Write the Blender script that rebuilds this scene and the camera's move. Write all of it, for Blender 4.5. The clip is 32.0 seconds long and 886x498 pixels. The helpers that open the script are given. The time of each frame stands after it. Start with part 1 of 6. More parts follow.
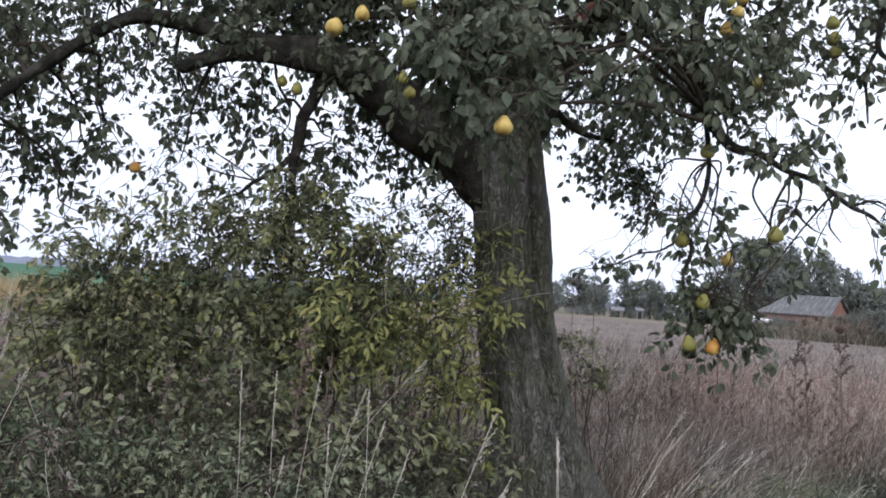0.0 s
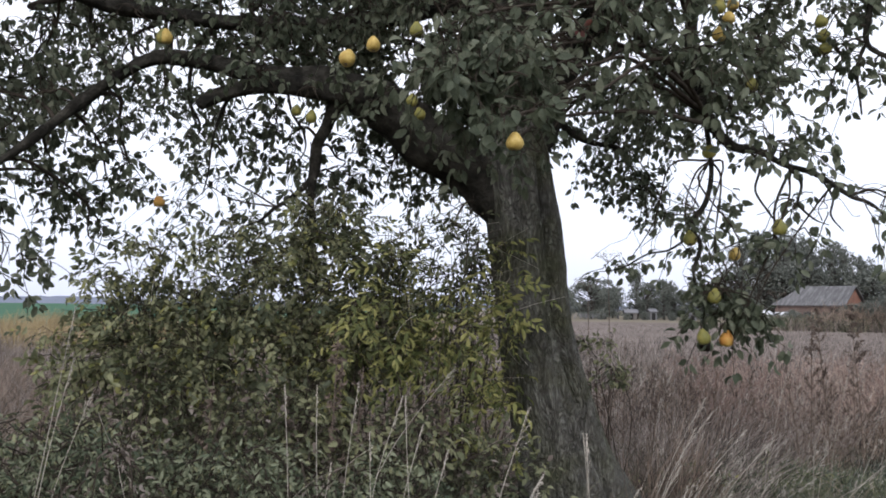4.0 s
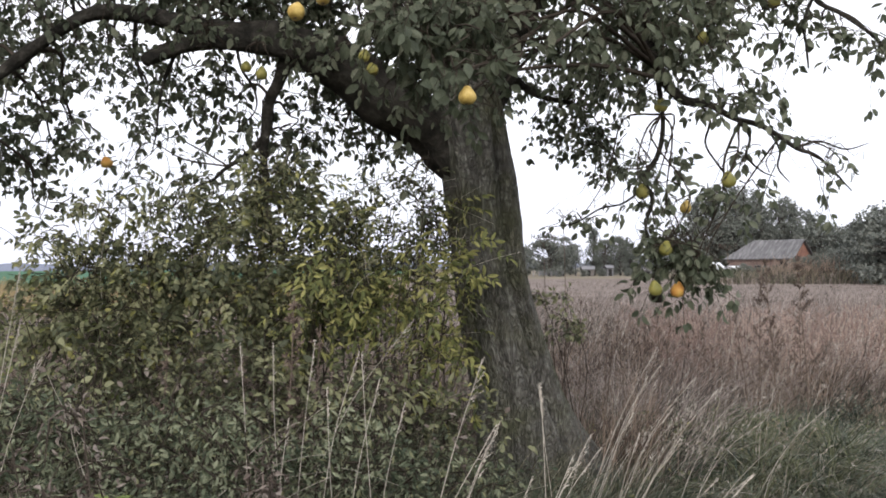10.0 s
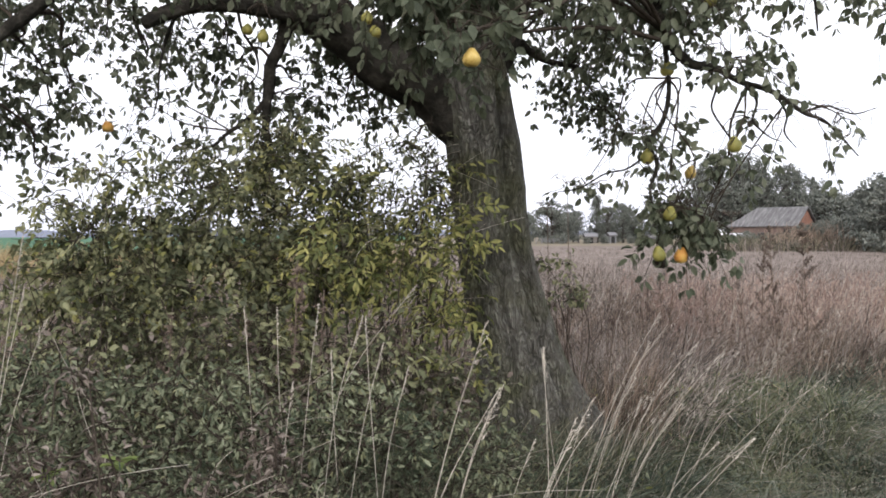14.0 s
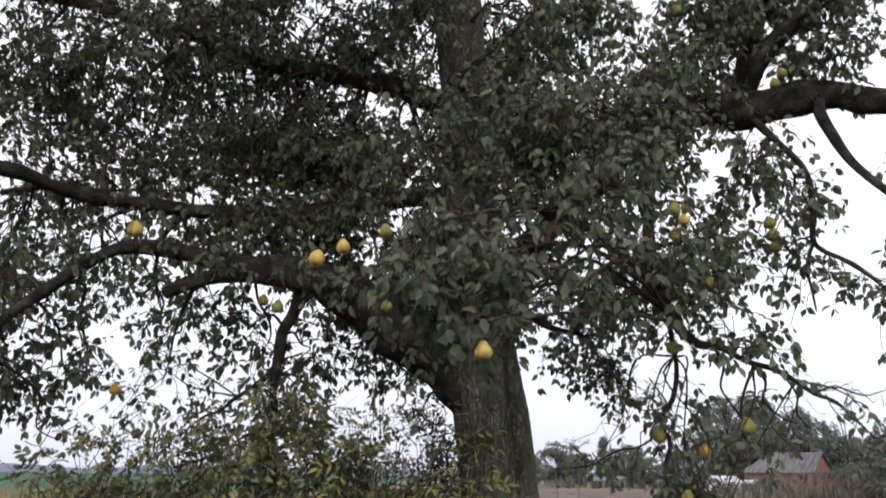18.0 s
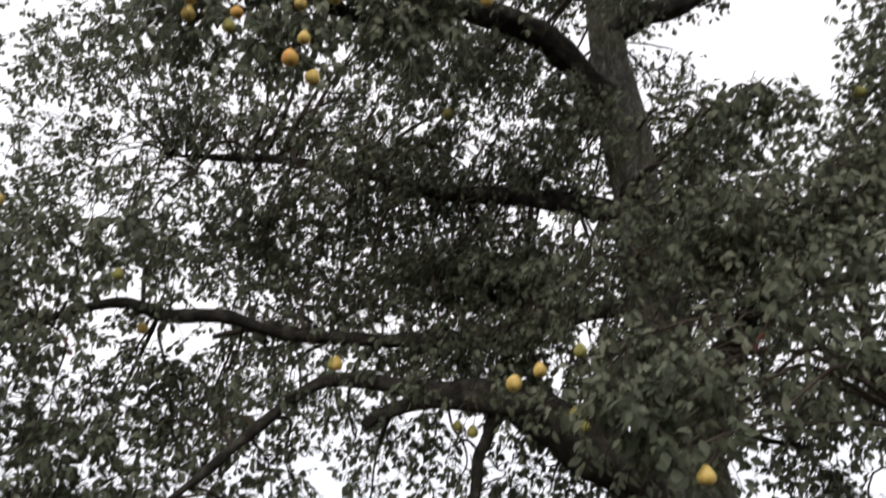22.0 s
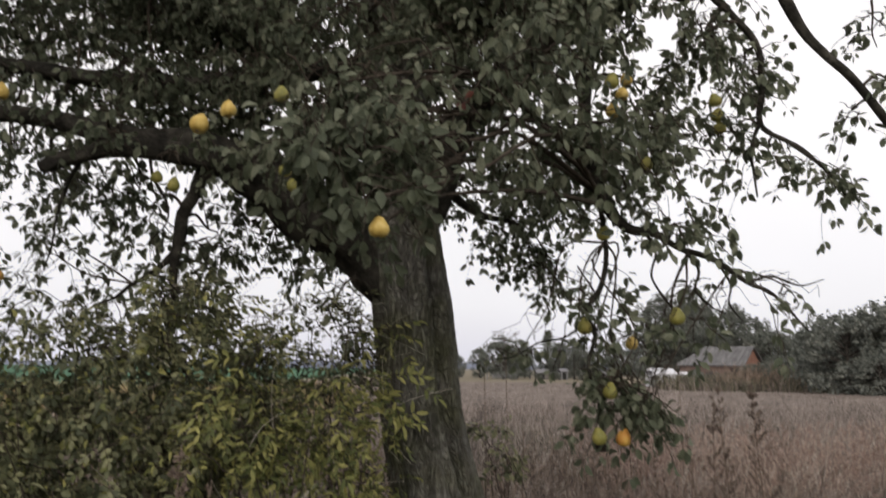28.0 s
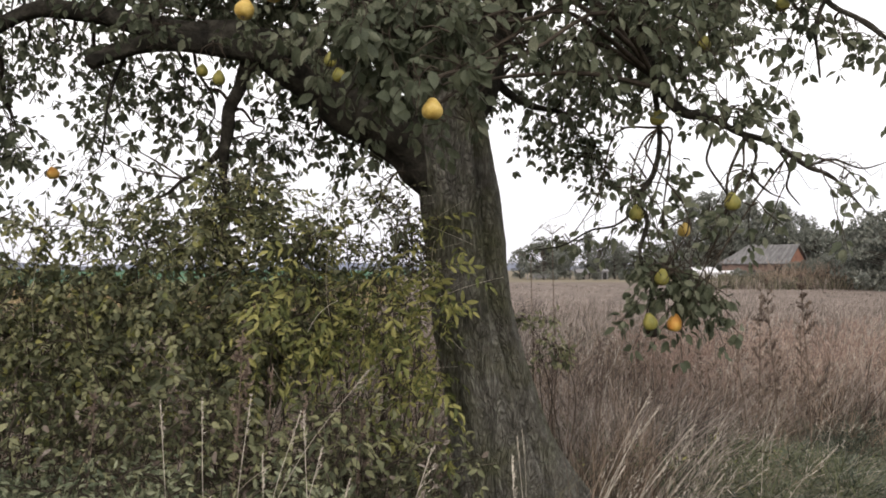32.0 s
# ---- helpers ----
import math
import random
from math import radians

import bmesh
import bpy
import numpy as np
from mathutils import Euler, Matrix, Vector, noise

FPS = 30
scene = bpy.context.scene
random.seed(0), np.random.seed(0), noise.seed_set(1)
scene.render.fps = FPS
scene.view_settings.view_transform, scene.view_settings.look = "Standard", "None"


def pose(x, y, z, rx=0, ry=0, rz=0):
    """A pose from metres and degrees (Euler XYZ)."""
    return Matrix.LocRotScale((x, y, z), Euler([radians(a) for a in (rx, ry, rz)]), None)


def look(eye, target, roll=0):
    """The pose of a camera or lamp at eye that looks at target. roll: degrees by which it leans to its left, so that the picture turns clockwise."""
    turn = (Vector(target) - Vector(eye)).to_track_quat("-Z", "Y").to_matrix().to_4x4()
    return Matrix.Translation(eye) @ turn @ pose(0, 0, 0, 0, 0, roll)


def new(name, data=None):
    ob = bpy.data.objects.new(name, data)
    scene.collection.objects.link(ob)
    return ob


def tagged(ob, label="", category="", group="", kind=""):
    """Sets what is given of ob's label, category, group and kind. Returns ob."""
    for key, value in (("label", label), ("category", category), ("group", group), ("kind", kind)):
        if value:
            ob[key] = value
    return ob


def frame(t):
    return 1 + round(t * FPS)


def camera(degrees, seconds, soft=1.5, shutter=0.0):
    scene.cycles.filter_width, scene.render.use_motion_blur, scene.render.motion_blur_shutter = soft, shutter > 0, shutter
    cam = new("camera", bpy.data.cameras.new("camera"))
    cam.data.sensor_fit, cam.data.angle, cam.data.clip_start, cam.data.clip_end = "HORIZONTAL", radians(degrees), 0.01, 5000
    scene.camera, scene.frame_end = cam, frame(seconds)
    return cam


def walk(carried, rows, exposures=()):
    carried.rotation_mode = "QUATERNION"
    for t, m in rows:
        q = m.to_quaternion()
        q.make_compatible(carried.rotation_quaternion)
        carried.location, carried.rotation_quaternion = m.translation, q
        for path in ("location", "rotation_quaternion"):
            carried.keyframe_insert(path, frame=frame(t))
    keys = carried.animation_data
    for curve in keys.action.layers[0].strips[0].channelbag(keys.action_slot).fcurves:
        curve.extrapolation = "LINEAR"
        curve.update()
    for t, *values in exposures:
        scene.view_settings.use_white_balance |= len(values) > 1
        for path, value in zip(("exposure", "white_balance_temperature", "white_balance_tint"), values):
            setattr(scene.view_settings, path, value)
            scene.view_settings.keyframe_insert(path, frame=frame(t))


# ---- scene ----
PATH = [
    (0, (0.025, 0.162, 1.579), (-0.259, 5.146, 1.869), 4.32),
    (0.5, (0.001, 0.075, 1.578), (-0.207, 5.054, 1.986), 4.17),
    (1, (0.006, 0.050, 1.577), (-0.197, 5.027, 2.014), 3.85),
    (1.5, (0.002, 0.025, 1.579), (-0.234, 4.999, 2.028), 3.50),
    (2, (0.013, 0.014, 1.575), (-0.180, 4.988, 2.048), 2.75),
    (2.5, (0.011, 0.013, 1.567), (-0.205, 4.991, 1.980), 1.92),
    (3, (0.012, -0.001, 1.571), (-0.210, 4.976, 1.989), 1.47),
    (3.5, (0.004, -0.010, 1.565), (-0.231, 4.969, 1.968), 1.08),
    (4, (-0.013, -0.008, 1.562), (-0.358, 4.965, 1.938), 0.77),
    (4.5, (-0.013, -0.005, 1.556), (-0.385, 4.967, 1.936), 0.55),
    (6.5, (-0.031, 0.023, 1.560), (-0.411, 4.997, 1.891), 0.05),
    (7, (-0.020, 0.017, 1.558), (-0.363, 4.995, 1.868), -0.03),
    (7.5, (-0.013, 0.016, 1.553), (-0.295, 5.000, 1.831), -0.16),
    (8, (-0.006, -0.006, 1.551), (-0.257, 4.982, 1.787), -0.31),
    (8.5, (-0.000, -0.020, 1.548), (-0.231, 4.970, 1.751), -0.40),
    (9, (0.005, -0.020, 1.547), (-0.185, 4.973, 1.719), -0.28),
    (9.5, (0.007, -0.017, 1.546), (-0.122, 4.979, 1.692), -0.31),
    (10, (0.004, -0.008, 1.545), (-0.075, 4.990, 1.663), -0.32),
    (10.5, (0.005, 0.002, 1.541), (-0.059, 5.001, 1.634), -0.41),
    (11, (0.001, 0.008, 1.538), (-0.084, 5.007, 1.579), -0.34),
    (11.5, (-0.004, 0.006, 1.539), (-0.109, 5.005, 1.554), -0.38),
    (12, (-0.005, 0.003, 1.537), (-0.141, 5.001, 1.529), -0.35),
    (12.5, (0.002, 0.004, 1.536), (-0.139, 5.002, 1.500), -0.29),
    (13, (0.000, 0.000, 1.537), (-0.110, 4.998, 1.472), -0.21),
    (13.5, (0.002, -0.000, 1.536), (-0.091, 4.998, 1.456), -0.24),
    (15.5, (-0.008, -0.005, 1.539), (-0.131, 4.991, 1.402), -0.14),
    (16, (-0.007, -0.009, 1.566), (-0.119, 4.989, 1.508), 0.07),
    (16.5, (-0.013, -0.006, 1.592), (-0.131, 4.975, 2.011), 0.47),
    (17, (-0.014, -0.015, 1.616), (-0.133, 4.918, 2.423), 0.58),
    (17.5, (-0.025, -0.024, 1.682), (-0.139, 4.852, 2.781), 0.45),
    (18, (-0.032, -0.029, 1.731), (-0.147, 4.767, 3.137), 0.60),
    (18.5, (-0.036, -0.039, 1.767), (-0.167, 4.656, 3.484), 0.44),
    (19, (-0.048, -0.050, 1.795), (-0.189, 4.443, 3.985), 0.70),
    (19.5, (-0.056, -0.061, 1.827), (-0.181, 4.273, 4.317), 1.04),
    (20, (-0.058, -0.074, 1.849), (-0.214, 4.107, 4.587), 0.73),
    (20.5, (-0.061, -0.090, 1.857), (-0.273, 3.958, 4.784), 0.52),
    (21, (-0.068, -0.103, 1.855), (-0.541, 3.926, 4.778), 0.04),
    (21.5, (-0.100, -0.098, 1.829), (-0.945, 4.127, 4.365), 0.73),
    (22, (-0.148, -0.069, 1.783), (-1.280, 4.342, 3.846), 0.27),
    (22.5, (-0.194, -0.059, 1.725), (-1.633, 4.483, 3.239), 1.46),
    (23, (-0.217, -0.057, 1.671), (-1.907, 4.532, 2.711), 1.94),
    (23.5, (-0.218, -0.040, 1.640), (-1.940, 4.587, 2.432), 1.66),
    (24, (-0.183, -0.023, 1.631), (-1.749, 4.660, 2.417), 0.23),
    (24.5, (-0.134, -0.017, 1.626), (-1.323, 4.784, 2.354), 0.22),
    (25, (-0.080, -0.027, 1.628), (-0.724, 4.898, 2.197), 0.00),
    (25.5, (-0.014, 0.001, 1.616), (0.024, 4.981, 2.059), -0.14),
    (27.5, (0.189, 0.360, 1.708), (0.707, 5.321, 2.058), 0.48),
    (28, (0.154, 0.373, 1.732), (0.358, 5.311, 2.492), 0.61),
    (28.5, (0.121, 0.377, 1.751), (0.257, 5.283, 2.709), 0.42),
    (29, (0.116, 0.377, 1.757), (0.195, 5.275, 2.758), 0.28),
    (29.5, (0.108, 0.372, 1.757), (0.118, 5.253, 2.842), 0.27),
    (30, (0.102, 0.367, 1.735), (0.056, 5.281, 2.658), 0.19),
    (30.5, (0.104, 0.374, 1.699), (0.040, 5.336, 2.306), 0.10),
    (31, (0.101, 0.385, 1.670), (0.013, 5.377, 1.946), -0.01),
    (31.5, (0.101, 0.389, 1.669), (0.031, 5.385, 1.839), 0.06),
    (32, (0.106, 0.392, 1.671), (0.060, 5.390, 1.799), 0.06),
]
cam = camera(59.89, 32.0, soft=1.8, shutter=0.4)
walk(cam, [(t, look(eye, target, roll)) for t, eye, target, roll in PATH],
     exposures=[(0.0, 0.27, 5900, 10), (2.0, 0.08, 6000, 10), (4.0, 0.10, 6150, 10), (7.0, 0.26, 6350, 10), (9.0, 0.37, 6430, 10), (13.0, 0.57, 6520, 10), (16.0, 0.60, 6480, 10), (17.0, 0.22, 6500, 10), (18.0, 0.03, 6500, 10), (19.0, 0.06, 6500, 10), (20.0, 0.0, 6550, 10), (21.0, -0.12, 6650, 10), (22.0, 0.06, 6700, 10), (23.0, -0.08, 6800, 10), (25.0, 0.02, 7000, 10), (28.0, -0.18, 6980, 10), (30.0, -0.03, 7000, 10), (31.0, 0.16, 7030, 10), (32.0, 0.31, 7080, 10)])

# ---- light: an even overcast evening sky ----
world = bpy.data.worlds.new("overcast_sky")
scene.world = world
world.use_nodes = True
wn, wl = world.node_tree.nodes, world.node_tree.links
wn.clear()
w_out, w_bg = wn.new("ShaderNodeOutputWorld"), wn.new("ShaderNodeBackground")
sky = wn.new("ShaderNodeTexSky")
sky.sky_type, sky.sun_disc = "NISHITA", False
sky.sun_elevation, sky.sun_rotation = radians(14), radians(200)
sky.air_density, sky.dust_density, sky.ozone_density = 1.0, 4.0, 1.0
sky_gain = wn.new("ShaderNodeMix")
sky_gain.data_type, sky_gain.blend_type = "RGBA", "MIX"
w_tc, w_map = wn.new("ShaderNodeTexCoord"), wn.new("ShaderNodeSeparateXYZ")
w_ramp = wn.new("ShaderNodeValToRGB")
w_noise = wn.new("ShaderNodeTexNoise")
w_noise.inputs["Scale"].default_value, w_noise.inputs["Detail"].default_value = 2.2, 5.0
w_ramp.color_ramp.elements[0].position, w_ramp.color_ramp.elements[0].color = 0.0, (7.2, 7.4, 8.8, 1)
w_ramp.color_ramp.elements[1].position, w_ramp.color_ramp.elements[1].color = 0.30, (10.0, 10.0, 10.6, 1)
mid = w_ramp.color_ramp.elements.new(0.08)
mid.color = (8.6, 8.8, 9.8, 1)
sky_gain.inputs["Factor"].default_value = 0.88
w_cloud = wn.new("ShaderNodeMapRange")
w_cloud.inputs["To Min"].default_value, w_cloud.inputs["To Max"].default_value = 0.85, 1.12
w_mul = wn.new("ShaderNodeVectorMath")
w_mul.operation = "SCALE"
wl.new(w_tc.outputs["Generated"], w_map.inputs[0])
wl.new(w_tc.outputs["Generated"], w_noise.inputs["Vector"])
wl.new(w_map.outputs["Z"], w_ramp.inputs["Fac"])
wl.new(w_noise.outputs["Fac"], w_cloud.inputs["Value"])
wl.new(w_ramp.outputs["Color"], w_mul.inputs[0])
wl.new(w_cloud.outputs["Result"], w_mul.inputs["Scale"])
wl.new(sky.outputs["Color"], sky_gain.inputs["A"])
wl.new(w_mul.outputs["Vector"], sky_gain.inputs["B"])
wl.new(sky_gain.outputs["Result"], w_bg.inputs["Color"])
w_bg.inputs["Strength"].default_value = 0.13
wl.new(w_bg.outputs["Background"], w_out.inputs["Surface"])

sun = new("sun", bpy.data.lights.new("sun", "SUN"))
sun.data.energy, sun.data.angle, sun.data.color = 1.4, radians(45), (1.0, 0.95, 0.9)
sun.matrix_world = look((0, -12, 9), (0, 4, 0))


# ---- materials ----
def material(name, c1, c2, c3=None, scale=8.0, rough=0.8, bump=0.2, bump_scale=40.0, thin=0.0, spread=0.0,
             stretch=(1, 1, 1), island=False, gloss=0.3, patchy=0.8, grainy=0.55):
    """Mixes two or three colours by coarse and fine noise; thin lets light through leaves and blades."""
    m = bpy.data.materials.new(name)
    m.use_nodes = True
    n, l = m.node_tree.nodes, m.node_tree.links
    n.clear()
    out, bsdf = n.new("ShaderNodeOutputMaterial"), n.new("ShaderNodeBsdfPrincipled")
    tc, mp = n.new("ShaderNodeTexCoord"), n.new("ShaderNodeMapping")
    mp.inputs["Scale"].default_value = stretch
    l.new(tc.outputs["Object"], mp.inputs["Vector"])
    n1, n2 = n.new("ShaderNodeTexNoise"), n.new("ShaderNodeTexNoise")
    n1.inputs["Scale"].default_value, n1.inputs["Detail"].default_value = scale, 5.0
    n2.inputs["Scale"].default_value, n2.inputs["Detail"].default_value = bump_scale, 6.0
    l.new(mp.outputs["Vector"], n1.inputs["Vector"])
    l.new(mp.outputs["Vector"], n2.inputs["Vector"])
    ramp = n.new("ShaderNodeValToRGB")
    e = ramp.color_ramp.elements
    e[0].position, e[0].color = 0.30, (*c1, 1)
    e[1].position, e[1].color = 0.70, (*(c3 or c2), 1)
    if c3:
        e.new(0.5).color = (*c2, 1)
    if island:
        geo, add = n.new("ShaderNodeNewGeometry"), n.new("ShaderNodeMath")
        add.operation = "MULTIPLY_ADD"
        add.inputs[1].default_value, add.inputs[2].default_value = 0.60, 0.20 - 0.5 * patchy
        mul = n.new("ShaderNodeMath")
        mul.operation = "MULTIPLY_ADD"
        mul.inputs[1].default_value = patchy
        l.new(geo.outputs["Random Per Island"], add.inputs[0])
        l.new(n1.outputs["Fac"], mul.inputs[0])
        l.new(add.outputs[0], mul.inputs[2])
        l.new(mul.outputs[0], ramp.inputs["Fac"])
    else:
        l.new(n1.outputs["Fac"], ramp.inputs["Fac"])
    mix = n.new("ShaderNodeMix")
    mix.data_type, mix.blend_type = "RGBA", "MULTIPLY"
    mix.inputs["Factor"].default_value = grainy
    grain = n.new("ShaderNodeValToRGB")
    grain.color_ramp.elements[0].position, grain.color_ramp.elements[0].color = 0.3, (0.45, 0.45, 0.45, 1)
    grain.color_ramp.elements[1].position, grain.color_ramp.elements[1].color = 0.7, (1.25, 1.25, 1.25, 1)
    l.new(n2.outputs["Fac"], grain.inputs["Fac"])
    l.new(ramp.outputs["Color"], mix.inputs["A"])
    l.new(grain.outputs["Color"], mix.inputs["B"])
    l.new(mix.outputs["Result"], bsdf.inputs["Base Color"])
    bsdf.inputs["Roughness"].default_value = rough
    bsdf.inputs["Specular IOR Level"].default_value = gloss
    if bump:
        b = n.new("ShaderNodeBump")
        b.inputs["Strength"].default_value, b.inputs["Distance"].default_value = bump, 0.02
        l.new(n2.outputs["Fac"], b.inputs["Height"])
        l.new(b.outputs["Normal"], bsdf.inputs["Normal"])
    if thin:
        tr, ms = n.new("ShaderNodeBsdfTranslucent"), n.new("ShaderNodeMixShader")
        ms.inputs[0].default_value = thin
        l.new(mix.outputs["Result"], tr.inputs["Color"])
        l.new(bsdf.outputs[0], ms.inputs[1])
        l.new(tr.outputs[0], ms.inputs[2])
        l.new(ms.outputs[0], out.inputs["Surface"])
    else:
        l.new(bsdf.outputs[0], out.inputs["Surface"])
    return m


def bark_material():
    """Old bark: upright plates between dark cracks, with paler lichen and fine grain."""
    m = bpy.data.materials.new("pear_bark")
    m.use_nodes = True
    n, l = m.node_tree.nodes, m.node_tree.links
    bsdf = n["Principled BSDF"]
    bsdf.inputs["Roughness"].default_value, bsdf.inputs["Specular IOR Level"].default_value = 0.95, 0.1
    tc, mp = n.new("ShaderNodeTexCoord"), n.new("ShaderNodeMapping")
    mp.inputs["Scale"].default_value = (1, 1, 0.30)
    l.new(tc.outputs["Object"], mp.inputs["Vector"])

    def tex(scale, detail=6.0, source=mp):
        t = n.new("ShaderNodeTexNoise")
        t.inputs["Scale"].default_value, t.inputs["Detail"].default_value = scale, detail
        l.new(source.outputs[0] if source is mp else tc.outputs["Object"], t.inputs["Vector"])
        return t.outputs["Fac"]

    def ramp(fac, lo, hi, a, b):
        r = n.new("ShaderNodeValToRGB")
        r.color_ramp.elements[0].position, r.color_ramp.elements[0].color = lo, (*a, 1)
        r.color_ramp.elements[1].position, r.color_ramp.elements[1].color = hi, (*b, 1)
        l.new(fac, r.inputs["Fac"])
        return r.outputs["Color"]

    warp, vor = n.new("ShaderNodeVectorMath"), n.new("ShaderNodeTexVoronoi")
    warp.operation = "MULTIPLY_ADD"
    wn3 = n.new("ShaderNodeTexNoise")
    wn3.inputs["Scale"].default_value, wn3.inputs["Detail"].default_value = 9.0, 4.0
    l.new(mp.outputs[0], wn3.inputs["Vector"])
    l.new(wn3.outputs["Color"], warp.inputs[0])
    warp.inputs[1].default_value = (0.20, 0.20, 0.20)
    l.new(mp.outputs[0], warp.inputs[2])
    vor.feature = "DISTANCE_TO_EDGE"
    vor.inputs["Scale"].default_value = 44.0
    l.new(warp.outputs[0], vor.inputs["Vector"])
    plates = ramp(tex(10), 0.3, 0.72, (0.100, 0.097, 0.088), (0.215, 0.210, 0.190))
    lichen = ramp(tex(16, 8.0, None), 0.53, 0.68, (0, 0, 0), (0.55, 0.55, 0.55))
    pale = n.new("ShaderNodeMix")
    pale.data_type = "RGBA"
    l.new(lichen, pale.inputs["Factor"])
    l.new(plates, pale.inputs["A"])
    pale.inputs["B"].default_value = (0.27, 0.27, 0.245, 1)
    moss, algae = ramp(tex(3.2, 6.0, None), 0.46, 0.66, (0, 0, 0), (0.75, 0.75, 0.75)), n.new("ShaderNodeMix")
    algae.data_type = "RGBA"
    l.new(moss, algae.inputs["Factor"])
    l.new(pale.outputs["Result"], algae.inputs["A"])
    algae.inputs["B"].default_value = (0.105, 0.112, 0.062, 1)
    pale = algae
    crack = ramp(vor.outputs["Distance"], 0.0, 0.26, (0.50, 0.48, 0.45), (1, 1, 1))
    grain = ramp(tex(55), 0.3, 0.7, (0.5, 0.5, 0.5), (1.3, 1.3, 1.3))
    out = pale.outputs["Result"]
    for c in (crack, grain):
        x = n.new("ShaderNodeMix")
        x.data_type, x.blend_type = "RGBA", "MULTIPLY"
        x.inputs["Factor"].default_value = 0.55 if c is crack else 0.85
        l.new(out, x.inputs["A"])
        l.new(c, x.inputs["B"])
        out = x.outputs["Result"]
    l.new(out, bsdf.inputs["Base Color"])
    add, b = n.new("ShaderNodeMath"), n.new("ShaderNodeBump")
    add.operation = "MULTIPLY_ADD"
    add.inputs[1].default_value = 0.35
    l.new(tex(60), add.inputs[0])
    l.new(crack, add.inputs[2])
    b.inputs["Strength"].default_value, b.inputs["Distance"].default_value = 1.0, 0.03
    l.new(add.outputs[0], b.inputs["Height"])
    l.new(b.outputs["Normal"], bsdf.inputs["Normal"])
    return m


M_BARK = bark_material()
M_BRICK = material("old_brick", (0.15, 0.110, 0.098), (0.22, 0.155, 0.135), scale=1.5, rough=0.9, bump=0.2, bump_scale=12)
M_GABLE = material("orange_brick", (0.23, 0.115, 0.085), (0.31, 0.16, 0.115), scale=1.5, rough=0.9, bump=0.2, bump_scale=12)
M_REDLEAF = material("reddened_leaf", (0.10, 0.035, 0.03), (0.15, 0.055, 0.04), scale=9, rough=0.6, bump=0.1, bump_scale=140, thin=0.3, island=True)
M_OLIVE = material("olive_grass", (0.055, 0.056, 0.038), (0.125, 0.122, 0.082), (0.24, 0.22, 0.155), scale=0.9, rough=0.8, bump=0, thin=0.3, island=True, patchy=1.5)
M_RUST = material("rusty_grass", (0.082, 0.063, 0.049), (0.220, 0.165, 0.130), (0.41, 0.322, 0.258), scale=1.2, rough=0.85, bump=0, thin=0.3, island=True, patchy=1.5)
# limb bark: crown shade is painted in, so far darker than the trunk
M_SHADELIMB = material("shaded_limb_bark", (0.014, 0.0135, 0.012), (0.030, 0.028, 0.024), (0.066, 0.062, 0.053), scale=12, rough=0.95, bump=0.8, bump_scale=55, gloss=0.08)
M_TWIG = material("twig_bark", (0.035, 0.028, 0.022), (0.075, 0.062, 0.05), scale=20, rough=0.9, bump=0.3, bump_scale=120, gloss=0.1)
M_LEAF = material("pear_leaf", (0.070, 0.085, 0.054), (0.113, 0.131, 0.085), (0.186, 0.202, 0.142), scale=1.3, rough=0.6, bump=0.15, bump_scale=160, thin=0.35, island=True, gloss=0.3)
M_SHRUB = material("shrub_leaf", (0.070, 0.081, 0.046), (0.143, 0.155, 0.085), (0.27, 0.276, 0.155), scale=2.6, rough=0.6, bump=0.1, bump_scale=140, thin=0.3, island=True, patchy=1.5)
M_YELLOW = material("yellowing_leaf", (0.10, 0.12, 0.045), (0.20, 0.215, 0.075), (0.36, 0.35, 0.13), scale=2.0, rough=0.6, bump=0.1, bump_scale=140, thin=0.35, island=True)
M_DRYLEAF = material("withered_leaf", (0.085, 0.066, 0.055), (0.165, 0.135, 0.115), (0.29, 0.25, 0.22), scale=3.0, rough=0.9, bump=0.2, bump_scale=140, thin=0.2, island=True)
M_NETTLE = material("nettle_leaf", (0.062, 0.081, 0.050), (0.130, 0.152, 0.094), (0.25, 0.272, 0.178), scale=2.6, rough=0.65, bump=0.1, bump_scale=140, thin=0.25, island=True, patchy=1.5)
# coarse dark patches stand in for shadow between tufts, beside uneven dry tone
M_DRY = material("dry_grass", (0.078, 0.066, 0.059), (0.215, 0.180, 0.160), (0.46, 0.40, 0.36), scale=0.7, rough=0.85, bump=0, thin=0.3, island=True, patchy=1.5)
M_PINK = material("pinkish_seed_grass", (0.22, 0.152, 0.128), (0.37, 0.268, 0.226), (0.52, 0.410, 0.352), scale=0.6, rough=0.85, bump=0, thin=0.3, island=True, patchy=1.3)
M_STRAW = material("straw", (0.34, 0.305, 0.26), (0.51, 0.465, 0.405), (0.68, 0.63, 0.56), scale=3, rough=0.8, bump=0, thin=0.25, island=True)
M_GREEN = material("green_grass", (0.032, 0.048, 0.034), (0.085, 0.112, 0.080), (0.215, 0.24, 0.18), scale=1.2, rough=0.65, bump=0, thin=0.3, island=True, patchy=1.5)
M_RANK = material("rank_green_grass", (0.030, 0.040, 0.022), (0.072, 0.088, 0.046), (0.17, 0.18, 0.10), scale=1.2, rough=0.7, bump=0, thin=0.3, island=True, patchy=1.5)
M_FRESH = material("fresh_leaf", (0.14, 0.19, 0.06), (0.22, 0.28, 0.09), (0.30, 0.36, 0.13), scale=8, rough=0.6, bump=0.1, bump_scale=140, thin=0.35)
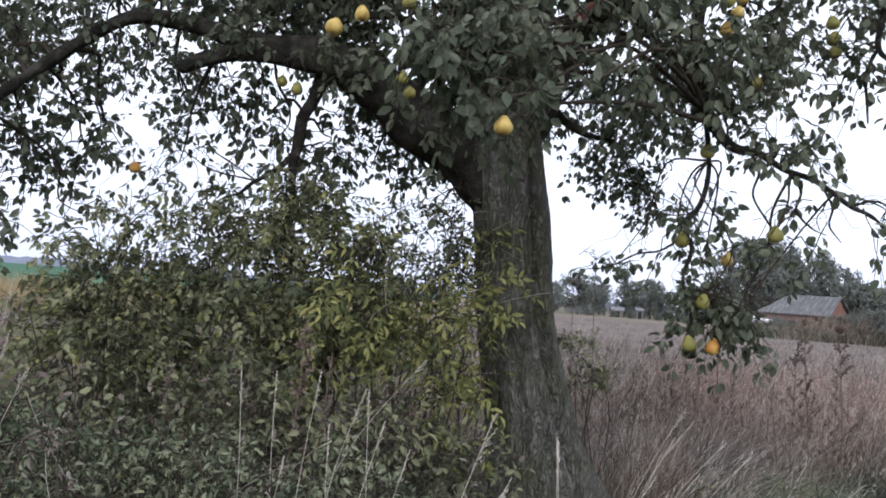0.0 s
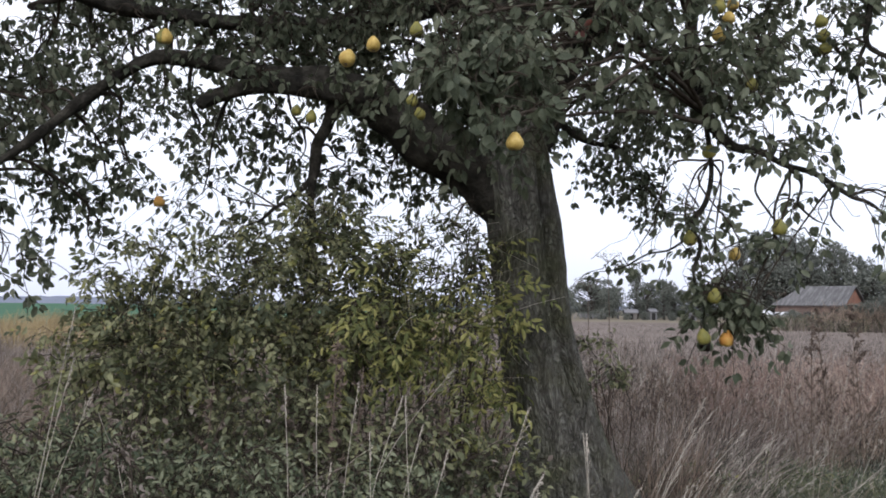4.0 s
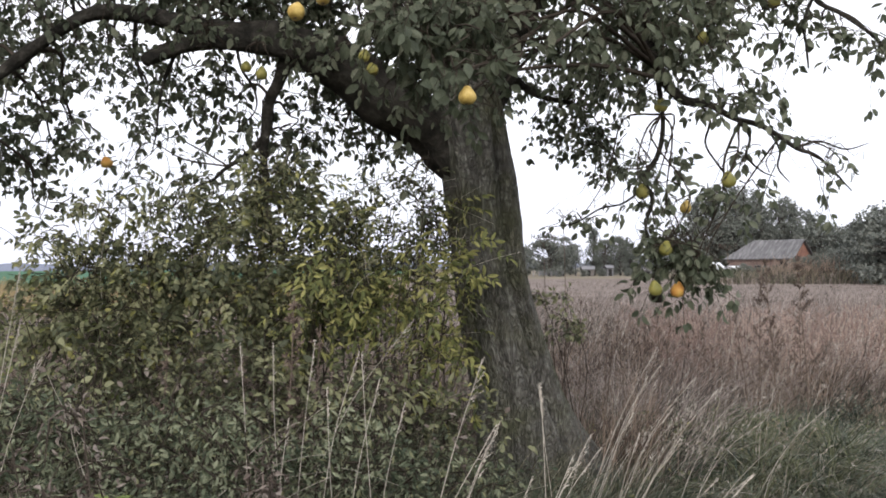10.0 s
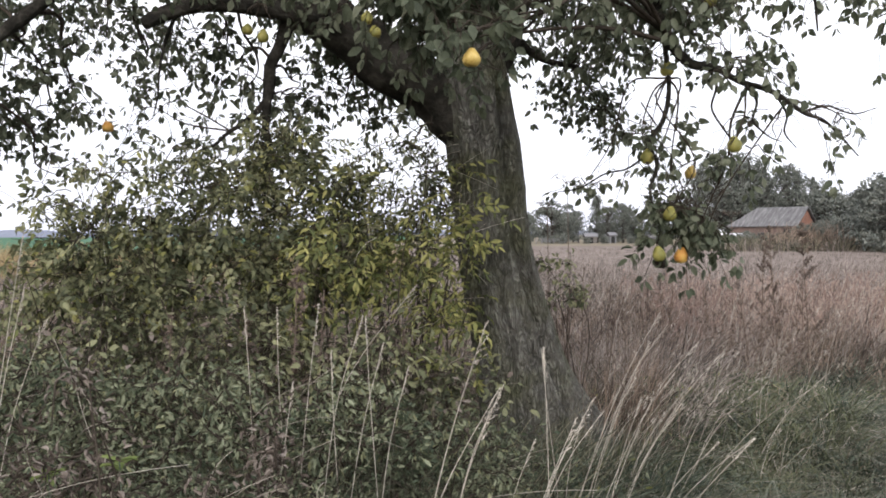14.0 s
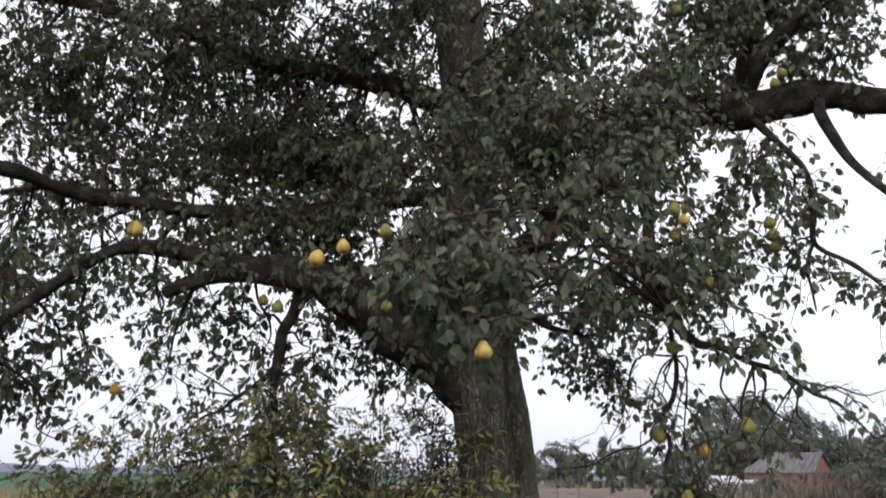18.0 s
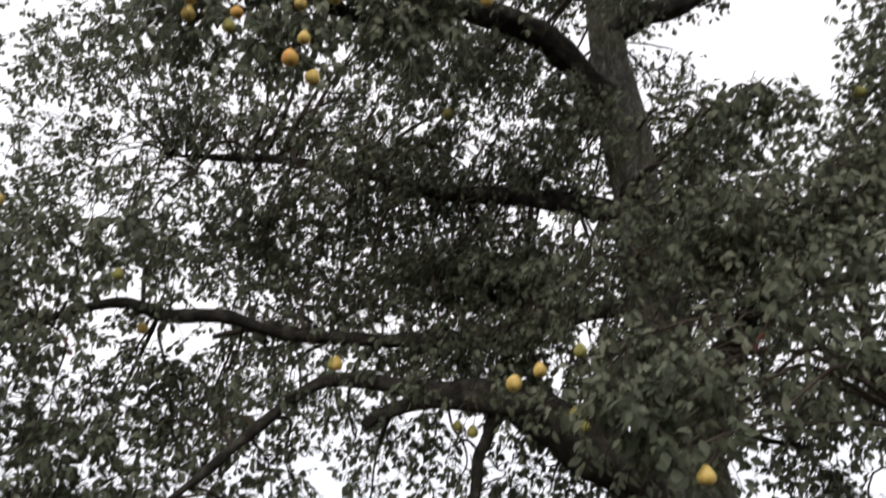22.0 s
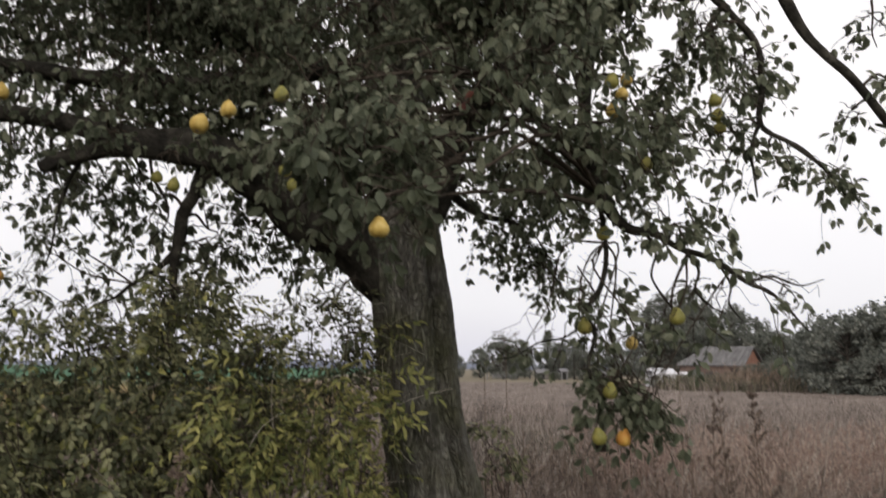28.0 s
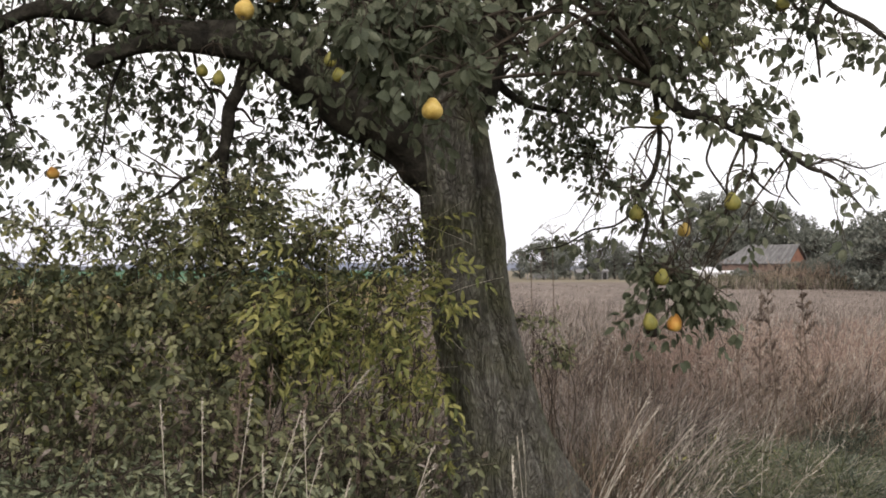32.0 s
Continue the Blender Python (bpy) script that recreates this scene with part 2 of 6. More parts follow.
M_GOLD = material("golden_weed", (0.24, 0.185, 0.10), (0.36, 0.28, 0.15), (0.45, 0.36, 0.21), scale=0.5, rough=0.85, bump=0, thin=0.3, island=True)
M_WEED = material("withered_weed", (0.075, 0.055, 0.046), (0.14, 0.105, 0.085), (0.21, 0.165, 0.135), scale=6, rough=0.9, bump=0.2, bump_scale=90, island=True)
# d: near-black skin for the dark spot below a green pear
M_PEAR = {
    "d": material("dark_pear_skin", (0.012, 0.009, 0.007), (0.022, 0.016, 0.012), (0.05, 0.036, 0.02), scale=18, rough=0.7, bump=0.2, bump_scale=120),
    "y": material("yellow_pear_skin", (0.36, 0.235, 0.06), (0.50, 0.36, 0.10), (0.58, 0.44, 0.17), scale=26, rough=0.55, bump=0.05, bump_scale=220, grainy=0.25),
    "g": material("green_pear_skin", (0.12, 0.125, 0.035), (0.21, 0.20, 0.055), (0.33, 0.29, 0.085), scale=18, rough=0.55, bump=0.05, bump_scale=220, grainy=0.25),
    "o": material("ripe_pear_skin", (0.48, 0.20, 0.05), (0.55, 0.29, 0.07), (0.58, 0.38, 0.10), scale=18, rough=0.55, bump=0.05, bump_scale=220, grainy=0.25)}
# distance haze is put into this leaf colour: paler and greyer than the leaves
M_HAZELEAF = material("haze_lifted_foliage", (0.11, 0.122, 0.112), (0.165, 0.180, 0.162), (0.23, 0.245, 0.215), scale=0.4, rough=0.8, bump=0, thin=0.15, island=True)
M_FARBARK = material("far_bark", (0.05, 0.045, 0.04), (0.11, 0.10, 0.09), scale=4, rough=0.95, bump=0.4, bump_scale=20)


def ground_material():
    """Bare litter under the grass, a stubble-coloured meadow, and a sown green field further off."""
    m = bpy.data.materials.new("meadow_ground")
    m.use_nodes = True
    n, l = m.node_tree.nodes, m.node_tree.links
    bsdf = n["Principled BSDF"]
    bsdf.inputs["Roughness"].default_value, bsdf.inputs["Specular IOR Level"].default_value = 0.95, 0.1
    tc, sep = n.new("ShaderNodeTexCoord"), n.new("ShaderNodeSeparateXYZ")
    l.new(tc.outputs["Object"], sep.inputs[0])

    def noise_ramp(scale, a, b):
        t, r = n.new("ShaderNodeTexNoise"), n.new("ShaderNodeValToRGB")
        t.inputs["Scale"].default_value, t.inputs["Detail"].default_value = scale, 8.0
        r.color_ramp.elements[0].position, r.color_ramp.elements[0].color = 0.3, (*a, 1)
        r.color_ramp.elements[1].position, r.color_ramp.elements[1].color = 0.7, (*b, 1)
        l.new(tc.outputs["Object"], t.inputs["Vector"])
        l.new(t.outputs["Fac"], r.inputs["Fac"])
        return r.outputs["Color"]

    def blend(fac, a, b):
        x = n.new("ShaderNodeMix")
        x.data_type = "RGBA"
        l.new(fac, x.inputs["Factor"])
        l.new(a, x.inputs["A"])
        l.new(b, x.inputs["B"])
        return x.outputs["Result"]

    def edge(lo, hi, along, tilt):
        """0 to 1 where along + tilt * across passes from lo to hi."""
        a, r = n.new("ShaderNodeMath"), n.new("ShaderNodeMapRange")
        a.operation = "MULTIPLY_ADD"
        a.inputs[1].default_value = tilt
        l.new(sep.outputs["X" if along == "Y" else "Y"], a.inputs[0])
        l.new(sep.outputs[along], a.inputs[2])
        r.inputs["From Min"].default_value, r.inputs["From Max"].default_value = lo, hi
        l.new(a.outputs[0], r.inputs["Value"])
        return r.outputs["Result"]

    meadow = noise_ramp(0.35, (0.115, 0.094, 0.083), (0.20, 0.165, 0.145))
    litter = noise_ramp(3.0, (0.035, 0.034, 0.022), (0.10, 0.085, 0.06))
    stubble = noise_ramp(0.12, (0.15, 0.13, 0.095), (0.21, 0.18, 0.135))
    crop = noise_ramp(0.05, (0.050, 0.115, 0.068), (0.062, 0.135, 0.082))
    c = blend(edge(16.0, 30.0, "Y", 0.0), litter, meadow)
    c = blend(edge(95.0, 97.0, "Y", 0.0), c, stubble)
    neg = n.new("ShaderNodeMath")
    neg.operation = "MULTIPLY"
    l.new(edge(50.0, 50.6, "Y", 0.0), neg.inputs[0])
    side = n.new("ShaderNodeMapRange")
    side.inputs["From Min"].default_value, side.inputs["From Max"].default_value = -13.0, -14.0
    l.new(sep.outputs["X"], side.inputs["Value"])
    l.new(side.outputs["Result"], neg.inputs[1])
    c = blend(neg.outputs[0], c, crop)
    l.new(c, bsdf.inputs["Base Color"])
    b, t = n.new("ShaderNodeBump"), n.new("ShaderNodeTexNoise")
    t.inputs["Scale"].default_value, t.inputs["Detail"].default_value = 6.0, 6.0
    l.new(tc.outputs["Object"], t.inputs["Vector"])
    b.inputs["Strength"].default_value, b.inputs["Distance"].default_value = 0.8, 0.08
    l.new(t.outputs["Fac"], b.inputs["Height"])
    l.new(b.outputs["Normal"], bsdf.inputs["Normal"])
    return m


def plain(name, colour, rough=0.8, scale=6.0):
    d = tuple(v * 0.72 for v in colour)
    return material(name, d, colour, scale=scale, rough=rough, bump=0.15, bump_scale=30)


# ---- mesh tools ----
rng = np.random.default_rng(7)


def mesh_of(name, verts, faces, mat):
    """A mesh from arrays: verts (n, 3), and faces as a list of (m, k) arrays."""
    me = bpy.data.meshes.new(name)
    verts = np.asarray(verts, dtype=np.float32)
    me.vertices.add(len(verts))
    me.vertices.foreach_set("co", verts.ravel())
    loops = np.concatenate([np.asarray(f, dtype=np.int32).ravel() for f in faces])
    sizes = np.concatenate([np.full(len(f), np.asarray(f).shape[1], dtype=np.int32) for f in faces])
    me.loops.add(len(loops))
    me.loops.foreach_set("vertex_index", loops)
    me.polygons.add(len(sizes))
    me.polygons.foreach_set("loop_start", np.concatenate([[0], np.cumsum(sizes)[:-1]]).astype(np.int32))
    me.update(calc_edges=True)
    me.polygons.foreach_set("use_smooth", np.ones(len(sizes), dtype=bool))
    me.materials.append(mat)
    return me


def part(name, me, parent, label="", kind=""):
    ob = new(name, me)
    ob.parent = parent
    return tagged(ob, label=label, kind=kind)


def thing(name, label, category, group="", at=(0, 0, 0), kind=""):
    ob = new(name)
    ob.location = at
    return tagged(ob, label=label, category=category, group=group, kind=kind)


def unit(v):
    return v / np.maximum(np.linalg.norm(v, axis=-1, keepdims=True), 1e-9)


def smooth(points, step):
    """Catmull-Rom through (x, y, z, r) rows, step pieces between two of them."""
    p = np.asarray(points, dtype=float)
    p = np.vstack([2 * p[0] - p[1], p, 2 * p[-1] - p[-2]])
    out = []
    for i in range(1, len(p) - 2):
        for k in range(step):
            u = k / step
            out.append(0.5 * (2 * p[i] + (p[i + 1] - p[i - 1]) * u + (2 * p[i - 1] - 5 * p[i] + 4 * p[i + 1] - p[i + 2]) * u * u
                              + (3 * p[i] - p[i - 1] - 3 * p[i + 1] + p[i + 2]) * u ** 3))
    out.append(p[-2])
    out = np.array(out)
    out[:, 3] = np.maximum(out[:, 3], 0.001)
    return out


def tube(rows, sides, rough=0.0, ridge=0.0, seed=0, closed=True):
    """Vertices and quads of a round limb along (x, y, z, r) rows, with lumps and lengthwise ridges."""
    rows = np.asarray(rows, dtype=float)
    p, r = rows[:, :3], rows[:, 3]
    tan = unit(np.gradient(p, axis=0))
    ref = np.array([0.13, 0.97, 0.21])
    a = unit(np.cross(tan, ref))
    b = np.cross(tan, a)
    ang = np.linspace(0, 2 * math.pi, sides, endpoint=False)
    verts = np.zeros((len(p), sides, 3))
    for i in range(len(p)):
        rad = np.full(sides, r[i])
        if rough or ridge:
            for k in range(sides):
                q = p[i] + r[i] * (math.cos(ang[k]) * a[i] + math.sin(ang[k]) * b[i])
                v = Vector(q)
                rad[k] *= 1 + rough * noise.noise(v * 5.0 + Vector((seed, 0, 0))) + ridge * noise.noise(Vector((math.cos(ang[k]) * 7 + seed, math.sin(ang[k]) * 7, q[2] * 2.2)))
        verts[i] = p[i] + rad[:, None] * (np.cos(ang)[:, None] * a[i] + np.sin(ang)[:, None] * b[i])
    n = len(p)
    idx = np.arange(n * sides).reshape(n, sides)
    nxt = np.roll(idx, -1, axis=1)
    quads = np.stack([idx[:-1], nxt[:-1], nxt[1:], idx[1:]], axis=-1).reshape(-1, 4)
    faces = [quads]
    v = verts.reshape(-1, 3)
    if closed:
        v = np.vstack([v, p[0] - tan[0] * r[0] * 0.2, p[-1] + tan[-1] * r[-1] * 0.4])
        c0, c1 = len(v) - 2, len(v) - 1
        tri = [np.stack([np.full(sides, c0), nxt[0], idx[0]], axis=-1), np.stack([np.full(sides, c1), idx[-1], nxt[-1]], axis=-1)]
        faces.append(np.vstack(tri))
    return v, faces


def join(pieces):
    """Joins (verts, faces) pieces into one."""
    vs, quads, tris, off = [], [], [], 0
    for v, faces in pieces:
        vs.append(v)
        for f in faces:
            (quads if f.shape[1] == 4 else tris).append(f + off)
        off += len(v)
    return np.vstack(vs), [np.vstack(x) for x in (quads, tris) if x]


def strands(paths, radii, sides=3):
    """Many thin tubes at once: paths (n, k, 3), radii (n, k)."""
    n, k, _ = paths.shape
    tan = unit(np.gradient(paths, axis=1))
    a = unit(np.cross(tan, np.array([0.31, 0.62, 0.72])))
    b = np.cross(tan, a)
    ang = np.linspace(0, 2 * math.pi, sides, endpoint=False)
    ring = paths[:, :, None, :] + radii[:, :, None, None] * (np.cos(ang)[None, None, :, None] * a[:, :, None, :] + np.sin(ang)[None, None, :, None] * b[:, :, None, :])
    idx = np.arange(n * k * sides).reshape(n, k, sides)
    nxt = np.roll(idx, -1, axis=2)
    quads = np.stack([idx[:, :-1], nxt[:, :-1], nxt[:, 1:], idx[:, 1:]], axis=-1).reshape(-1, 4)
    return ring.reshape(-1, 3), [quads]


BLADE = np.array([(0, 0, 0), (0.30, 0, -0.03), (0.66, 0, -0.05), (1, 0, -0.16), (0.15, 0.18, 0.04), (0.48, 0.30, 0.05), (0.80, 0.17, -0.02), (0.15, -0.18, 0.04), (0.48, -0.30, 0.05), (0.80, -0.17, -0.02)])
BLADE_TRI = np.array([(0, 1, 4), (0, 7, 1)])
BLADE_QUAD = np.array([(1, 2, 5, 4), (2, 3, 6, 5), (1, 7, 8, 2), (2, 8, 9, 3)])


def leaves(base, way, face, size, width=1.0, curl=1.0):
    """Leaf blades with a folded midrib: base points, the way each points, the way its face looks, its length."""
    x = unit(way)
    y = unit(np.cross(face, x))
    z = np.cross(x, y)
    t = BLADE.copy()
    t[:, 1] *= width
    cu = rng.uniform(0.3, 1.9, len(base)) * curl
    v = base[:, None, :] + size[:, None, None] * (t[None, :, 0:1] * x[:, None, :] + t[None, :, 1:2] * y[:, None, :] + cu[:, None, None] * t[None, :, 2:3] * z[:, None, :])
    off = len(BLADE) * np.arange(len(base))[:, None, None]
    return v.reshape(-1, 3), [(BLADE_QUAD[None] + off).reshape(-1, 4), (BLADE_TRI[None] + off).reshape(-1, 3)]


def kites(base, way, face, size, width=0.6):
    """Plain folded leaves of two triangles for crowns far off."""
    x = unit(way)
    y = unit(np.cross(face, x))
    z = np.cross(x, y)
    t = np.array([(0, 0, 0), (0.5, 0.5 * width, 0.1), (1, 0, -0.1), (0.5, -0.5 * width, 0.1)])
    v = base[:, None, :] + size[:, None, None] * (t[None, :, 0:1] * x[:, None, :] + t[None, :, 1:2] * y[:, None, :] + t[None, :, 2:3] * z[:, None, :])
    off = 4 * np.arange(len(base))[:, None, None]
    return v.reshape(-1, 3), [(np.array([(0, 1, 2), (0, 2, 3)])[None] + off).reshape(-1, 3)]


def pinnate(base, way, face, size, pairs):
    """Feathered leaves: each a bowed stalk with pairs of leaflets and one at the tip. Returns the stalks, and the leaflets' base, way, face and size."""
    n = len(base)
    x = unit(way)
    y = unit(np.cross(face, x))
    z = np.cross(x, y)
    u = np.linspace(0, 1, 5)
    sag = np.array([0, 0, -0.22])
    at = lambda q: base + size[:, None] * (q * x + q * q * sag)
    stalk = np.stack([at(q) for q in u], axis=1)
    lb, lw, lf, ls = [at(1.0)], [x + 2 * sag], [z], [size * 0.38]
    for k in range(pairs):
        q = 0.30 + 0.62 * k / max(1, pairs - 1) * 0.95
        for side in (1.0, -1.0):
            lb.append(at(q))
            lw.append(side * y * 0.9 + x * 0.55 + sag * rng.uniform(0.2, 2.2, (n, 1)))
            lf.append(z + rng.normal(size=(n, 3)) * 0.25)
            ls.append(size * 0.36 * rng.uniform(0.8, 1.15, n) * (1.0 if k else 0.85))
    return strands(stalk, np.full((n, 5), 0.0012)), (np.vstack(lb), np.vstack(lw), np.vstack(lf), np.concatenate(ls))


def clear_of(base, size, spots, eye=(0.05, 0.1, 1.65)):
    """Keeps the leaves that do not cover a fruit on the open side of the crown."""
    keep = np.ones(len(base), dtype=bool)
    for s in spots:
        s = np.array(s)
        out = unit(np.array(eye) - s)
        rel = base - s
        along = np.clip(rel @ out, -0.02, 1.2)
        keep &= np.linalg.norm(rel - along[:, None] * out, axis=1) > 0.046
    return keep


def sprays(masses, twig, per, size, droop=0.5, spread=1.0, hang=0.6, spots=(), more=1.0, stiff=0.0, facing=(0, -0.25, 0.65), spurs=0, clump=0.0):
    """Leafy twigs that fill ellipsoids (x, y, z, radius across, radius up, number of leaves). Returns the twigs, and base, way, face and size of the leaves."""
    tw, tr, lb, lw, lf, ls = [], [], [], [], [], []
    for x, y, z, ra, ru, count in masses:
        n = max(2, int(count * more / per))
        d = unit(rng.normal(size=(n, 3))) * rng.uniform(0.0, 1.0, (n, 1)) ** 0.45
        start = np.array([x, y, z]) + d * np.array([ra, (ra + ru) * 0.42, ru]) * spread
        if clump:
            # the twigs gather in clumps and leave gaps between them
            dense = np.array([noise.noise(Vector(q) * 2.1) + 0.5 * noise.noise(Vector(q) * 5.0) for q in start])
            start, d = start[dense > -clump], d[dense > -clump]
            n = len(start)
            if not n:
                continue
        way = unit(unit(d) * np.array([0.7, 0.7, 0.25]) + rng.normal(size=(n, 3)) * 0.55 + np.array([0, 0, stiff]))
        length = twig * rng.uniform(0.55, 1.35, (n, 1))
        u = np.linspace(0, 1, 6)[None, :, None]
        path = start[:, None, :] + way[:, None, :] * length[:, None, :] * (u - 0.35) + np.array([0, 0, -1.0]) * (droop * length[:, None, :] * u * u)
        path = path + rng.normal(size=path.shape) * twig * 0.035
        tw.append(path)
        tr.append(np.linspace(0.0034, 0.0013, 6)[None, :] * rng.uniform(0.7, 1.5, (n, 1)))
        m = per
        if spurs:
            # rosettes: the leaves sit in tufts at a few knots of the twig
            knots = np.concatenate([rng.uniform(0.4, 4.2, (n, spurs - 1)), rng.uniform(4.5, 4.95, (n, 1))], axis=1)
            k = np.clip(knots[:, np.arange(m) % spurs] + rng.normal(size=(n, m)) * 0.10, 0.1, 4.99)
        else:
            k = rng.uniform(0.1, 4.99, (n, m))
        i0 = k.astype(int)
        fr = (k - i0)[..., None]
        rows = np.arange(n)[:, None]
        base = path[rows, i0] * (1 - fr) + path[rows, i0 + 1] * fr
        tang = unit(path[rows, i0 + 1] - path[rows, i0])
        side = unit(np.cross(tang, rng.normal(size=tang.shape)))
        w = unit(side * 0.9 + tang * 0.35 + np.array([0, 0, -1.0]) * rng.uniform(0.0, 2.0 * hang, (n, m, 1)))
        base = base + w * 0.02
        fc = unit(rng.normal(size=w.shape) * 0.75 + np.array(facing))
        lb.append(base.reshape(-1, 3)), lw.append(w.reshape(-1, 3)), lf.append(fc.reshape(-1, 3))
        ls.append(size * rng.uniform(0.55, 1.3, n * m))
    tw, tr = np.vstack(tw), np.vstack(tr)
    lb, lw, lf, ls = np.vstack(lb), np.vstack(lw), np.vstack(lf), np.concatenate(ls)
    if len(spots):
        k = clear_of(lb + lw * ls[:, None] * 0.5, ls, spots)
        lb, lw, lf, ls = lb[k], lw[k], lf[k], ls[k]
    return strands(tw, tr), (lb, lw, lf, ls)


def blades(base, height, lean, width, bend=0.5, seg=3):
    """Grass blades: roots (n, 3), height (n,), lean vectors (n, 2), width (n,). Flat strips that taper and bend over."""
    n = len(base)
    u = np.linspace(0, 1, seg + 1)
    across = rng.uniform(0, math.pi, n)
    side = np.stack([np.cos(across), np.sin(across), np.zeros(n)], axis=-1)
    out = np.zeros((n, 2 * seg + 1, 3))
    for i, s in enumerate(u):
        c = base.copy()
        c[:, :2] += lean * s ** 1.8
        c[:, 2] += height * (s - 0.28 * bend * s ** 3)
        if i < seg:
            wv = (width * (1 - 0.75 * s))[:, None] * side * 0.5
            out[:, 2 * i], out[:, 2 * i + 1] = c - wv, c + wv
        else:
            out[:, 2 * seg] = c
    off = (2 * seg + 1) * np.arange(n)[:, None, None]
    q = np.array([(2 * i, 2 * i + 1, 2 * i + 3, 2 * i + 2) for i in range(seg - 1)])
    t = np.array([(2 * seg - 2, 2 * seg - 1, 2 * seg)])
    return out.reshape(-1, 3), [(q[None] + off).reshape(-1, 4), (t[None] + off).reshape(-1, 3)]


# ---- ground ----
def build_ground():
    n = 90
    r = np.concatenate([np.linspace(0, 14, 40), np.geomspace(14.6, 3200, n - 40)])
    a = np.linspace(0, 2 * math.pi, 97)[:-1]
    rr, aa = np.meshgrid(r, a, indexing="ij")
    x, y = rr * np.cos(aa), 4.0 + rr * np.sin(aa)
    z = 0.05 * np.sin(x * 0.9 + 1) * np.cos(y * 0.8) + 0.03 * np.sin(x * 2.3) * np.sin(y * 1.9)
    z *= np.clip(40 / (rr + 1), 0, 1)
    idx = np.arange(n * 96).reshape(n, 96)
    nxt = np.roll(idx, -1, axis=1)
    q = np.stack([idx[:-1], idx[1:], nxt[1:], nxt[:-1]], axis=-1).reshape(-1, 4)
    ob = new("ground", mesh_of("ground", np.stack([x, y, z], axis=-1).reshape(-1, 3), [q], ground_material()))
    return tagged(ob, "rough meadow ground with dry litter, a stubble strip and a sown green field", "ground", kind="structure")


ground = build_ground()


# pears: place and ripeness
PEARS_LOW = [
    (0.05, 2.75, 2.16, "y"), (-2.24, 4.90, 2.23, "o"), (-0.38, 3.37, 2.81, "G"), (-0.55, 3.21, 2.69, "y"),
    (-0.68, 3.30, 2.66, "Y"), (1.01, 3.88, 1.43, "G"), (1.04, 3.95, 1.39, "d"), (1.14, 3.95, 1.42, "o"),
    (1.07, 3.90, 1.63, "G"), (1.25, 4.16, 1.86, "y"), (0.98, 4.00, 1.93, "G"), (1.37, 3.84, 1.97, "G"),
    (-1.85, 4.00, 3.02, "G"), (-1.20, 4.40, 2.71, "G"), (-1.11, 4.40, 2.67, "G"), (-0.48, 4.12, 2.69, "G"),
    (-0.44, 4.14, 2.62, "G"), (1.21, 4.00, 3.16, "Y"), (1.14, 4.00, 3.00, "Y"), (1.27, 3.90, 2.70, "G"),
    (1.79, 4.30, 3.09, "g"), (1.80, 4.30, 3.02, "g"), (1.08, 4.00, 2.38, "g"),
]
PEARS_OVERHEAD = [
    (-2.39, 2.60, 5.09, "g"), (-2.25, 2.60, 4.87, "g"), (-2.18, 2.60, 4.86, "y"), (-2.11, 2.50, 4.49, "y"),
    (-2.11, 2.50, 4.40, "y"), (-1.87, 2.50, 4.27, "g"), (-1.84, 2.50, 4.35, "o"), (-1.88, 2.70, 4.88, "g"),
    (-1.89, 2.70, 5.07, "y"), (-1.56, 2.60, 4.43, "y"), (-1.47, 2.50, 4.12, "y"), (-1.45, 2.35, 3.89, "o"),
    (-1.40, 2.48, 3.87, "y"), (-1.54, 2.80, 4.80, "g"), (-1.49, 2.80, 4.81, "g"), (-1.47, 2.80, 4.62, "y"),
    (-1.43, 3.00, 5.12, "g"), (-1.30, 2.90, 4.76, "o"), (-1.09, 3.00, 4.85, "y"), (-1.27, 3.00, 5.94, "y"),
    (-1.30, 3.00, 6.08, "g"), (-2.09, 2.60, 5.28, "o"), (-2.13, 2.60, 5.25, "y"), (-2.01, 2.60, 5.23, "y"),
]
PEARS_HIGH = [
    (-0.71, 3.01, 4.63, "y"), (-0.50, 3.20, 5.02, "g"), (-0.07, 3.60, 5.29, "G"), (-0.03, 3.57, 5.05, "o"),
    (0.22, 3.80, 5.81, "o"), (0.20, 3.80, 5.67, "g"), (-1.26, 4.38, 4.92, "g"), (2.26, 5.31, 7.63, "y"),
    (1.91, 5.20, 8.00, "g"), (1.99, 5.20, 7.79, "g"), (1.16, 4.25, 5.78, "Y"), (1.21, 4.25, 5.68, "Y"),
    (1.31, 4.20, 4.53, "g"), (1.50, 4.20, 4.66, "g"), (2.38, 4.20, 5.47, "g"), (2.25, 3.82, 4.38, "y"),
    (1.94, 4.25, 4.12, "g"), (1.89, 4.25, 4.05, "g"), (1.11, 3.90, 3.11, "g"), (1.16, 3.90, 3.05, "Y"),
    (1.70, 4.10, 3.10, "g"),
]
PEARS_LEFT = [
    (-3.13, 3.94, 3.32, "y"), (-1.83, 4.00, 3.02, "y"), (-3.47, 3.35, 2.33, "y"), (-2.96, 3.71, 1.37, "y"),
    (-3.10, 3.70, 1.32, "y"), (-4.86, 4.12, 1.60, "y"), (-2.78, 3.19, 3.35, "g"), (-3.34, 3.72, 1.66, "g"),
    (-3.59, 3.50, 1.91, "o"), (-3.72, 3.20, 3.93, "y"), (-3.90, 3.40, 2.18, "g"), (-3.90, 3.40, 3.07, "g"),
    (-3.69, 3.40, 2.60, "g"),
]



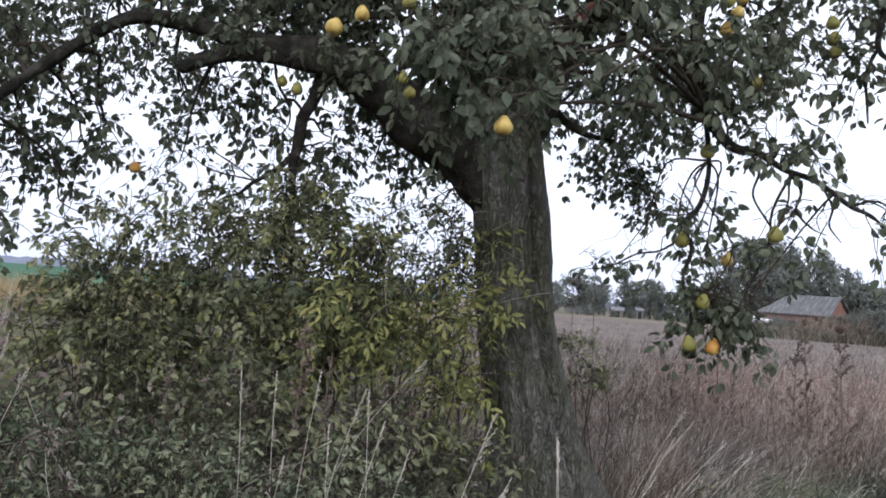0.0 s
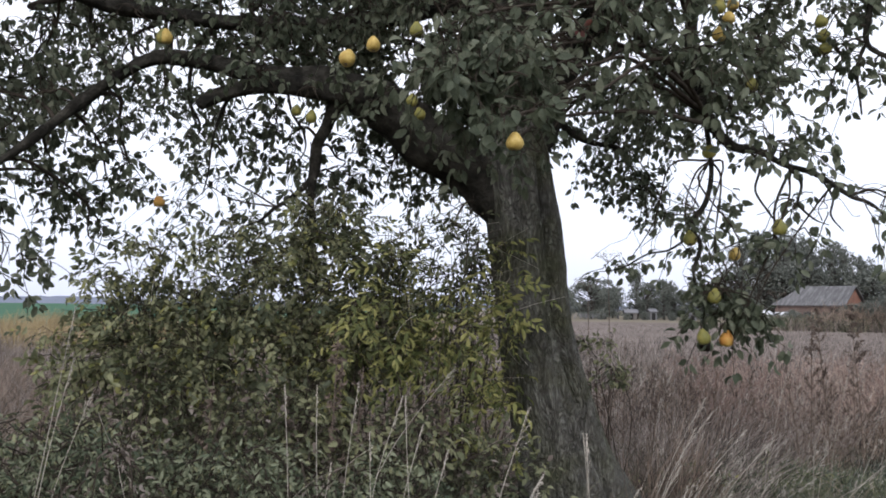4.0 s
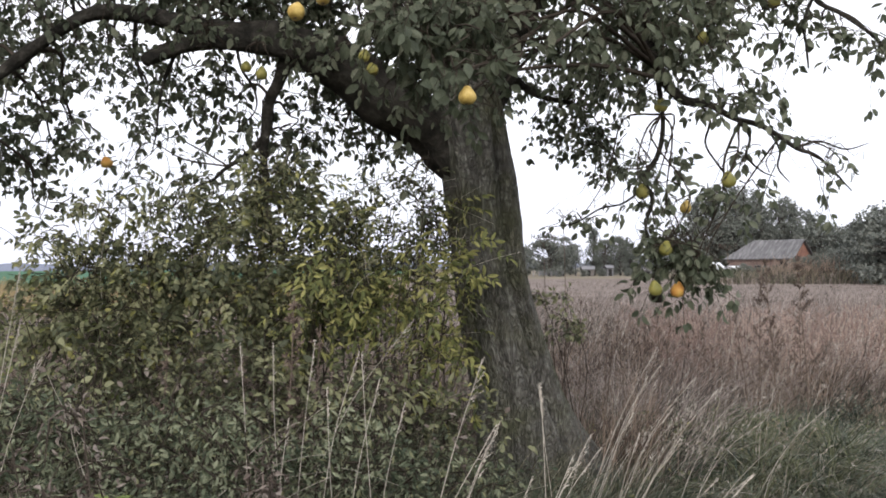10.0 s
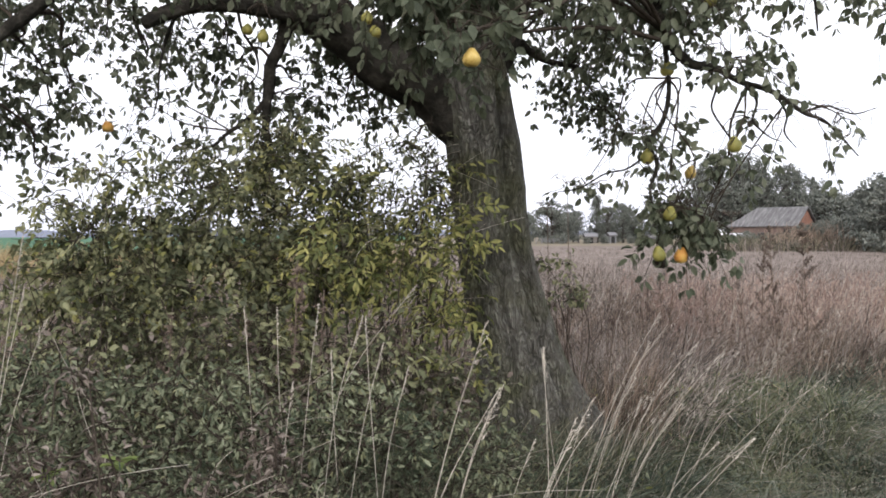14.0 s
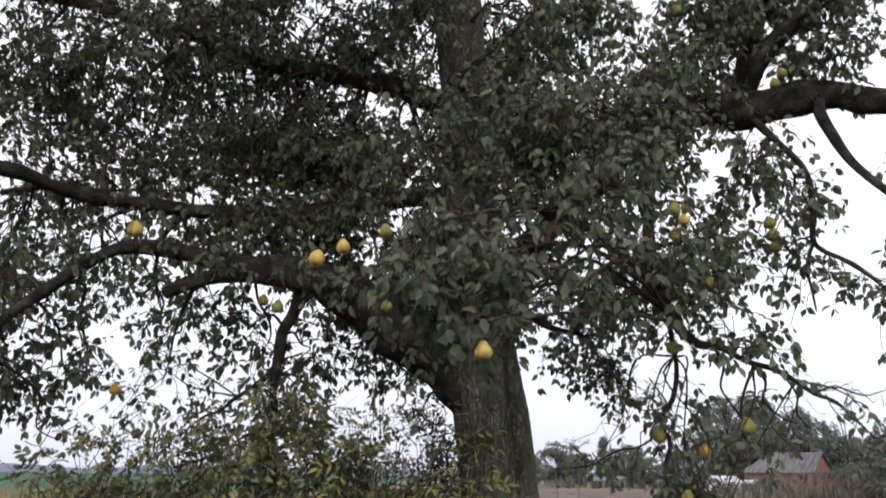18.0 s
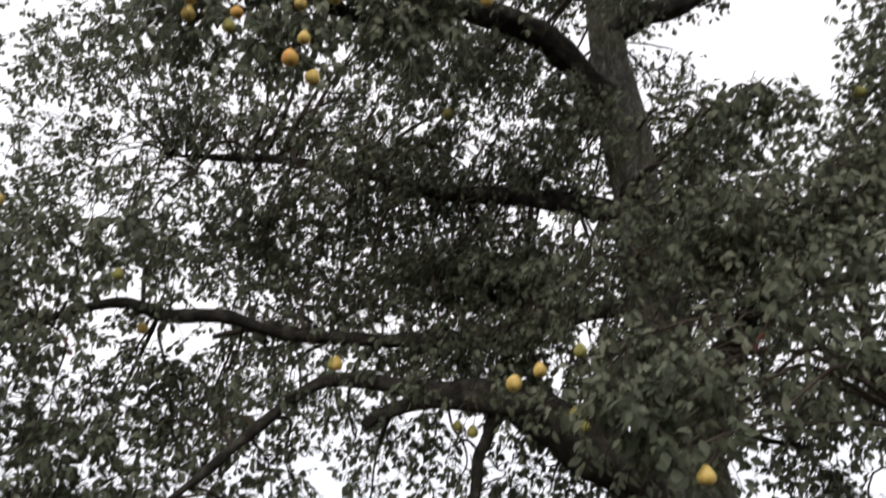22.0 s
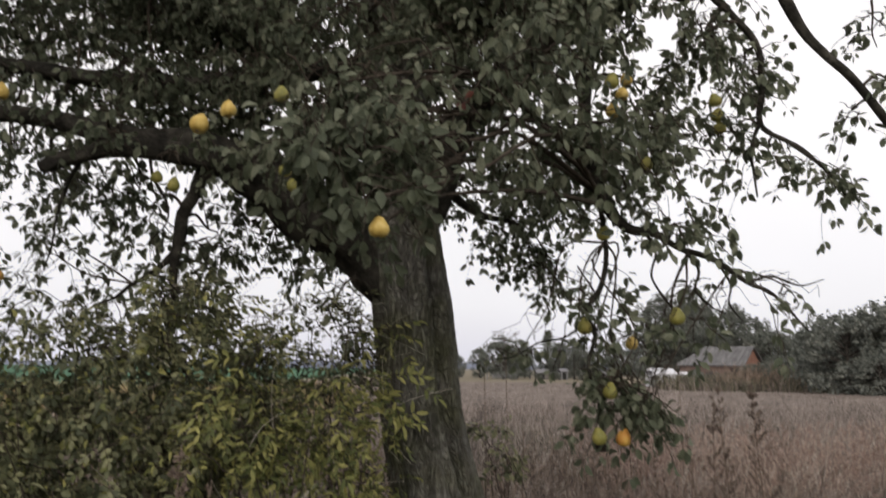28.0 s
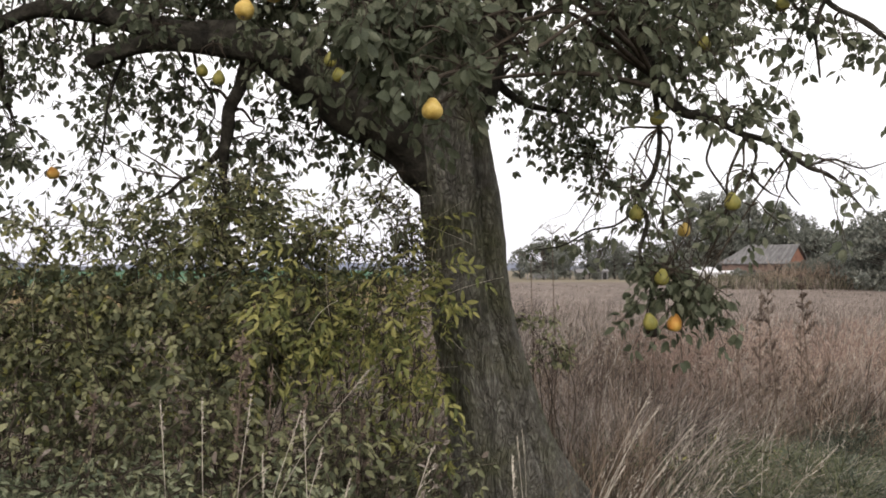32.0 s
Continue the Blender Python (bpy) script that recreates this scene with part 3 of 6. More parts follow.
# ---- the old pear tree ----
TRUNK = [(0.68, 4.98, -0.10, 0.55), (0.60, 4.95, 0.08, 0.44), (0.53, 4.92, 0.26, 0.37), (0.45, 4.9, 0.47, 0.325), (0.385, 4.9, 0.72, 0.285), (0.30, 4.9, 1.08, 0.252), (0.22, 4.9, 1.44, 0.230),
         (0.17, 4.9, 1.98, 0.226), (0.12, 4.9, 2.39, 0.222), (0.06, 4.9, 2.95, 0.195), (0.01, 4.9, 3.82, 0.165), (-0.04, 4.93, 4.82, 0.165), (-0.08, 4.94, 5.35, 0.160), (-0.12, 4.96, 5.94, 0.130),
         (-0.13, 4.97, 6.59, 0.105), (-0.08, 4.99, 7.48, 0.085), (-0.02, 5.0, 8.15, 0.06), (0.05, 5.05, 8.8, 0.03)]
TREE_LIMBS = {
    "long low limb": [(0.10, 4.9, 2.16, 0.16), (-0.12, 4.9, 2.42, 0.185), (-0.4, 4.81, 2.61, 0.172), (-0.75, 4.72, 2.80, 0.145), (-1.02, 4.63, 2.93, 0.105), (-1.41, 4.54, 2.96, 0.072), (-1.79, 4.42, 3.02, 0.050),
                      (-2.03, 4.32, 3.01, 0.041), (-2.21, 4.22, 2.87, 0.036), (-2.43, 4.1, 2.63, 0.030), (-2.62, 4.0, 2.41, 0.026), (-2.95, 3.9, 2.13, 0.020), (-3.1, 3.8, 2.01, 0.016), (-3.4, 3.7, 1.85, 0.008)],
    "cut side limb": [(-0.80, 4.68, 2.84, 0.060), (-0.98, 4.6, 2.87, 0.060), (-1.23, 4.52, 2.89, 0.056), (-1.45, 4.45, 2.88, 0.049), (-1.66, 4.38, 2.8, 0.043), (-1.75, 4.3, 2.72, 0.036)],
    "drooping limb": [(-0.92, 4.65, 2.90, 0.062), (-1.02, 4.67, 2.80, 0.056), (-1.08, 4.69, 2.68, 0.048), (-1.14, 4.70, 2.57, 0.038), (-1.15, 4.70, 2.45, 0.033), (-1.17, 4.70, 2.32, 0.028), (-1.17, 4.70, 2.18, 0.023), (-1.15, 4.71, 2.02, 0.022), (-1.17, 4.70, 1.86, 0.014), (-1.14, 4.70, 1.70, 0.006)],
    "thin arm of the drooping limb": [(-1.17, 4.70, 2.36, 0.018), (-1.24, 4.70, 2.28, 0.017), (-1.33, 4.70, 2.21, 0.014), (-1.41, 4.70, 2.16, 0.012), (-1.49, 4.70, 2.09, 0.010), (-1.60, 4.72, 2.05, 0.007), (-1.74, 4.75, 1.94, 0.004)],
    "hooked hanging twig": [(-1.52, 4.46, 2.90, 0.014), (-1.61, 4.48, 2.86, 0.012), (-1.70, 4.50, 2.70, 0.010), (-1.745, 4.50, 2.52, 0.008), (-1.76, 4.50, 2.35, 0.006), (-1.80, 4.52, 2.22, 0.003)],
    "thin hanging twig": [(-1.30, 4.55, 2.88, 0.010), (-1.27, 4.56, 2.74, 0.008), (-1.20, 4.58, 2.62, 0.007), (-1.19, 4.58, 2.50, 0.005), (-1.28, 4.60, 2.40, 0.003)],
    "near upper limb": [(-0.05, 4.92, 5.05, 0.10), (-0.22, 4.8, 5.25, 0.106), (-0.51, 4.5, 5.5, 0.098), (-0.82, 4.2, 5.53, 0.080), (-1.09, 3.9, 5.40, 0.062), (-1.44, 3.6, 5.13, 0.045), (-1.7, 3.1, 4.9, 0.03), (-1.9, 2.6, 4.75, 0.015)],
    "upper forked limb": [(-0.08, 4.93, 5.80, 0.093), (0.15, 4.9, 5.93, 0.106), (0.48, 4.9, 6.01, 0.088), (0.71, 4.9, 6.19, 0.083), (0.82, 4.9, 6.65, 0.075), (0.93, 4.9, 7.21, 0.066), (1.23, 4.9, 7.83, 0.051), (1.5, 4.9, 8.5, 0.025)],
    "broad spreading limb": [(0.12, 4.9, 2.45, 0.13), (0.29, 4.9, 2.81, 0.12), (0.39, 4.85, 3.12, 0.105), (0.55, 4.8, 3.32, 0.098), (0.86, 4.74, 3.60, 0.095), (1.15, 4.68, 3.90, 0.095), (1.44, 4.6, 4.02, 0.10), (1.76, 4.5, 3.98, 0.112),
                             (2.06, 4.4, 4.03, 0.100), (2.29, 4.3, 4.0, 0.086), (2.45, 4.2, 3.9, 0.074), (2.9, 4.05, 3.85, 0.055), (3.4, 3.9, 3.9, 0.03)],
    "upright limb": [(1.72, 4.52, 3.95, 0.058), (1.80, 4.6, 4.1, 0.069), (1.91, 4.67, 4.47, 0.066), (2.13, 4.73, 5.03, 0.065), (2.45, 4.8, 5.78, 0.058), (2.72, 4.87, 6.78, 0.050), (2.83, 4.93, 7.35, 0.045), (3.17, 5.0, 7.98, 0.032), (3.4, 5.0, 8.6, 0.014)],
    "dead side limb": [(2.66, 4.86, 6.55, 0.032), (2.86, 4.9, 6.83, 0.028), (3.15, 5.0, 6.98, 0.024), (3.45, 5.1, 7.06, 0.018)],
    "fork of the upright limb": [(2.70, 4.87, 6.75, 0.038), (2.95, 4.95, 7.2, 0.035), (3.3, 5.0, 7.5, 0.027), (3.7, 5.05, 7.75, 0.015)],
    "arching limb": [(1.84, 4.6, 4.15, 0.056), (1.90, 4.5, 4.32, 0.062), (2.11, 4.38, 4.56, 0.062), (2.27, 4.25, 4.66, 0.051), (2.4, 4.12, 4.64, 0.044), (2.58, 4.0, 4.62, 0.032), (2.9, 3.9, 4.7, 0.016)],
    "bare hanging limb": [(2.20, 4.34, 4.00, 0.036), (2.14, 4.25, 3.86, 0.036), (2.15, 4.2, 3.72, 0.033), (2.21, 4.15, 3.52, 0.030), (2.29, 4.1, 3.37, 0.028), (2.4, 4.05, 3.22, 0.024), (2.53, 4.0, 2.98, 0.020), (2.66, 3.97, 2.75, 0.010)],
    "outer upper limb": [(0.02, 4.92, 3.55, 0.07), (-0.45, 4.98, 3.55, 0.065), (-1.0, 4.98, 3.46, 0.058), (-1.55, 4.85, 3.40, 0.052), (-2.05, 4.62, 3.38, 0.048), (-2.47, 4.4, 3.40, 0.046), (-2.71, 4.2, 3.45, 0.048), (-3.02, 4.0, 3.42, 0.044), (-3.23, 3.8, 3.45, 0.034), (-3.6, 3.6, 3.3, 0.018)],
    "rear limb": [(0.0, 4.95, 4.2, 0.088), (-0.5, 5.15, 4.5, 0.080), (-1.1, 5.35, 4.75, 0.072), (-1.69, 5.5, 4.95, 0.064), (-2.21, 5.5, 5.18, 0.059), (-2.62, 5.5, 5.29, 0.054), (-3.16, 5.5, 5.47, 0.044), (-3.74, 5.5, 5.57, 0.032), (-4.2, 5.4, 5.6, 0.016)],
    "thin side limb": [(0.20, 5.0, 2.92, 0.036), (0.36, 5.15, 2.86, 0.034), (0.49, 5.2, 2.76, 0.026), (0.64, 5.25, 2.70, 0.019), (0.82, 5.3, 2.68, 0.012)],
    "low front limb": [(1.20, 4.66, 3.92, 0.045), (1.12, 4.4, 3.5, 0.038), (1.02, 4.1, 2.95, 0.030), (1.06, 3.95, 2.56, 0.025), (1.17, 3.93, 2.40, 0.022), (1.30, 3.92, 2.37, 0.019), (1.43, 3.93, 2.30, 0.017), (1.58, 3.92, 2.25, 0.014), (1.74, 3.91, 2.14, 0.011), (1.86, 3.92, 2.09, 0.007), (2.02, 3.92, 1.92, 0.003)],
    "hanging side twig": [(1.26, 3.93, 2.38, 0.009), (1.30, 3.90, 2.28, 0.008), (1.27, 3.88, 2.16, 0.006), (1.33, 3.87, 2.05, 0.005), (1.38, 3.86, 1.98, 0.002)],
    "crooked side twig": [(1.44, 3.93, 2.30, 0.008), (1.50, 3.90, 2.20, 0.007), (1.48, 3.89, 2.10, 0.006), (1.55, 3.88, 2.02, 0.004), (1.62, 3.88, 1.99, 0.002)],
    "outer side twig": [(1.60, 3.92, 2.24, 0.007), (1.65, 3.90, 2.13, 0.006), (1.64, 3.90, 2.04, 0.005), (1.70, 3.90, 1.96, 0.002)],
    "upturned side twig": [(1.74, 3.91, 2.14, 0.006), (1.85, 3.90, 2.17, 0.005), (1.98, 3.90, 2.13, 0.004), (2.10, 3.90, 2.16, 0.002)],
    "low reaching twig": [(1.00, 3.99, 1.96, 0.007), (0.90, 4.1, 1.88, 0.006), (0.80, 4.2, 1.86, 0.005), (0.68, 4.3, 1.79, 0.004), (0.56, 4.35, 1.77, 0.002)],
    "slender hanging limb": [(1.80, 4.45, 3.92, 0.024), (1.88, 4.25, 3.64, 0.022), (1.98, 4.2, 3.45, 0.019), (2.0, 4.2, 3.23, 0.017), (1.98, 4.2, 3.01, 0.014), (2.14, 4.2, 2.91, 0.012), (2.31, 4.2, 2.78, 0.010), (2.41, 4.2, 2.64, 0.006)],
    "bare twig": [(1.98, 4.2, 3.03, 0.009), (1.92, 4.2, 2.88, 0.008), (1.93, 4.2, 2.74, 0.006), (1.94, 4.2, 2.62, 0.004)],
    "cut stub": [(0.24, 4.84, 2.96, 0.06), (0.33, 4.8, 2.98, 0.055), (0.40, 4.78, 2.97, 0.045)],
    "broken stub": [(-0.07, 4.92, 4.33, 0.085), (-0.05, 4.78, 4.32, 0.080), (-0.04, 4.70, 4.31, 0.074), (-0.04, 4.66, 4.30, 0.050)],
    "fruiting twig": [(1.06, 3.97, 2.52, 0.014), (1.09, 4.0, 2.28, 0.012), (1.06, 4.0, 2.12, 0.011), (0.99, 4.0, 2.0, 0.010), (1.03, 4.0, 1.89, 0.010), (0.99, 3.98, 1.74, 0.008), (1.04, 3.93, 1.55, 0.006)],
}


# leafy masses: centre, radius across and up, number of leaves
LEAVES_FRONT = [
    (-0.09, 3.05, 2.50, 0.28, 0.17, 420), (-0.24, 3.20, 2.62, 0.15, 0.14, 180), (0.04, 2.80, 2.27, 0.12, 0.11, 130), (0.05, 2.82, 2.18, 0.11, 0.07, 70),
    (0.09, 3.10, 2.58, 0.17, 0.14, 240), (-0.16, 3.40, 2.45, 0.16, 0.13, 50), (-0.05, 3.20, 2.49, 0.37, 0.22, 420),
    (0.30, 3.30, 2.86, 0.39, 0.26, 500), (0.66, 3.50, 3.16, 0.37, 0.26, 420), (0.51, 3.80, 3.74, 0.48, 0.26, 420),
    (0.78, 3.60, 2.79, 0.34, 0.34, 460), (-0.20, 3.20, 2.78, 0.15, 0.15, 120), (1.11, 4.00, 3.63, 0.37, 0.30, 330),
]

LEAVES_RIGHT = [
    (0.71, 5.40, 3.13, 0.25, 0.29, 190), (0.69, 5.60, 2.77, 0.26, 0.26, 140), (1.01, 5.60, 2.48, 0.26, 0.26, 190),
    (0.95, 5.00, 2.90, 0.31, 0.27, 420), (1.02, 4.20, 2.87, 0.30, 0.23, 380), (1.08, 4.00, 2.54, 0.22, 0.22, 300),
    (1.23, 3.90, 2.62, 0.25, 0.22, 320), (1.42, 3.90, 2.42, 0.22, 0.16, 200), (1.58, 3.90, 2.07, 0.25, 0.09, 90),
    (1.81, 3.90, 2.10, 0.19, 0.13, 80), (1.97, 3.90, 2.04, 0.13, 0.10, 50), (1.04, 4.10, 2.17, 0.14, 0.16, 90),
    (0.96, 4.00, 1.95, 0.14, 0.12, 70), (1.10, 3.92, 1.68, 0.14, 0.14, 150), (1.37, 3.85, 1.98, 0.15, 0.11, 90),
]

LEAVES_RIGHT_LOW = [
    (0.73, 4.40, 1.83, 0.26, 0.06, 60), (1.79, 4.30, 2.98, 0.25, 0.18, 260), (2.04, 4.30, 2.88, 0.15, 0.11, 60),
    (1.79, 4.40, 3.62, 0.19, 0.34, 260), (1.41, 4.20, 3.18, 0.24, 0.21, 220), (1.27, 4.00, 3.53, 0.20, 0.20, 160),
    (2.02, 4.50, 3.44, 0.15, 0.23, 80), (1.50, 4.10, 2.92, 0.30, 0.20, 300), (1.20, 4.00, 2.89, 0.32, 0.16, 300),
]

LEAVES_LEFT = [
    (-2.41, 4.20, 3.02, 0.41, 0.19, 140), (-2.80, 4.60, 2.42, 0.24, 0.36, 140), (-2.23, 4.90, 2.96, 0.45, 0.21, 120),
    (-1.89, 5.00, 2.60, 0.36, 0.24, 200), (-2.49, 4.90, 2.59, 0.33, 0.29, 170), (-1.51, 5.00, 2.75, 0.24, 0.24, 110),
    (-2.04, 5.10, 2.31, 0.45, 0.20, 170), (-1.04, 5.10, 2.53, 0.20, 0.23, 120), (-0.75, 5.20, 2.47, 0.24, 0.20, 130),
    (-1.29, 4.90, 2.09, 0.34, 0.23, 240), (-0.45, 5.30, 2.45, 0.24, 0.20, 120), (-2.60, 4.70, 1.98, 0.24, 0.16, 60),
    (-2.28, 5.20, 2.17, 0.29, 0.17, 90), (-1.47, 4.30, 3.04, 0.53, 0.12, 130),
]

LEAVES_LEFT_OUTER = [
    (-3.73, 3.50, 3.22, 0.58, 0.31, 460), (-4.13, 3.50, 2.66, 0.36, 0.36, 300), (-3.57, 3.90, 2.72, 0.47, 0.35, 300),
    (-3.99, 3.70, 1.98, 0.43, 0.31, 260), (-3.37, 3.80, 1.52, 0.44, 0.29, 260), (-4.34, 4.00, 1.44, 0.38, 0.26, 200),
    (-3.13, 4.40, 2.82, 0.44, 0.36, 230), (-3.20, 4.20, 2.24, 0.42, 0.23, 180), (-2.70, 4.60, 2.68, 0.36, 0.32, 130),
    (-2.83, 4.20, 1.85, 0.26, 0.18, 90), (-2.61, 4.90, 2.41, 0.29, 0.20, 80), (-3.46, 3.60, 3.76, 0.78, 0.31, 560),
    (-4.57, 3.60, 3.65, 0.40, 0.35, 240),
]

LEAVES_BACK = [
    (-2.95, 5.00, 4.59, 0.67, 0.43, 700), (-2.24, 5.40, 4.97, 0.74, 0.44, 800), (-1.32, 5.60, 4.98, 0.73, 0.44, 800),
    (-0.56, 5.40, 5.12, 0.52, 0.33, 500), (-2.53, 5.00, 3.96, 0.62, 0.27, 500), (-1.76, 5.40, 4.18, 0.59, 0.32, 600),
    (-0.88, 5.40, 4.09, 0.53, 0.31, 600), (-0.24, 4.60, 4.03, 0.34, 0.34, 350), (-3.59, 5.60, 5.98, 0.87, 0.35, 500),
    (-2.64, 5.80, 6.24, 0.80, 0.46, 600), (-1.53, 6.00, 6.24, 0.73, 0.51, 650), (-0.94, 5.90, 5.06, 0.60, 0.50, 650),
    (-2.03, 5.80, 4.79, 0.76, 0.45, 700), (-3.07, 5.60, 4.59, 0.72, 0.46, 500), (-3.00, 5.00, 3.70, 0.50, 0.36, 350),
]

LEAVES_BACK_LEFT = [
    (-3.46, 5.40, 4.58, 0.77, 0.46, 600), (-2.29, 5.40, 4.03, 0.69, 0.37, 600), (-1.24, 5.20, 4.20, 0.65, 0.39, 600),
    (-1.20, 5.00, 3.47, 0.48, 0.24, 380), (-2.04, 5.60, 4.89, 0.75, 0.35, 500), (-0.24, 4.00, 3.52, 0.43, 0.39, 400),
    (-0.10, 3.30, 2.72, 0.28, 0.23, 300), (-4.06, 4.40, 4.68, 0.78, 0.29, 400), (0.42, 5.60, 3.87, 0.40, 0.40, 450),
    (0.56, 5.80, 4.57, 0.33, 0.33, 260),
]

LEAVES_TOP_NEAR = [
    (-2.20, 2.70, 5.07, 0.52, 0.28, 420), (-2.17, 2.60, 4.51, 0.29, 0.22, 260), (-1.79, 2.80, 4.87, 0.36, 0.23, 330),
    (-1.44, 3.00, 5.21, 0.42, 0.28, 380), (-1.04, 3.10, 4.94, 0.33, 0.23, 300), (-0.69, 3.40, 5.52, 0.41, 0.34, 420),
    (-0.24, 3.80, 6.28, 0.48, 0.39, 380), (-1.67, 2.70, 4.37, 0.27, 0.18, 170), (-1.23, 3.10, 4.69, 0.29, 0.16, 170),
    (0.04, 3.90, 5.58, 0.24, 0.32, 240), (-2.13, 2.70, 5.47, 0.55, 0.29, 380),
    (-1.43, 3.00, 5.81, 0.50, 0.27, 350),
]

LEAVES_TOP_RIGHT = [
    (0.60, 5.20, 7.87, 0.53, 0.53, 380), (1.38, 5.20, 7.85, 0.54, 0.42, 330), (1.13, 5.00, 6.74, 0.37, 0.37, 260),
    (2.09, 5.30, 7.94, 0.68, 0.37, 360), (2.58, 5.20, 7.42, 0.36, 0.36, 150), (2.03, 4.80, 6.20, 0.20, 0.25, 90),
    (1.83, 4.60, 5.40, 0.27, 0.23, 170), (1.50, 4.30, 4.66, 0.28, 0.24, 240), (2.00, 4.60, 4.99, 0.31, 0.26, 200),
    (2.69, 4.40, 5.61, 0.38, 0.28, 260), (2.50, 4.20, 4.90, 0.30, 0.21, 180), (3.24, 4.60, 6.37, 0.27, 0.32, 130),
    (0.68, 3.90, 4.41, 0.28, 0.14, 180), (2.26, 4.20, 4.29, 0.28, 0.16, 110),
]

LEAVES_FILL = [
    (-0.32, 4.40, 4.74, 0.27, 0.35, 420), (0.34, 4.30, 4.67, 0.27, 0.27, 380), (-0.64, 5.30, 5.05, 0.51, 0.37, 420),
    (-1.18, 5.60, 5.40, 0.60, 0.45, 420), (-1.79, 5.60, 5.52, 0.62, 0.41, 420), (-2.52, 5.60, 5.13, 0.67, 0.41, 420),
    (-0.63, 5.20, 3.94, 0.50, 0.38, 420), (0.42, 4.30, 4.19, 0.33, 0.29, 420), (1.25, 4.20, 4.13, 0.30, 0.26, 360),
    (1.68, 4.50, 4.29, 0.24, 0.24, 260), (2.10, 4.50, 4.38, 0.25, 0.17, 150), (1.03, 4.00, 3.81, 0.27, 0.24, 320),
    (0.33, 5.20, 4.99, 0.45, 0.36, 420),
]

LEAVES_FILL_LEFT = [
    (0.76, 5.20, 4.89, 0.45, 0.41, 480), (1.08, 5.00, 4.36, 0.34, 0.34, 380), (0.19, 4.30, 3.96, 0.25, 0.29, 300),
    (0.46, 4.20, 3.75, 0.31, 0.24, 360), (1.35, 4.60, 4.40, 0.28, 0.28, 260), (-4.67, 3.60, 4.17, 0.51, 0.32, 320),
    (-3.89, 3.50, 3.65, 0.48, 0.28, 380), (-3.30, 4.20, 3.14, 0.44, 0.24, 300), (-2.91, 4.60, 3.14, 0.45, 0.25, 220),
    (-3.42, 4.00, 2.33, 0.34, 0.23, 240), (-3.62, 3.70, 2.15, 0.34, 0.22, 240), (-4.51, 3.80, 2.17, 0.34, 0.30, 240),
    (-3.85, 3.80, 1.64, 0.35, 0.23, 260), (-3.09, 4.00, 1.73, 0.29, 0.22, 170), (-4.43, 3.90, 1.70, 0.38, 0.25, 240),
]

LEAVES_FILL_OUTER = [
    (-3.67, 3.80, 1.31, 0.34, 0.19, 200), (-3.08, 3.90, 1.53, 0.22, 0.18, 130), (-2.49, 5.00, 3.63, 0.52, 0.22, 300),
    (-1.58, 4.90, 3.34, 0.44, 0.20, 260), (-2.94, 5.00, 4.77, 0.72, 0.29, 420), (-3.38, 4.40, 4.02, 0.52, 0.26, 340),
    (2.03, 5.20, 7.06, 0.51, 0.34, 260), (1.49, 5.00, 7.16, 0.39, 0.33, 240), (0.62, 4.90, 6.65, 0.31, 0.41, 260),
    (0.32, 4.60, 7.19, 0.42, 0.37, 300), (-0.63, 4.20, 6.89, 0.44, 0.34, 300), (-1.11, 3.60, 6.08, 0.42, 0.29, 300),
    (2.58, 4.60, 5.90, 0.30, 0.25, 160), (2.41, 4.40, 5.14, 0.27, 0.22, 170),
]

LEAVES_FILL_RIGHT = [
    (2.32, 4.20, 2.75, 0.12, 0.13, 70), (2.13, 4.20, 2.86, 0.10, 0.07, 25), (1.95, 4.20, 3.33, 0.10, 0.20, 60),
    (1.71, 4.20, 3.51, 0.20, 0.20, 200), (1.77, 4.10, 3.13, 0.16, 0.19, 120), (2.62, 4.20, 3.54, 0.11, 0.18, 50),
    (-3.97, 5.60, 5.67, 0.58, 0.35, 300), (-3.29, 5.60, 5.84, 0.62, 0.34, 340), (-2.51, 5.50, 5.47, 0.57, 0.31, 320),
    (-2.04, 5.20, 5.85, 0.46, 0.30, 260), (1.67, 4.50, 5.12, 0.30, 0.26, 260), (1.78, 4.50, 4.64, 0.29, 0.25, 260),
    (2.26, 4.60, 4.89, 0.27, 0.27, 220), (2.34, 4.20, 4.58, 0.25, 0.21, 200),
]

LEAVES_FILL_TOP = [
    (0.12, 4.60, 7.05, 0.41, 0.41, 360), (0.65, 5.00, 7.17, 0.38, 0.43, 330), (1.21, 5.10, 7.42, 0.45, 0.40, 330),
    (1.77, 5.20, 7.84, 0.48, 0.36, 280), (0.09, 4.30, 5.79, 0.22, 0.30, 220), 
    (-0.95, 4.60, 5.49, 0.40, 0.26, 260), (-0.45, 4.50, 4.90, 0.28, 0.28, 260), (-1.42, 4.40, 5.34, 0.39, 0.26, 260),
    (-2.56, 2.80, 5.61, 0.47, 0.28, 300), (-1.83, 3.00, 5.61, 0.42, 0.27, 320), (-0.92, 4.00, 7.03, 0.54, 0.34, 320),
    (-0.23, 4.40, 7.66, 0.49, 0.38, 300),
]

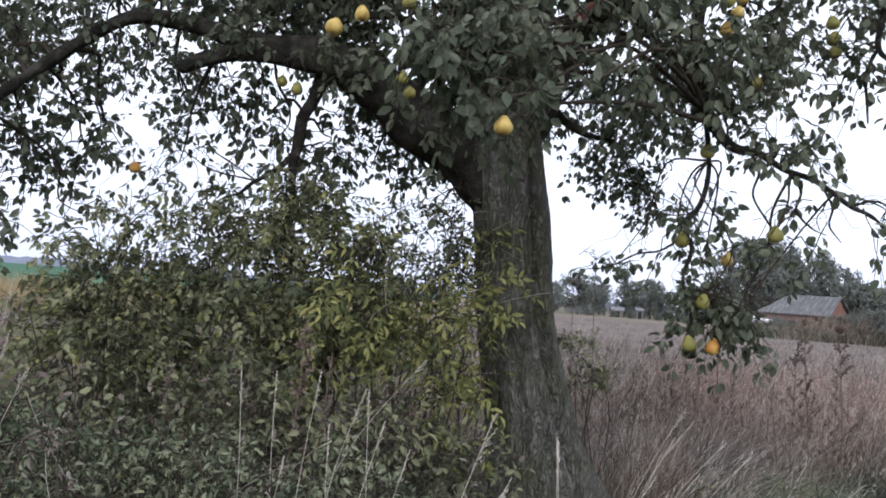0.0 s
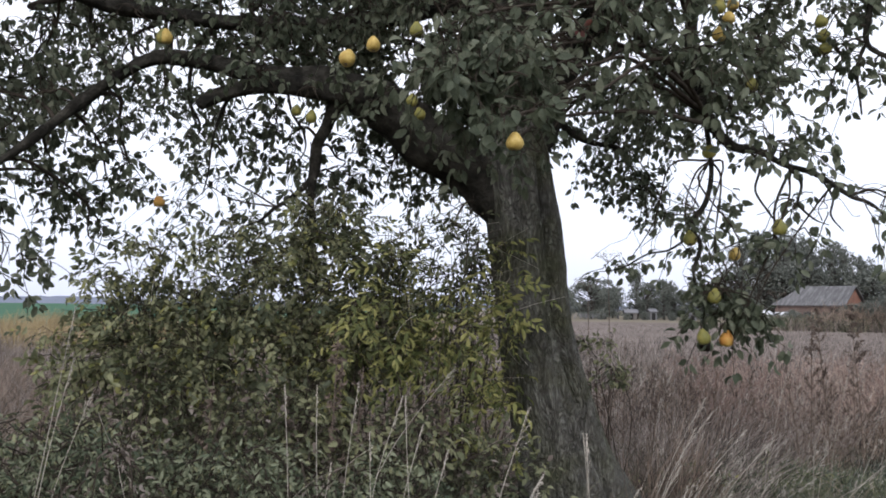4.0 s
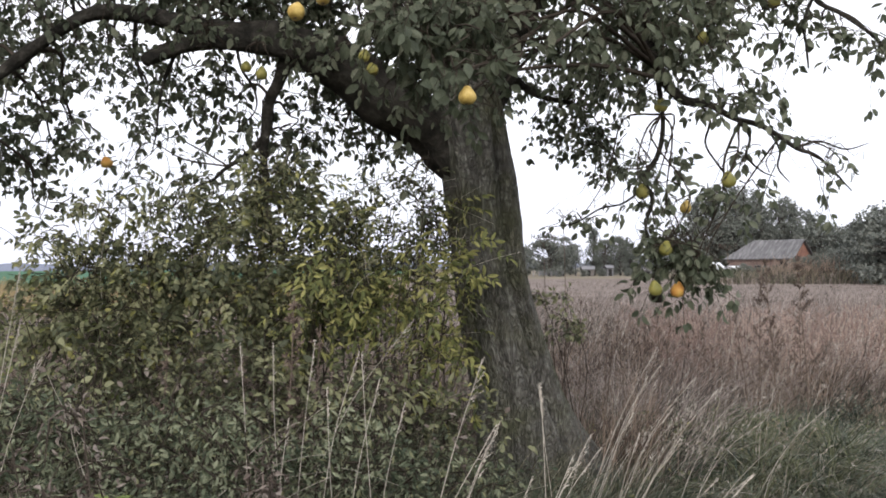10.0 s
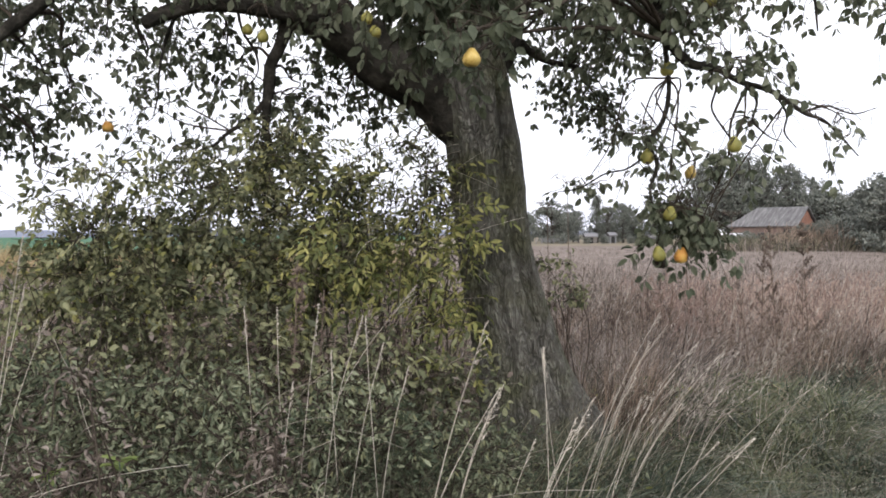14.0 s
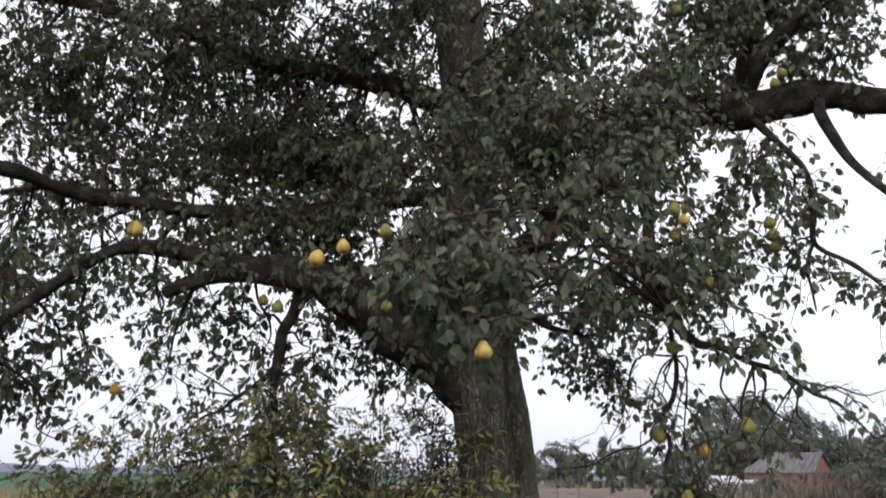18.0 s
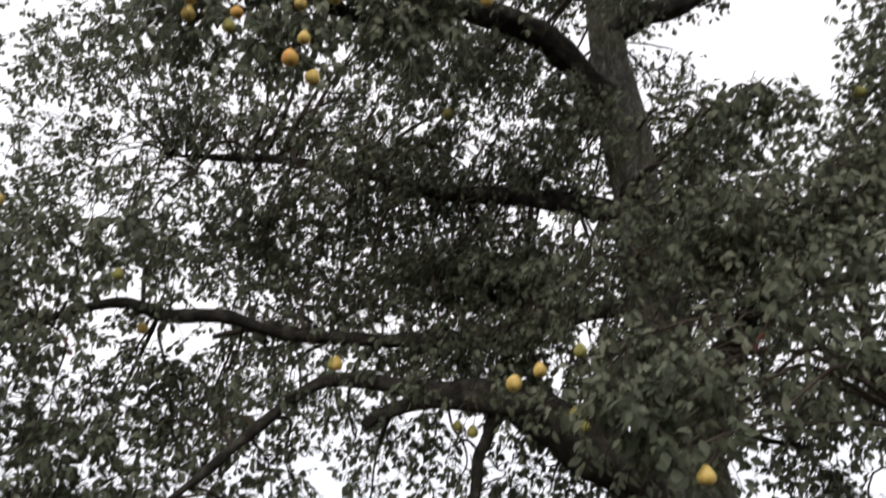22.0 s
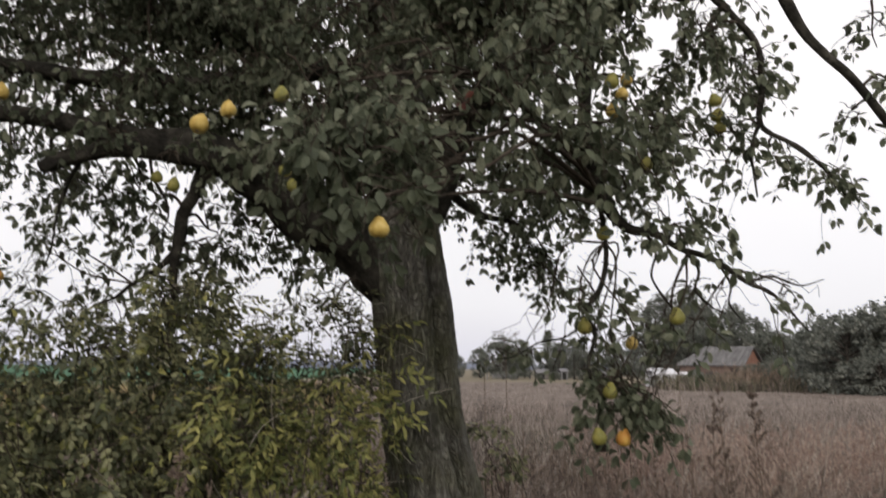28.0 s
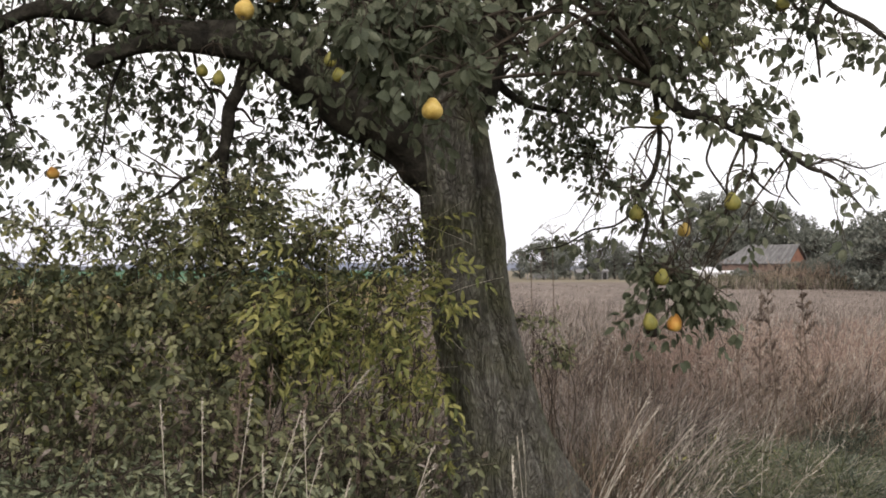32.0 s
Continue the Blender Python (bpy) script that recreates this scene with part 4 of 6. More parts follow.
LEAVES_FILL_LOW = [
    (1.15, 3.95, 1.66, 0.14, 0.10, 150), (1.24, 3.95, 1.58, 0.07, 0.10, 100), (1.05, 4.00, 1.70, 0.11, 0.07, 70),
    (-1.04, 5.10, 3.15, 0.32, 0.20, 260), (-0.75, 5.20, 2.86, 0.28, 0.20, 240), (-1.32, 5.00, 3.24, 0.36, 0.16, 150),
    (-0.53, 5.30, 2.57, 0.24, 0.20, 180), (0.40, 5.40, 8.36, 0.69, 0.44, 330), (0.88, 5.40, 6.84, 0.38, 0.33, 260),
    (1.64, 5.40, 8.33, 0.57, 0.38, 280), (-4.09, 5.40, 6.03, 0.47, 0.35, 220), (-3.43, 5.70, 5.42, 0.50, 0.33, 240),
    (2.06, 4.70, 4.58, 0.26, 0.26, 200), (1.73, 4.80, 5.79, 0.24, 0.29, 150),
]

LEAVES_FILL_FAR_LEFT = [
    (-4.92, 4.20, 6.23, 0.63, 0.40, 360), (-4.48, 4.40, 5.88, 0.60, 0.38, 340), (-4.91, 4.40, 5.54, 0.55, 0.39, 300),
    (-3.65, 3.80, 5.75, 0.53, 0.29, 320), (-4.67, 4.60, 5.29, 0.60, 0.27, 260), (-4.60, 4.20, 4.63, 0.40, 0.30, 220),
    (-4.15, 4.80, 5.92, 0.55, 0.39, 280), (-3.71, 3.40, 6.74, 0.57, 0.36, 320), (-3.79, 3.80, 6.29, 0.46, 0.36, 260),
    (-4.04, 4.40, 6.00, 0.48, 0.38, 260), (-3.64, 4.80, 5.44, 0.52, 0.36, 260), (-3.54, 4.40, 4.48, 0.41, 0.37, 260),
    (-1.43, 5.20, 4.09, 0.48, 0.30, 330), (-0.83, 5.00, 3.59, 0.32, 0.28, 260), (-1.77, 5.20, 3.61, 0.47, 0.26, 260),
]

LEAVES_FILL_LIMB = [
    (-0.90, 5.20, 3.34, 0.37, 0.21, 420), (-0.63, 5.20, 3.27, 0.33, 0.20, 420), (-0.40, 5.00, 3.32, 0.24, 0.20, 300),
    (-1.12, 5.10, 3.21, 0.28, 0.20, 320), (-1.07, 4.30, 2.82, 0.27, 0.12, 130), (-0.69, 4.35, 2.78, 0.24, 0.14, 140),
    (-1.37, 4.20, 2.89, 0.27, 0.14, 110), (-1.38, 4.90, 2.64, 0.31, 0.23, 220), (-1.08, 5.00, 2.40, 0.27, 0.17, 180),
    (-1.64, 4.80, 2.83, 0.31, 0.19, 140), (-0.81, 5.20, 2.70, 0.24, 0.20, 150), (-0.26, 4.60, 2.07, 0.15, 0.12, 60),
    (0.45, 4.60, 3.82, 0.28, 0.21, 200), (-0.25, 4.60, 3.15, 0.25, 0.18, 220),
]

LEAVES_FILL_CROWN = [
    (-3.42, 4.60, 8.20, 0.69, 0.44, 360), (-2.48, 4.90, 8.43, 0.70, 0.44, 400), (-1.31, 5.10, 8.51, 0.69, 0.44, 420),
    (-0.23, 5.20, 8.57, 0.63, 0.38, 360), (0.73, 5.30, 8.56, 0.64, 0.38, 340), (2.71, 5.00, 7.56, 0.48, 0.42, 300),
    (3.09, 4.80, 7.66, 0.36, 0.36, 220), (-1.91, 5.20, 8.08, 0.68, 0.31, 300), (-0.71, 5.20, 7.84, 0.53, 0.29, 260),
    (-4.59, 4.40, 4.33, 0.40, 0.30, 160), (-4.17, 4.40, 3.47, 0.41, 0.32, 180), (-3.72, 4.60, 2.84, 0.39, 0.26, 110),
    (0.80, 4.80, 3.70, 0.29, 0.22, 220), (1.14, 5.00, 4.06, 0.27, 0.19, 180), (0.72, 5.00, 3.45, 0.22, 0.18, 130),
]

LEAVES_FILL_INNER = [
    (-1.52, 5.50, 4.18, 0.46, 0.28, 420), (-0.94, 5.40, 4.09, 0.40, 0.27, 420), (-0.48, 5.10, 3.70, 0.33, 0.20, 300),
    (-1.61, 5.30, 3.61, 0.39, 0.19, 260), (-1.07, 5.30, 3.57, 0.38, 0.17, 260), (0.15, 5.20, 4.13, 0.34, 0.26, 300),
    (0.57, 5.30, 3.78, 0.25, 0.25, 220), (-3.21, 4.00, 3.39, 0.35, 0.16, 120), (-2.68, 4.20, 2.76, 0.22, 0.15, 80),
    (-2.94, 4.00, 2.38, 0.25, 0.15, 90), (-2.19, 4.40, 3.30, 0.34, 0.15, 130), (-1.46, 5.00, 4.01, 0.46, 0.25, 360),
    (-0.87, 4.80, 3.84, 0.35, 0.24, 300), (-1.82, 4.80, 3.68, 0.36, 0.20, 220),
]


LEAVES_CLOSING = [
    (1.65, 5.00, 7.35, 0.32, 0.28, 420), (1.95, 5.00, 7.80, 0.36, 0.30, 420), (2.25, 5.00, 7.45, 0.28, 0.24, 300), (1.36, 5.00, 6.85, 0.22, 0.26, 320), (1.52, 5.00, 6.50, 0.13, 0.16, 120),
    (1.02, 5.50, 3.00, 0.24, 0.22, 160), (-0.9, 4.60, 3.40, 0.30, 0.14, 180), (-1.35, 4.50, 3.35, 0.30, 0.13, 170), (-0.5, 4.60, 3.45, 0.28, 0.14, 170),
    (2.62, 4.00, 3.22, 0.12, 0.12, 60), (2.40, 4.10, 3.05, 0.10, 0.08, 30), (-3.3, 4.6, 2.6, 0.34, 0.26, 200), (-2.9, 4.8, 2.2, 0.3, 0.2, 120),
    (0.90, 5.00, 7.60, 0.42, 0.36, 360), (1.38, 5.00, 7.20, 0.36, 0.30, 300), (0.36, 5.00, 7.60, 0.40, 0.36, 360), (-0.08, 5.00, 7.65, 0.40, 0.34, 360),
    (-0.93, 5.00, 8.30, 0.50, 0.34, 380), (-1.52, 5.00, 8.20, 0.50, 0.34, 380), (-2.06, 5.00, 7.75, 0.50, 0.34, 360), (2.23, 5.00, 7.60, 0.36, 0.28, 240),
    (-3.91, 5.60, 6.20, 0.50, 0.36, 380), (-3.03, 5.60, 5.84, 0.46, 0.30, 340), (-2.59, 5.60, 6.30, 0.46, 0.34, 340), (-4.30, 5.60, 6.85, 0.50, 0.36, 360),
    (1.97, 4.60, 5.46, 0.26, 0.26, 260), (2.36, 4.60, 5.45, 0.26, 0.24, 240), (2.80, 4.60, 5.72, 0.26, 0.22, 220), (1.97, 4.60, 4.85, 0.24, 0.24, 240),
    (2.44, 4.60, 5.02, 0.26, 0.22, 240), (2.94, 4.60, 5.34, 0.28, 0.22, 220), (1.64, 4.60, 4.66, 0.24, 0.20, 220), (-1.70, 2.90, 5.00, 0.40, 0.26, 300),
    (0.50, 4.00, 3.62, 0.30, 0.22, 300), (0.82, 4.00, 3.60, 0.30, 0.22, 300), (1.08, 4.00, 3.46, 0.26, 0.22, 260), (0.36, 4.00, 3.44, 0.26, 0.20, 240),
]

LEAVES_BEHIND_RIGHT = [
    (0.84, 5.50, 2.65, 0.18, 0.19, 180), (1.00, 5.50, 2.45, 0.19, 0.19, 200), (1.08, 5.50, 2.90, 0.19, 0.19, 170), (1.19, 5.50, 2.24, 0.19, 0.17, 120), (0.80, 5.50, 3.20, 0.18, 0.18, 110),
]

LEAVES_UPPER_LEFT = [
    (-1.95, 5.60, 6.23, 0.34, 0.26, 300), (-1.38, 5.60, 5.67, 0.34, 0.26, 300), (-2.35, 5.60, 6.76, 0.34, 0.26, 300), (-1.08, 5.60, 6.29, 0.34, 0.26, 300),
    (-1.67, 5.60, 5.46, 0.34, 0.26, 300), (-0.01, 4.90, 7.82, 0.28, 0.24, 280), (0.27, 4.90, 7.15, 0.28, 0.24, 280), (0.77, 4.90, 7.96, 0.28, 0.24, 280),
    (-0.31, 4.90, 7.00, 0.28, 0.24, 280), (-5.53, 5.00, 6.72, 0.36, 0.26, 280), (-4.44, 5.00, 6.44, 0.36, 0.26, 280), (-4.90, 5.00, 5.68, 0.36, 0.26, 280),
    (-5.28, 5.00, 5.02, 0.36, 0.26, 280), (-3.85, 5.00, 5.76, 0.36, 0.26, 280), (-1.05, 4.80, 5.77, 0.26, 0.22, 240), (-1.63, 4.80, 6.12, 0.26, 0.22, 240),
]

LEAVES_LOW_LEFT = [
    (-4.50, 3.70, 2.90, 0.36, 0.30, 360), (-3.87, 3.70, 2.86, 0.36, 0.28, 360), (-3.30, 3.75, 2.66, 0.32, 0.24, 280), (-4.27, 3.70, 2.32, 0.36, 0.28, 340),
    (-3.60, 3.70, 2.31, 0.32, 0.24, 300), (-4.41, 3.70, 1.96, 0.36, 0.26, 300), (-3.10, 3.80, 2.22, 0.24, 0.18, 140), (-3.55, 3.75, 1.95, 0.28, 0.20, 200), (1.26, 3.95, 1.52, 0.10, 0.13, 90),
]


def trunk_piece():
    """The trunk with long furrows, bark ridges and a split that runs up its open side."""
    rows = smooth(TRUNK, 12)
    sides = 84
    v, f = tube(rows, sides)
    ang = np.linspace(0, 2 * math.pi, sides, endpoint=False)
    for i, (x, y, z, r) in enumerate(rows):
        c = np.array([x, y, z])
        for k in range(sides):
            j = i * sides + k
            d = v[j] - c
            a = math.atan2(d[1], d[0])
            turn = a + 0.10 * z
            q = Vector((math.cos(turn) * 8.0, math.sin(turn) * 8.0, z * 2.0))
            ridge = 1.0 - abs(noise.noise(q)) * 2.2
            fine = noise.noise(Vector((math.cos(turn) * 22.0, math.sin(turn) * 22.0, z * 7.0)))
            lump = noise.noise(Vector((math.cos(a) * 1.3, math.sin(a) * 1.3, z * 1.1 + 7)))
            push = 0.012 * (ridge - 0.4) + 0.007 * fine + 0.03 * lump
            for a0, drift, depth, wide, z0, z1 in ((-0.80, -0.02, 0.095, 0.120, 0.2, 2.55), (-1.75, 0.05, 0.034, 0.080, 0.3, 1.6), (-1.25, 0.03, 0.030, 0.080, 0.1, 1.3), (-2.3, 0.04, 0.026, 0.080, 0.2, 2.0)):
                if z0 < z < z1:
                    wob = 0.05 * noise.noise(Vector((a0 * 9, 0, z * 3.0)))
                    off = (a - a0 - drift * z - wob) / wide
                    push -= depth * math.exp(-off * off) * min(1.0, (z - z0) * 4, (z1 - z) * 6)
            if z < 0.9:
                push += 0.10 * (0.9 - z) * max(0.0, math.sin(a * 5 + 1.0)) * r
            v[j] = c + d * (1 + push / r)
    return v, f


def build_tree():
    tree = thing("pear_tree", "old gnarled pear tree with dark bark, drooping boughs, ripe fruit", "tree", at=(0.5, 4.92, 0.0))
    shift = np.array(tree.location)

    def put(name, piece, mat, label="", kind=""):
        v, f = piece
        return part(name, mesh_of(name, v - shift, f, mat), tree, label, kind)

    put("trunk", trunk_piece(), M_BARK, "thick trunk with deeply furrowed grey-brown bark")
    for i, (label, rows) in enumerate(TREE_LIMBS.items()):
        put("limb", tube(smooth(rows, 8), 18, rough=0.32, ridge=0.22, seed=11 + i), M_SHADELIMB, label + ", dark rough bark deepened for shade")
    vine = [(-0.14, 4.66, 4.15, 0.005), (-0.12, 4.66, 3.98, 0.008), (-0.07, 4.66, 3.84, 0.008), (0.01, 4.66, 3.72, 0.006)]
    put("climbing_stem", tube(smooth(vine, 5), 6), M_WEED, "thin pale stem clinging to the upper trunk")
    nodes = np.vstack([smooth(r, 4) for r in TREE_LIMBS.values()] + [smooth(TRUNK[8:], 4)])
    nodes = nodes[nodes[:, 3] > 0.012]
    spots = [p[:3] for p in PEARS_LOW + PEARS_OVERHEAD + PEARS_HIGH + PEARS_LEFT if p[3] in "yoG"]
    # the far side of the crown fills up evenly behind the limbs
    crown = np.random.default_rng(21)
    rear = []
    while len(rear) < 95:
        x, y, z = crown.uniform(-4.4, 0.7), crown.uniform(5.0, 7.0), crown.uniform(3.15, 8.8)
        if ((x + 1.7) / 2.9) ** 2 + ((z - 5.4) / 3.3) ** 2 < 1 and not (x < -3.0 and 4.2 < z < 5.0) and not (x > 0.35 and 4.9 < z < 6.3):
            rear.append((x, y, z, 0.42, 0.34, 330))
    open_side, shade = (0, -1.1, 0.6), (0, -0.25, 0.65)
    groups = [(LEAVES_FRONT, 1.05, 0.056, open_side), (LEAVES_RIGHT, 1.15, 0.051, (0, -0.6, 0.6)), (LEAVES_RIGHT_LOW, 1.2, 0.052, (0, -0.6, 0.6)), (LEAVES_LEFT, 1.25, 0.052, shade), (LEAVES_LEFT_OUTER, 2.5, 0.056, open_side),
              (LEAVES_BACK, 1.6, 0.052, shade), (LEAVES_BACK_LEFT, 1.9, 0.052, shade), (LEAVES_TOP_NEAR, 2.8, 0.058, open_side), (LEAVES_TOP_RIGHT, 3.2, 0.054, shade), (rear, 1.1, 0.052, shade),
              (LEAVES_FILL, 1.5, 0.054, shade), (LEAVES_FILL_LEFT, 2.0, 0.054, open_side), (LEAVES_FILL_OUTER, 2.1, 0.054, shade), (LEAVES_FILL_RIGHT, 1.7, 0.054, shade), (LEAVES_FILL_TOP, 2.3, 0.054, shade), (LEAVES_FILL_LOW, 1.3, 0.054, shade), (LEAVES_FILL_FAR_LEFT, 1.6, 0.054, shade), (LEAVES_FILL_LIMB, 0.9, 0.054, shade), (LEAVES_FILL_CROWN, 2.3, 0.054, shade), (LEAVES_FILL_INNER, 1.25, 0.054, shade), (LEAVES_CLOSING, 1.5, 0.054, shade), (LEAVES_LOW_LEFT, 1.3, 0.056, shade), (LEAVES_UPPER_LEFT, 1.4, 0.054, shade), (LEAVES_BEHIND_RIGHT, 1.3, 0.050, shade)]
    leaf_mesh = []
    for k in range(4):
        lv, lf = leaves(np.zeros((1, 3)), np.array([[1.0, 0, 0]]), np.array([[0, 0, 1.0]]), np.ones(1), 0.9 + 0.1 * k, 0.6 + 0.5 * k)
        leaf_mesh.append(mesh_of("leaf", lv, lf, M_LEAF))
    for g, (masses, more, size, facing) in enumerate(groups):
        for x, y, z, ra, ru, count in masses:
            c = np.array([x, y, z])
            dist = np.linalg.norm(nodes[:, :3] - c, axis=1) + 0.35 * np.maximum(0, c[2] - nodes[:, 2])
            s = nodes[np.argmin(dist)]
            gap = c - s[:3]
            far = np.linalg.norm(gap)
            r0 = min(s[3] * 0.5, 0.008 + 0.011 * far)
            mid1 = s[:3] + gap * 0.35 + np.array([0, 0, 0.12 * far]) + rng.normal(size=3) * 0.06 * far
            mid2 = s[:3] + gap * 0.7 + np.array([0, 0, 0.10 * far]) + rng.normal(size=3) * 0.06 * far
            end = c + np.array([rng.uniform(-1, 1) * ra * 0.6, rng.uniform(-0.5, 0.5) * ra, -ru * 0.5])
            rows = [(*s[:3], r0), (*mid1, r0 * 0.8), (*mid2, r0 * 0.55), (*c, r0 * 0.4), (*end, 0.003)]
            pieces = [tube(smooth(rows, 4), 6)]
            for _ in range(4):
                e2 = c + unit(rng.normal(size=3)) * np.array([ra, ra * 0.8, ru]) * 0.85
                way = e2 - mid2
                kink = 0.12 * np.linalg.norm(way)
                rows = [(*mid2, r0 * 0.4)] + [(*(mid2 + way * q + np.array([0, 0, 0.5 * kink * math.sin(3.1 * q)]) + rng.normal(size=3) * kink), r0 * (0.4 - 0.28 * q)) for q in (0.3, 0.55, 0.8)] + [(*e2, 0.0018)]
                pieces.append(tube(smooth(rows, 2), 5))
            put("bough", join(pieces), M_TWIG)
        tw, (lb, lw, lf, ls) = sprays(masses, 0.24, 12, size, droop=0.55, hang=0.85, spots=spots, more=more * 1.1, facing=facing, spurs=3, clump=0.27)
        put("twigwork", tw, M_TWIG, kind="stuff")
        if g in (0, 1):
            # the leaves that hang nearest, round the low fruit, are pieces of their own
            near = np.zeros(len(lb), dtype=bool)
            for p in ((0.05, 2.75, 2.16), (1.05, 3.9, 1.5)):
                near |= np.linalg.norm(lb - np.array(p), axis=1) < (0.30 if g == 0 else 0.34)
            for i in np.nonzero(near)[0][:150]:
                x = unit(lw[i])
                y = unit(np.cross(lf[i], x))
                ob = part("leaf", leaf_mesh[i % 4], tree)
                ob.matrix_local = Matrix.Translation(lb[i] - shift) @ Matrix(np.stack([x, y, np.cross(x, y)], axis=1).tolist()).to_4x4() @ Matrix.Scale(float(ls[i]), 4)
            lb, lw, lf, ls = lb[~near], lw[~near], lf[~near], ls[~near]
        put("foliage", leaves(lb, lw, lf, ls, 0.86 if g == 0 else 0.96, 1.1), M_LEAF, "dull green pointed leaves", kind="stuff")
    red = [(0.78, 4.40, 3.97), (-3.2, 3.45, 3.12), (0.35, 3.2, 2.75)]
    rb = np.vstack([np.array(p) + rng.normal(size=(4, 3)) * 0.03 for p in red])
    put("foliage", leaves(rb, rng.normal(size=rb.shape) + np.array([0, 0, -0.8]), rng.normal(size=rb.shape), np.full(len(rb), 0.042)), M_REDLEAF, "a few reddened leaves", kind="stuff")
    return tree


pear_tree = build_tree()


# ---- pears ----
def pear_meshes():
    prof = [(0.0, -0.84), (0.16, -0.90), (0.40, -0.92), (0.68, -0.80), (0.91, -0.52), (1.0, -0.18), (0.96, 0.14), (0.82, 0.44), (0.63, 0.72), (0.47, 0.94), (0.36, 1.09), (0.22, 1.19), (0.0, 1.20)]
    seg = 18
    v, f = [], []
    for r, z in prof:
        for k in range(seg):
            a = 2 * math.pi * k / seg
            w = 1 + 0.035 * math.sin(3 * a + z) + 0.02 * math.sin(5 * a)
            v.append((0.036 * r * w * math.cos(a), 0.036 * r * w * math.sin(a), 0.036 * z))
    n = len(prof)
    idx = np.arange(n * seg).reshape(n, seg)
    nxt = np.roll(idx, -1, axis=1)
    q = np.stack([idx[:-1], nxt[:-1], nxt[1:], idx[1:]], axis=-1).reshape(-1, 4)
    bodies = {k: mesh_of("pear_body", np.array(v), [q], m) for k, m in M_PEAR.items()}
    stem_v, stem_f = tube(smooth([(0, 0, 0.036, 0.0024), (0.004, 0, 0.055, 0.0019), (0.002, 0.003, 0.075, 0.0022)], 3), 6)
    stem = mesh_of("pear_stem", stem_v, stem_f, M_TWIG)
    pieces = []
    for k in range(5):
        a = 2 * math.pi * k / 5
        pieces.append(tube([(0.003 * math.cos(a), 0.003 * math.sin(a), -0.0335, 0.0018), (0.008 * math.cos(a), 0.008 * math.sin(a), -0.0365, 0.0012)], 5))
    cv, cf = join(pieces)
    calyx = mesh_of("pear_calyx", cv, cf, M_WEED)
    return bodies, stem, calyx


def build_pears():
    bodies, stem, calyx = pear_meshes()
    words = {"d": "dark pear hanging below a green one", "Y": "ripe yellow pear half hidden in the foliage", "G": "greenish pear hanging free below the leaves", "y": "ripe yellow pear hanging among the leaves", "g": "greenish unripe pear hanging among the leaves", "o": "orange-flushed ripe pear hanging on its twig"}
    for x, y, z, c in PEARS_LOW + PEARS_OVERHEAD + PEARS_HIGH + PEARS_LEFT:
        ob = thing("pear", words[c], "pear", "pears on the tree", at=(x, y, z))
        s = rng.uniform(0.84, 1.04)
        ob.scale = (s, s, s * rng.uniform(0.92, 1.1))
        ob.rotation_euler = (rng.uniform(-0.35, 0.35), rng.uniform(-0.35, 0.35), rng.uniform(0, 6.28))
        part("body", bodies[c.lower()], ob)
        part("stem", stem, ob, "thin brown stalk")
        part("calyx", calyx, ob, "withered brown calyx")


build_pears()


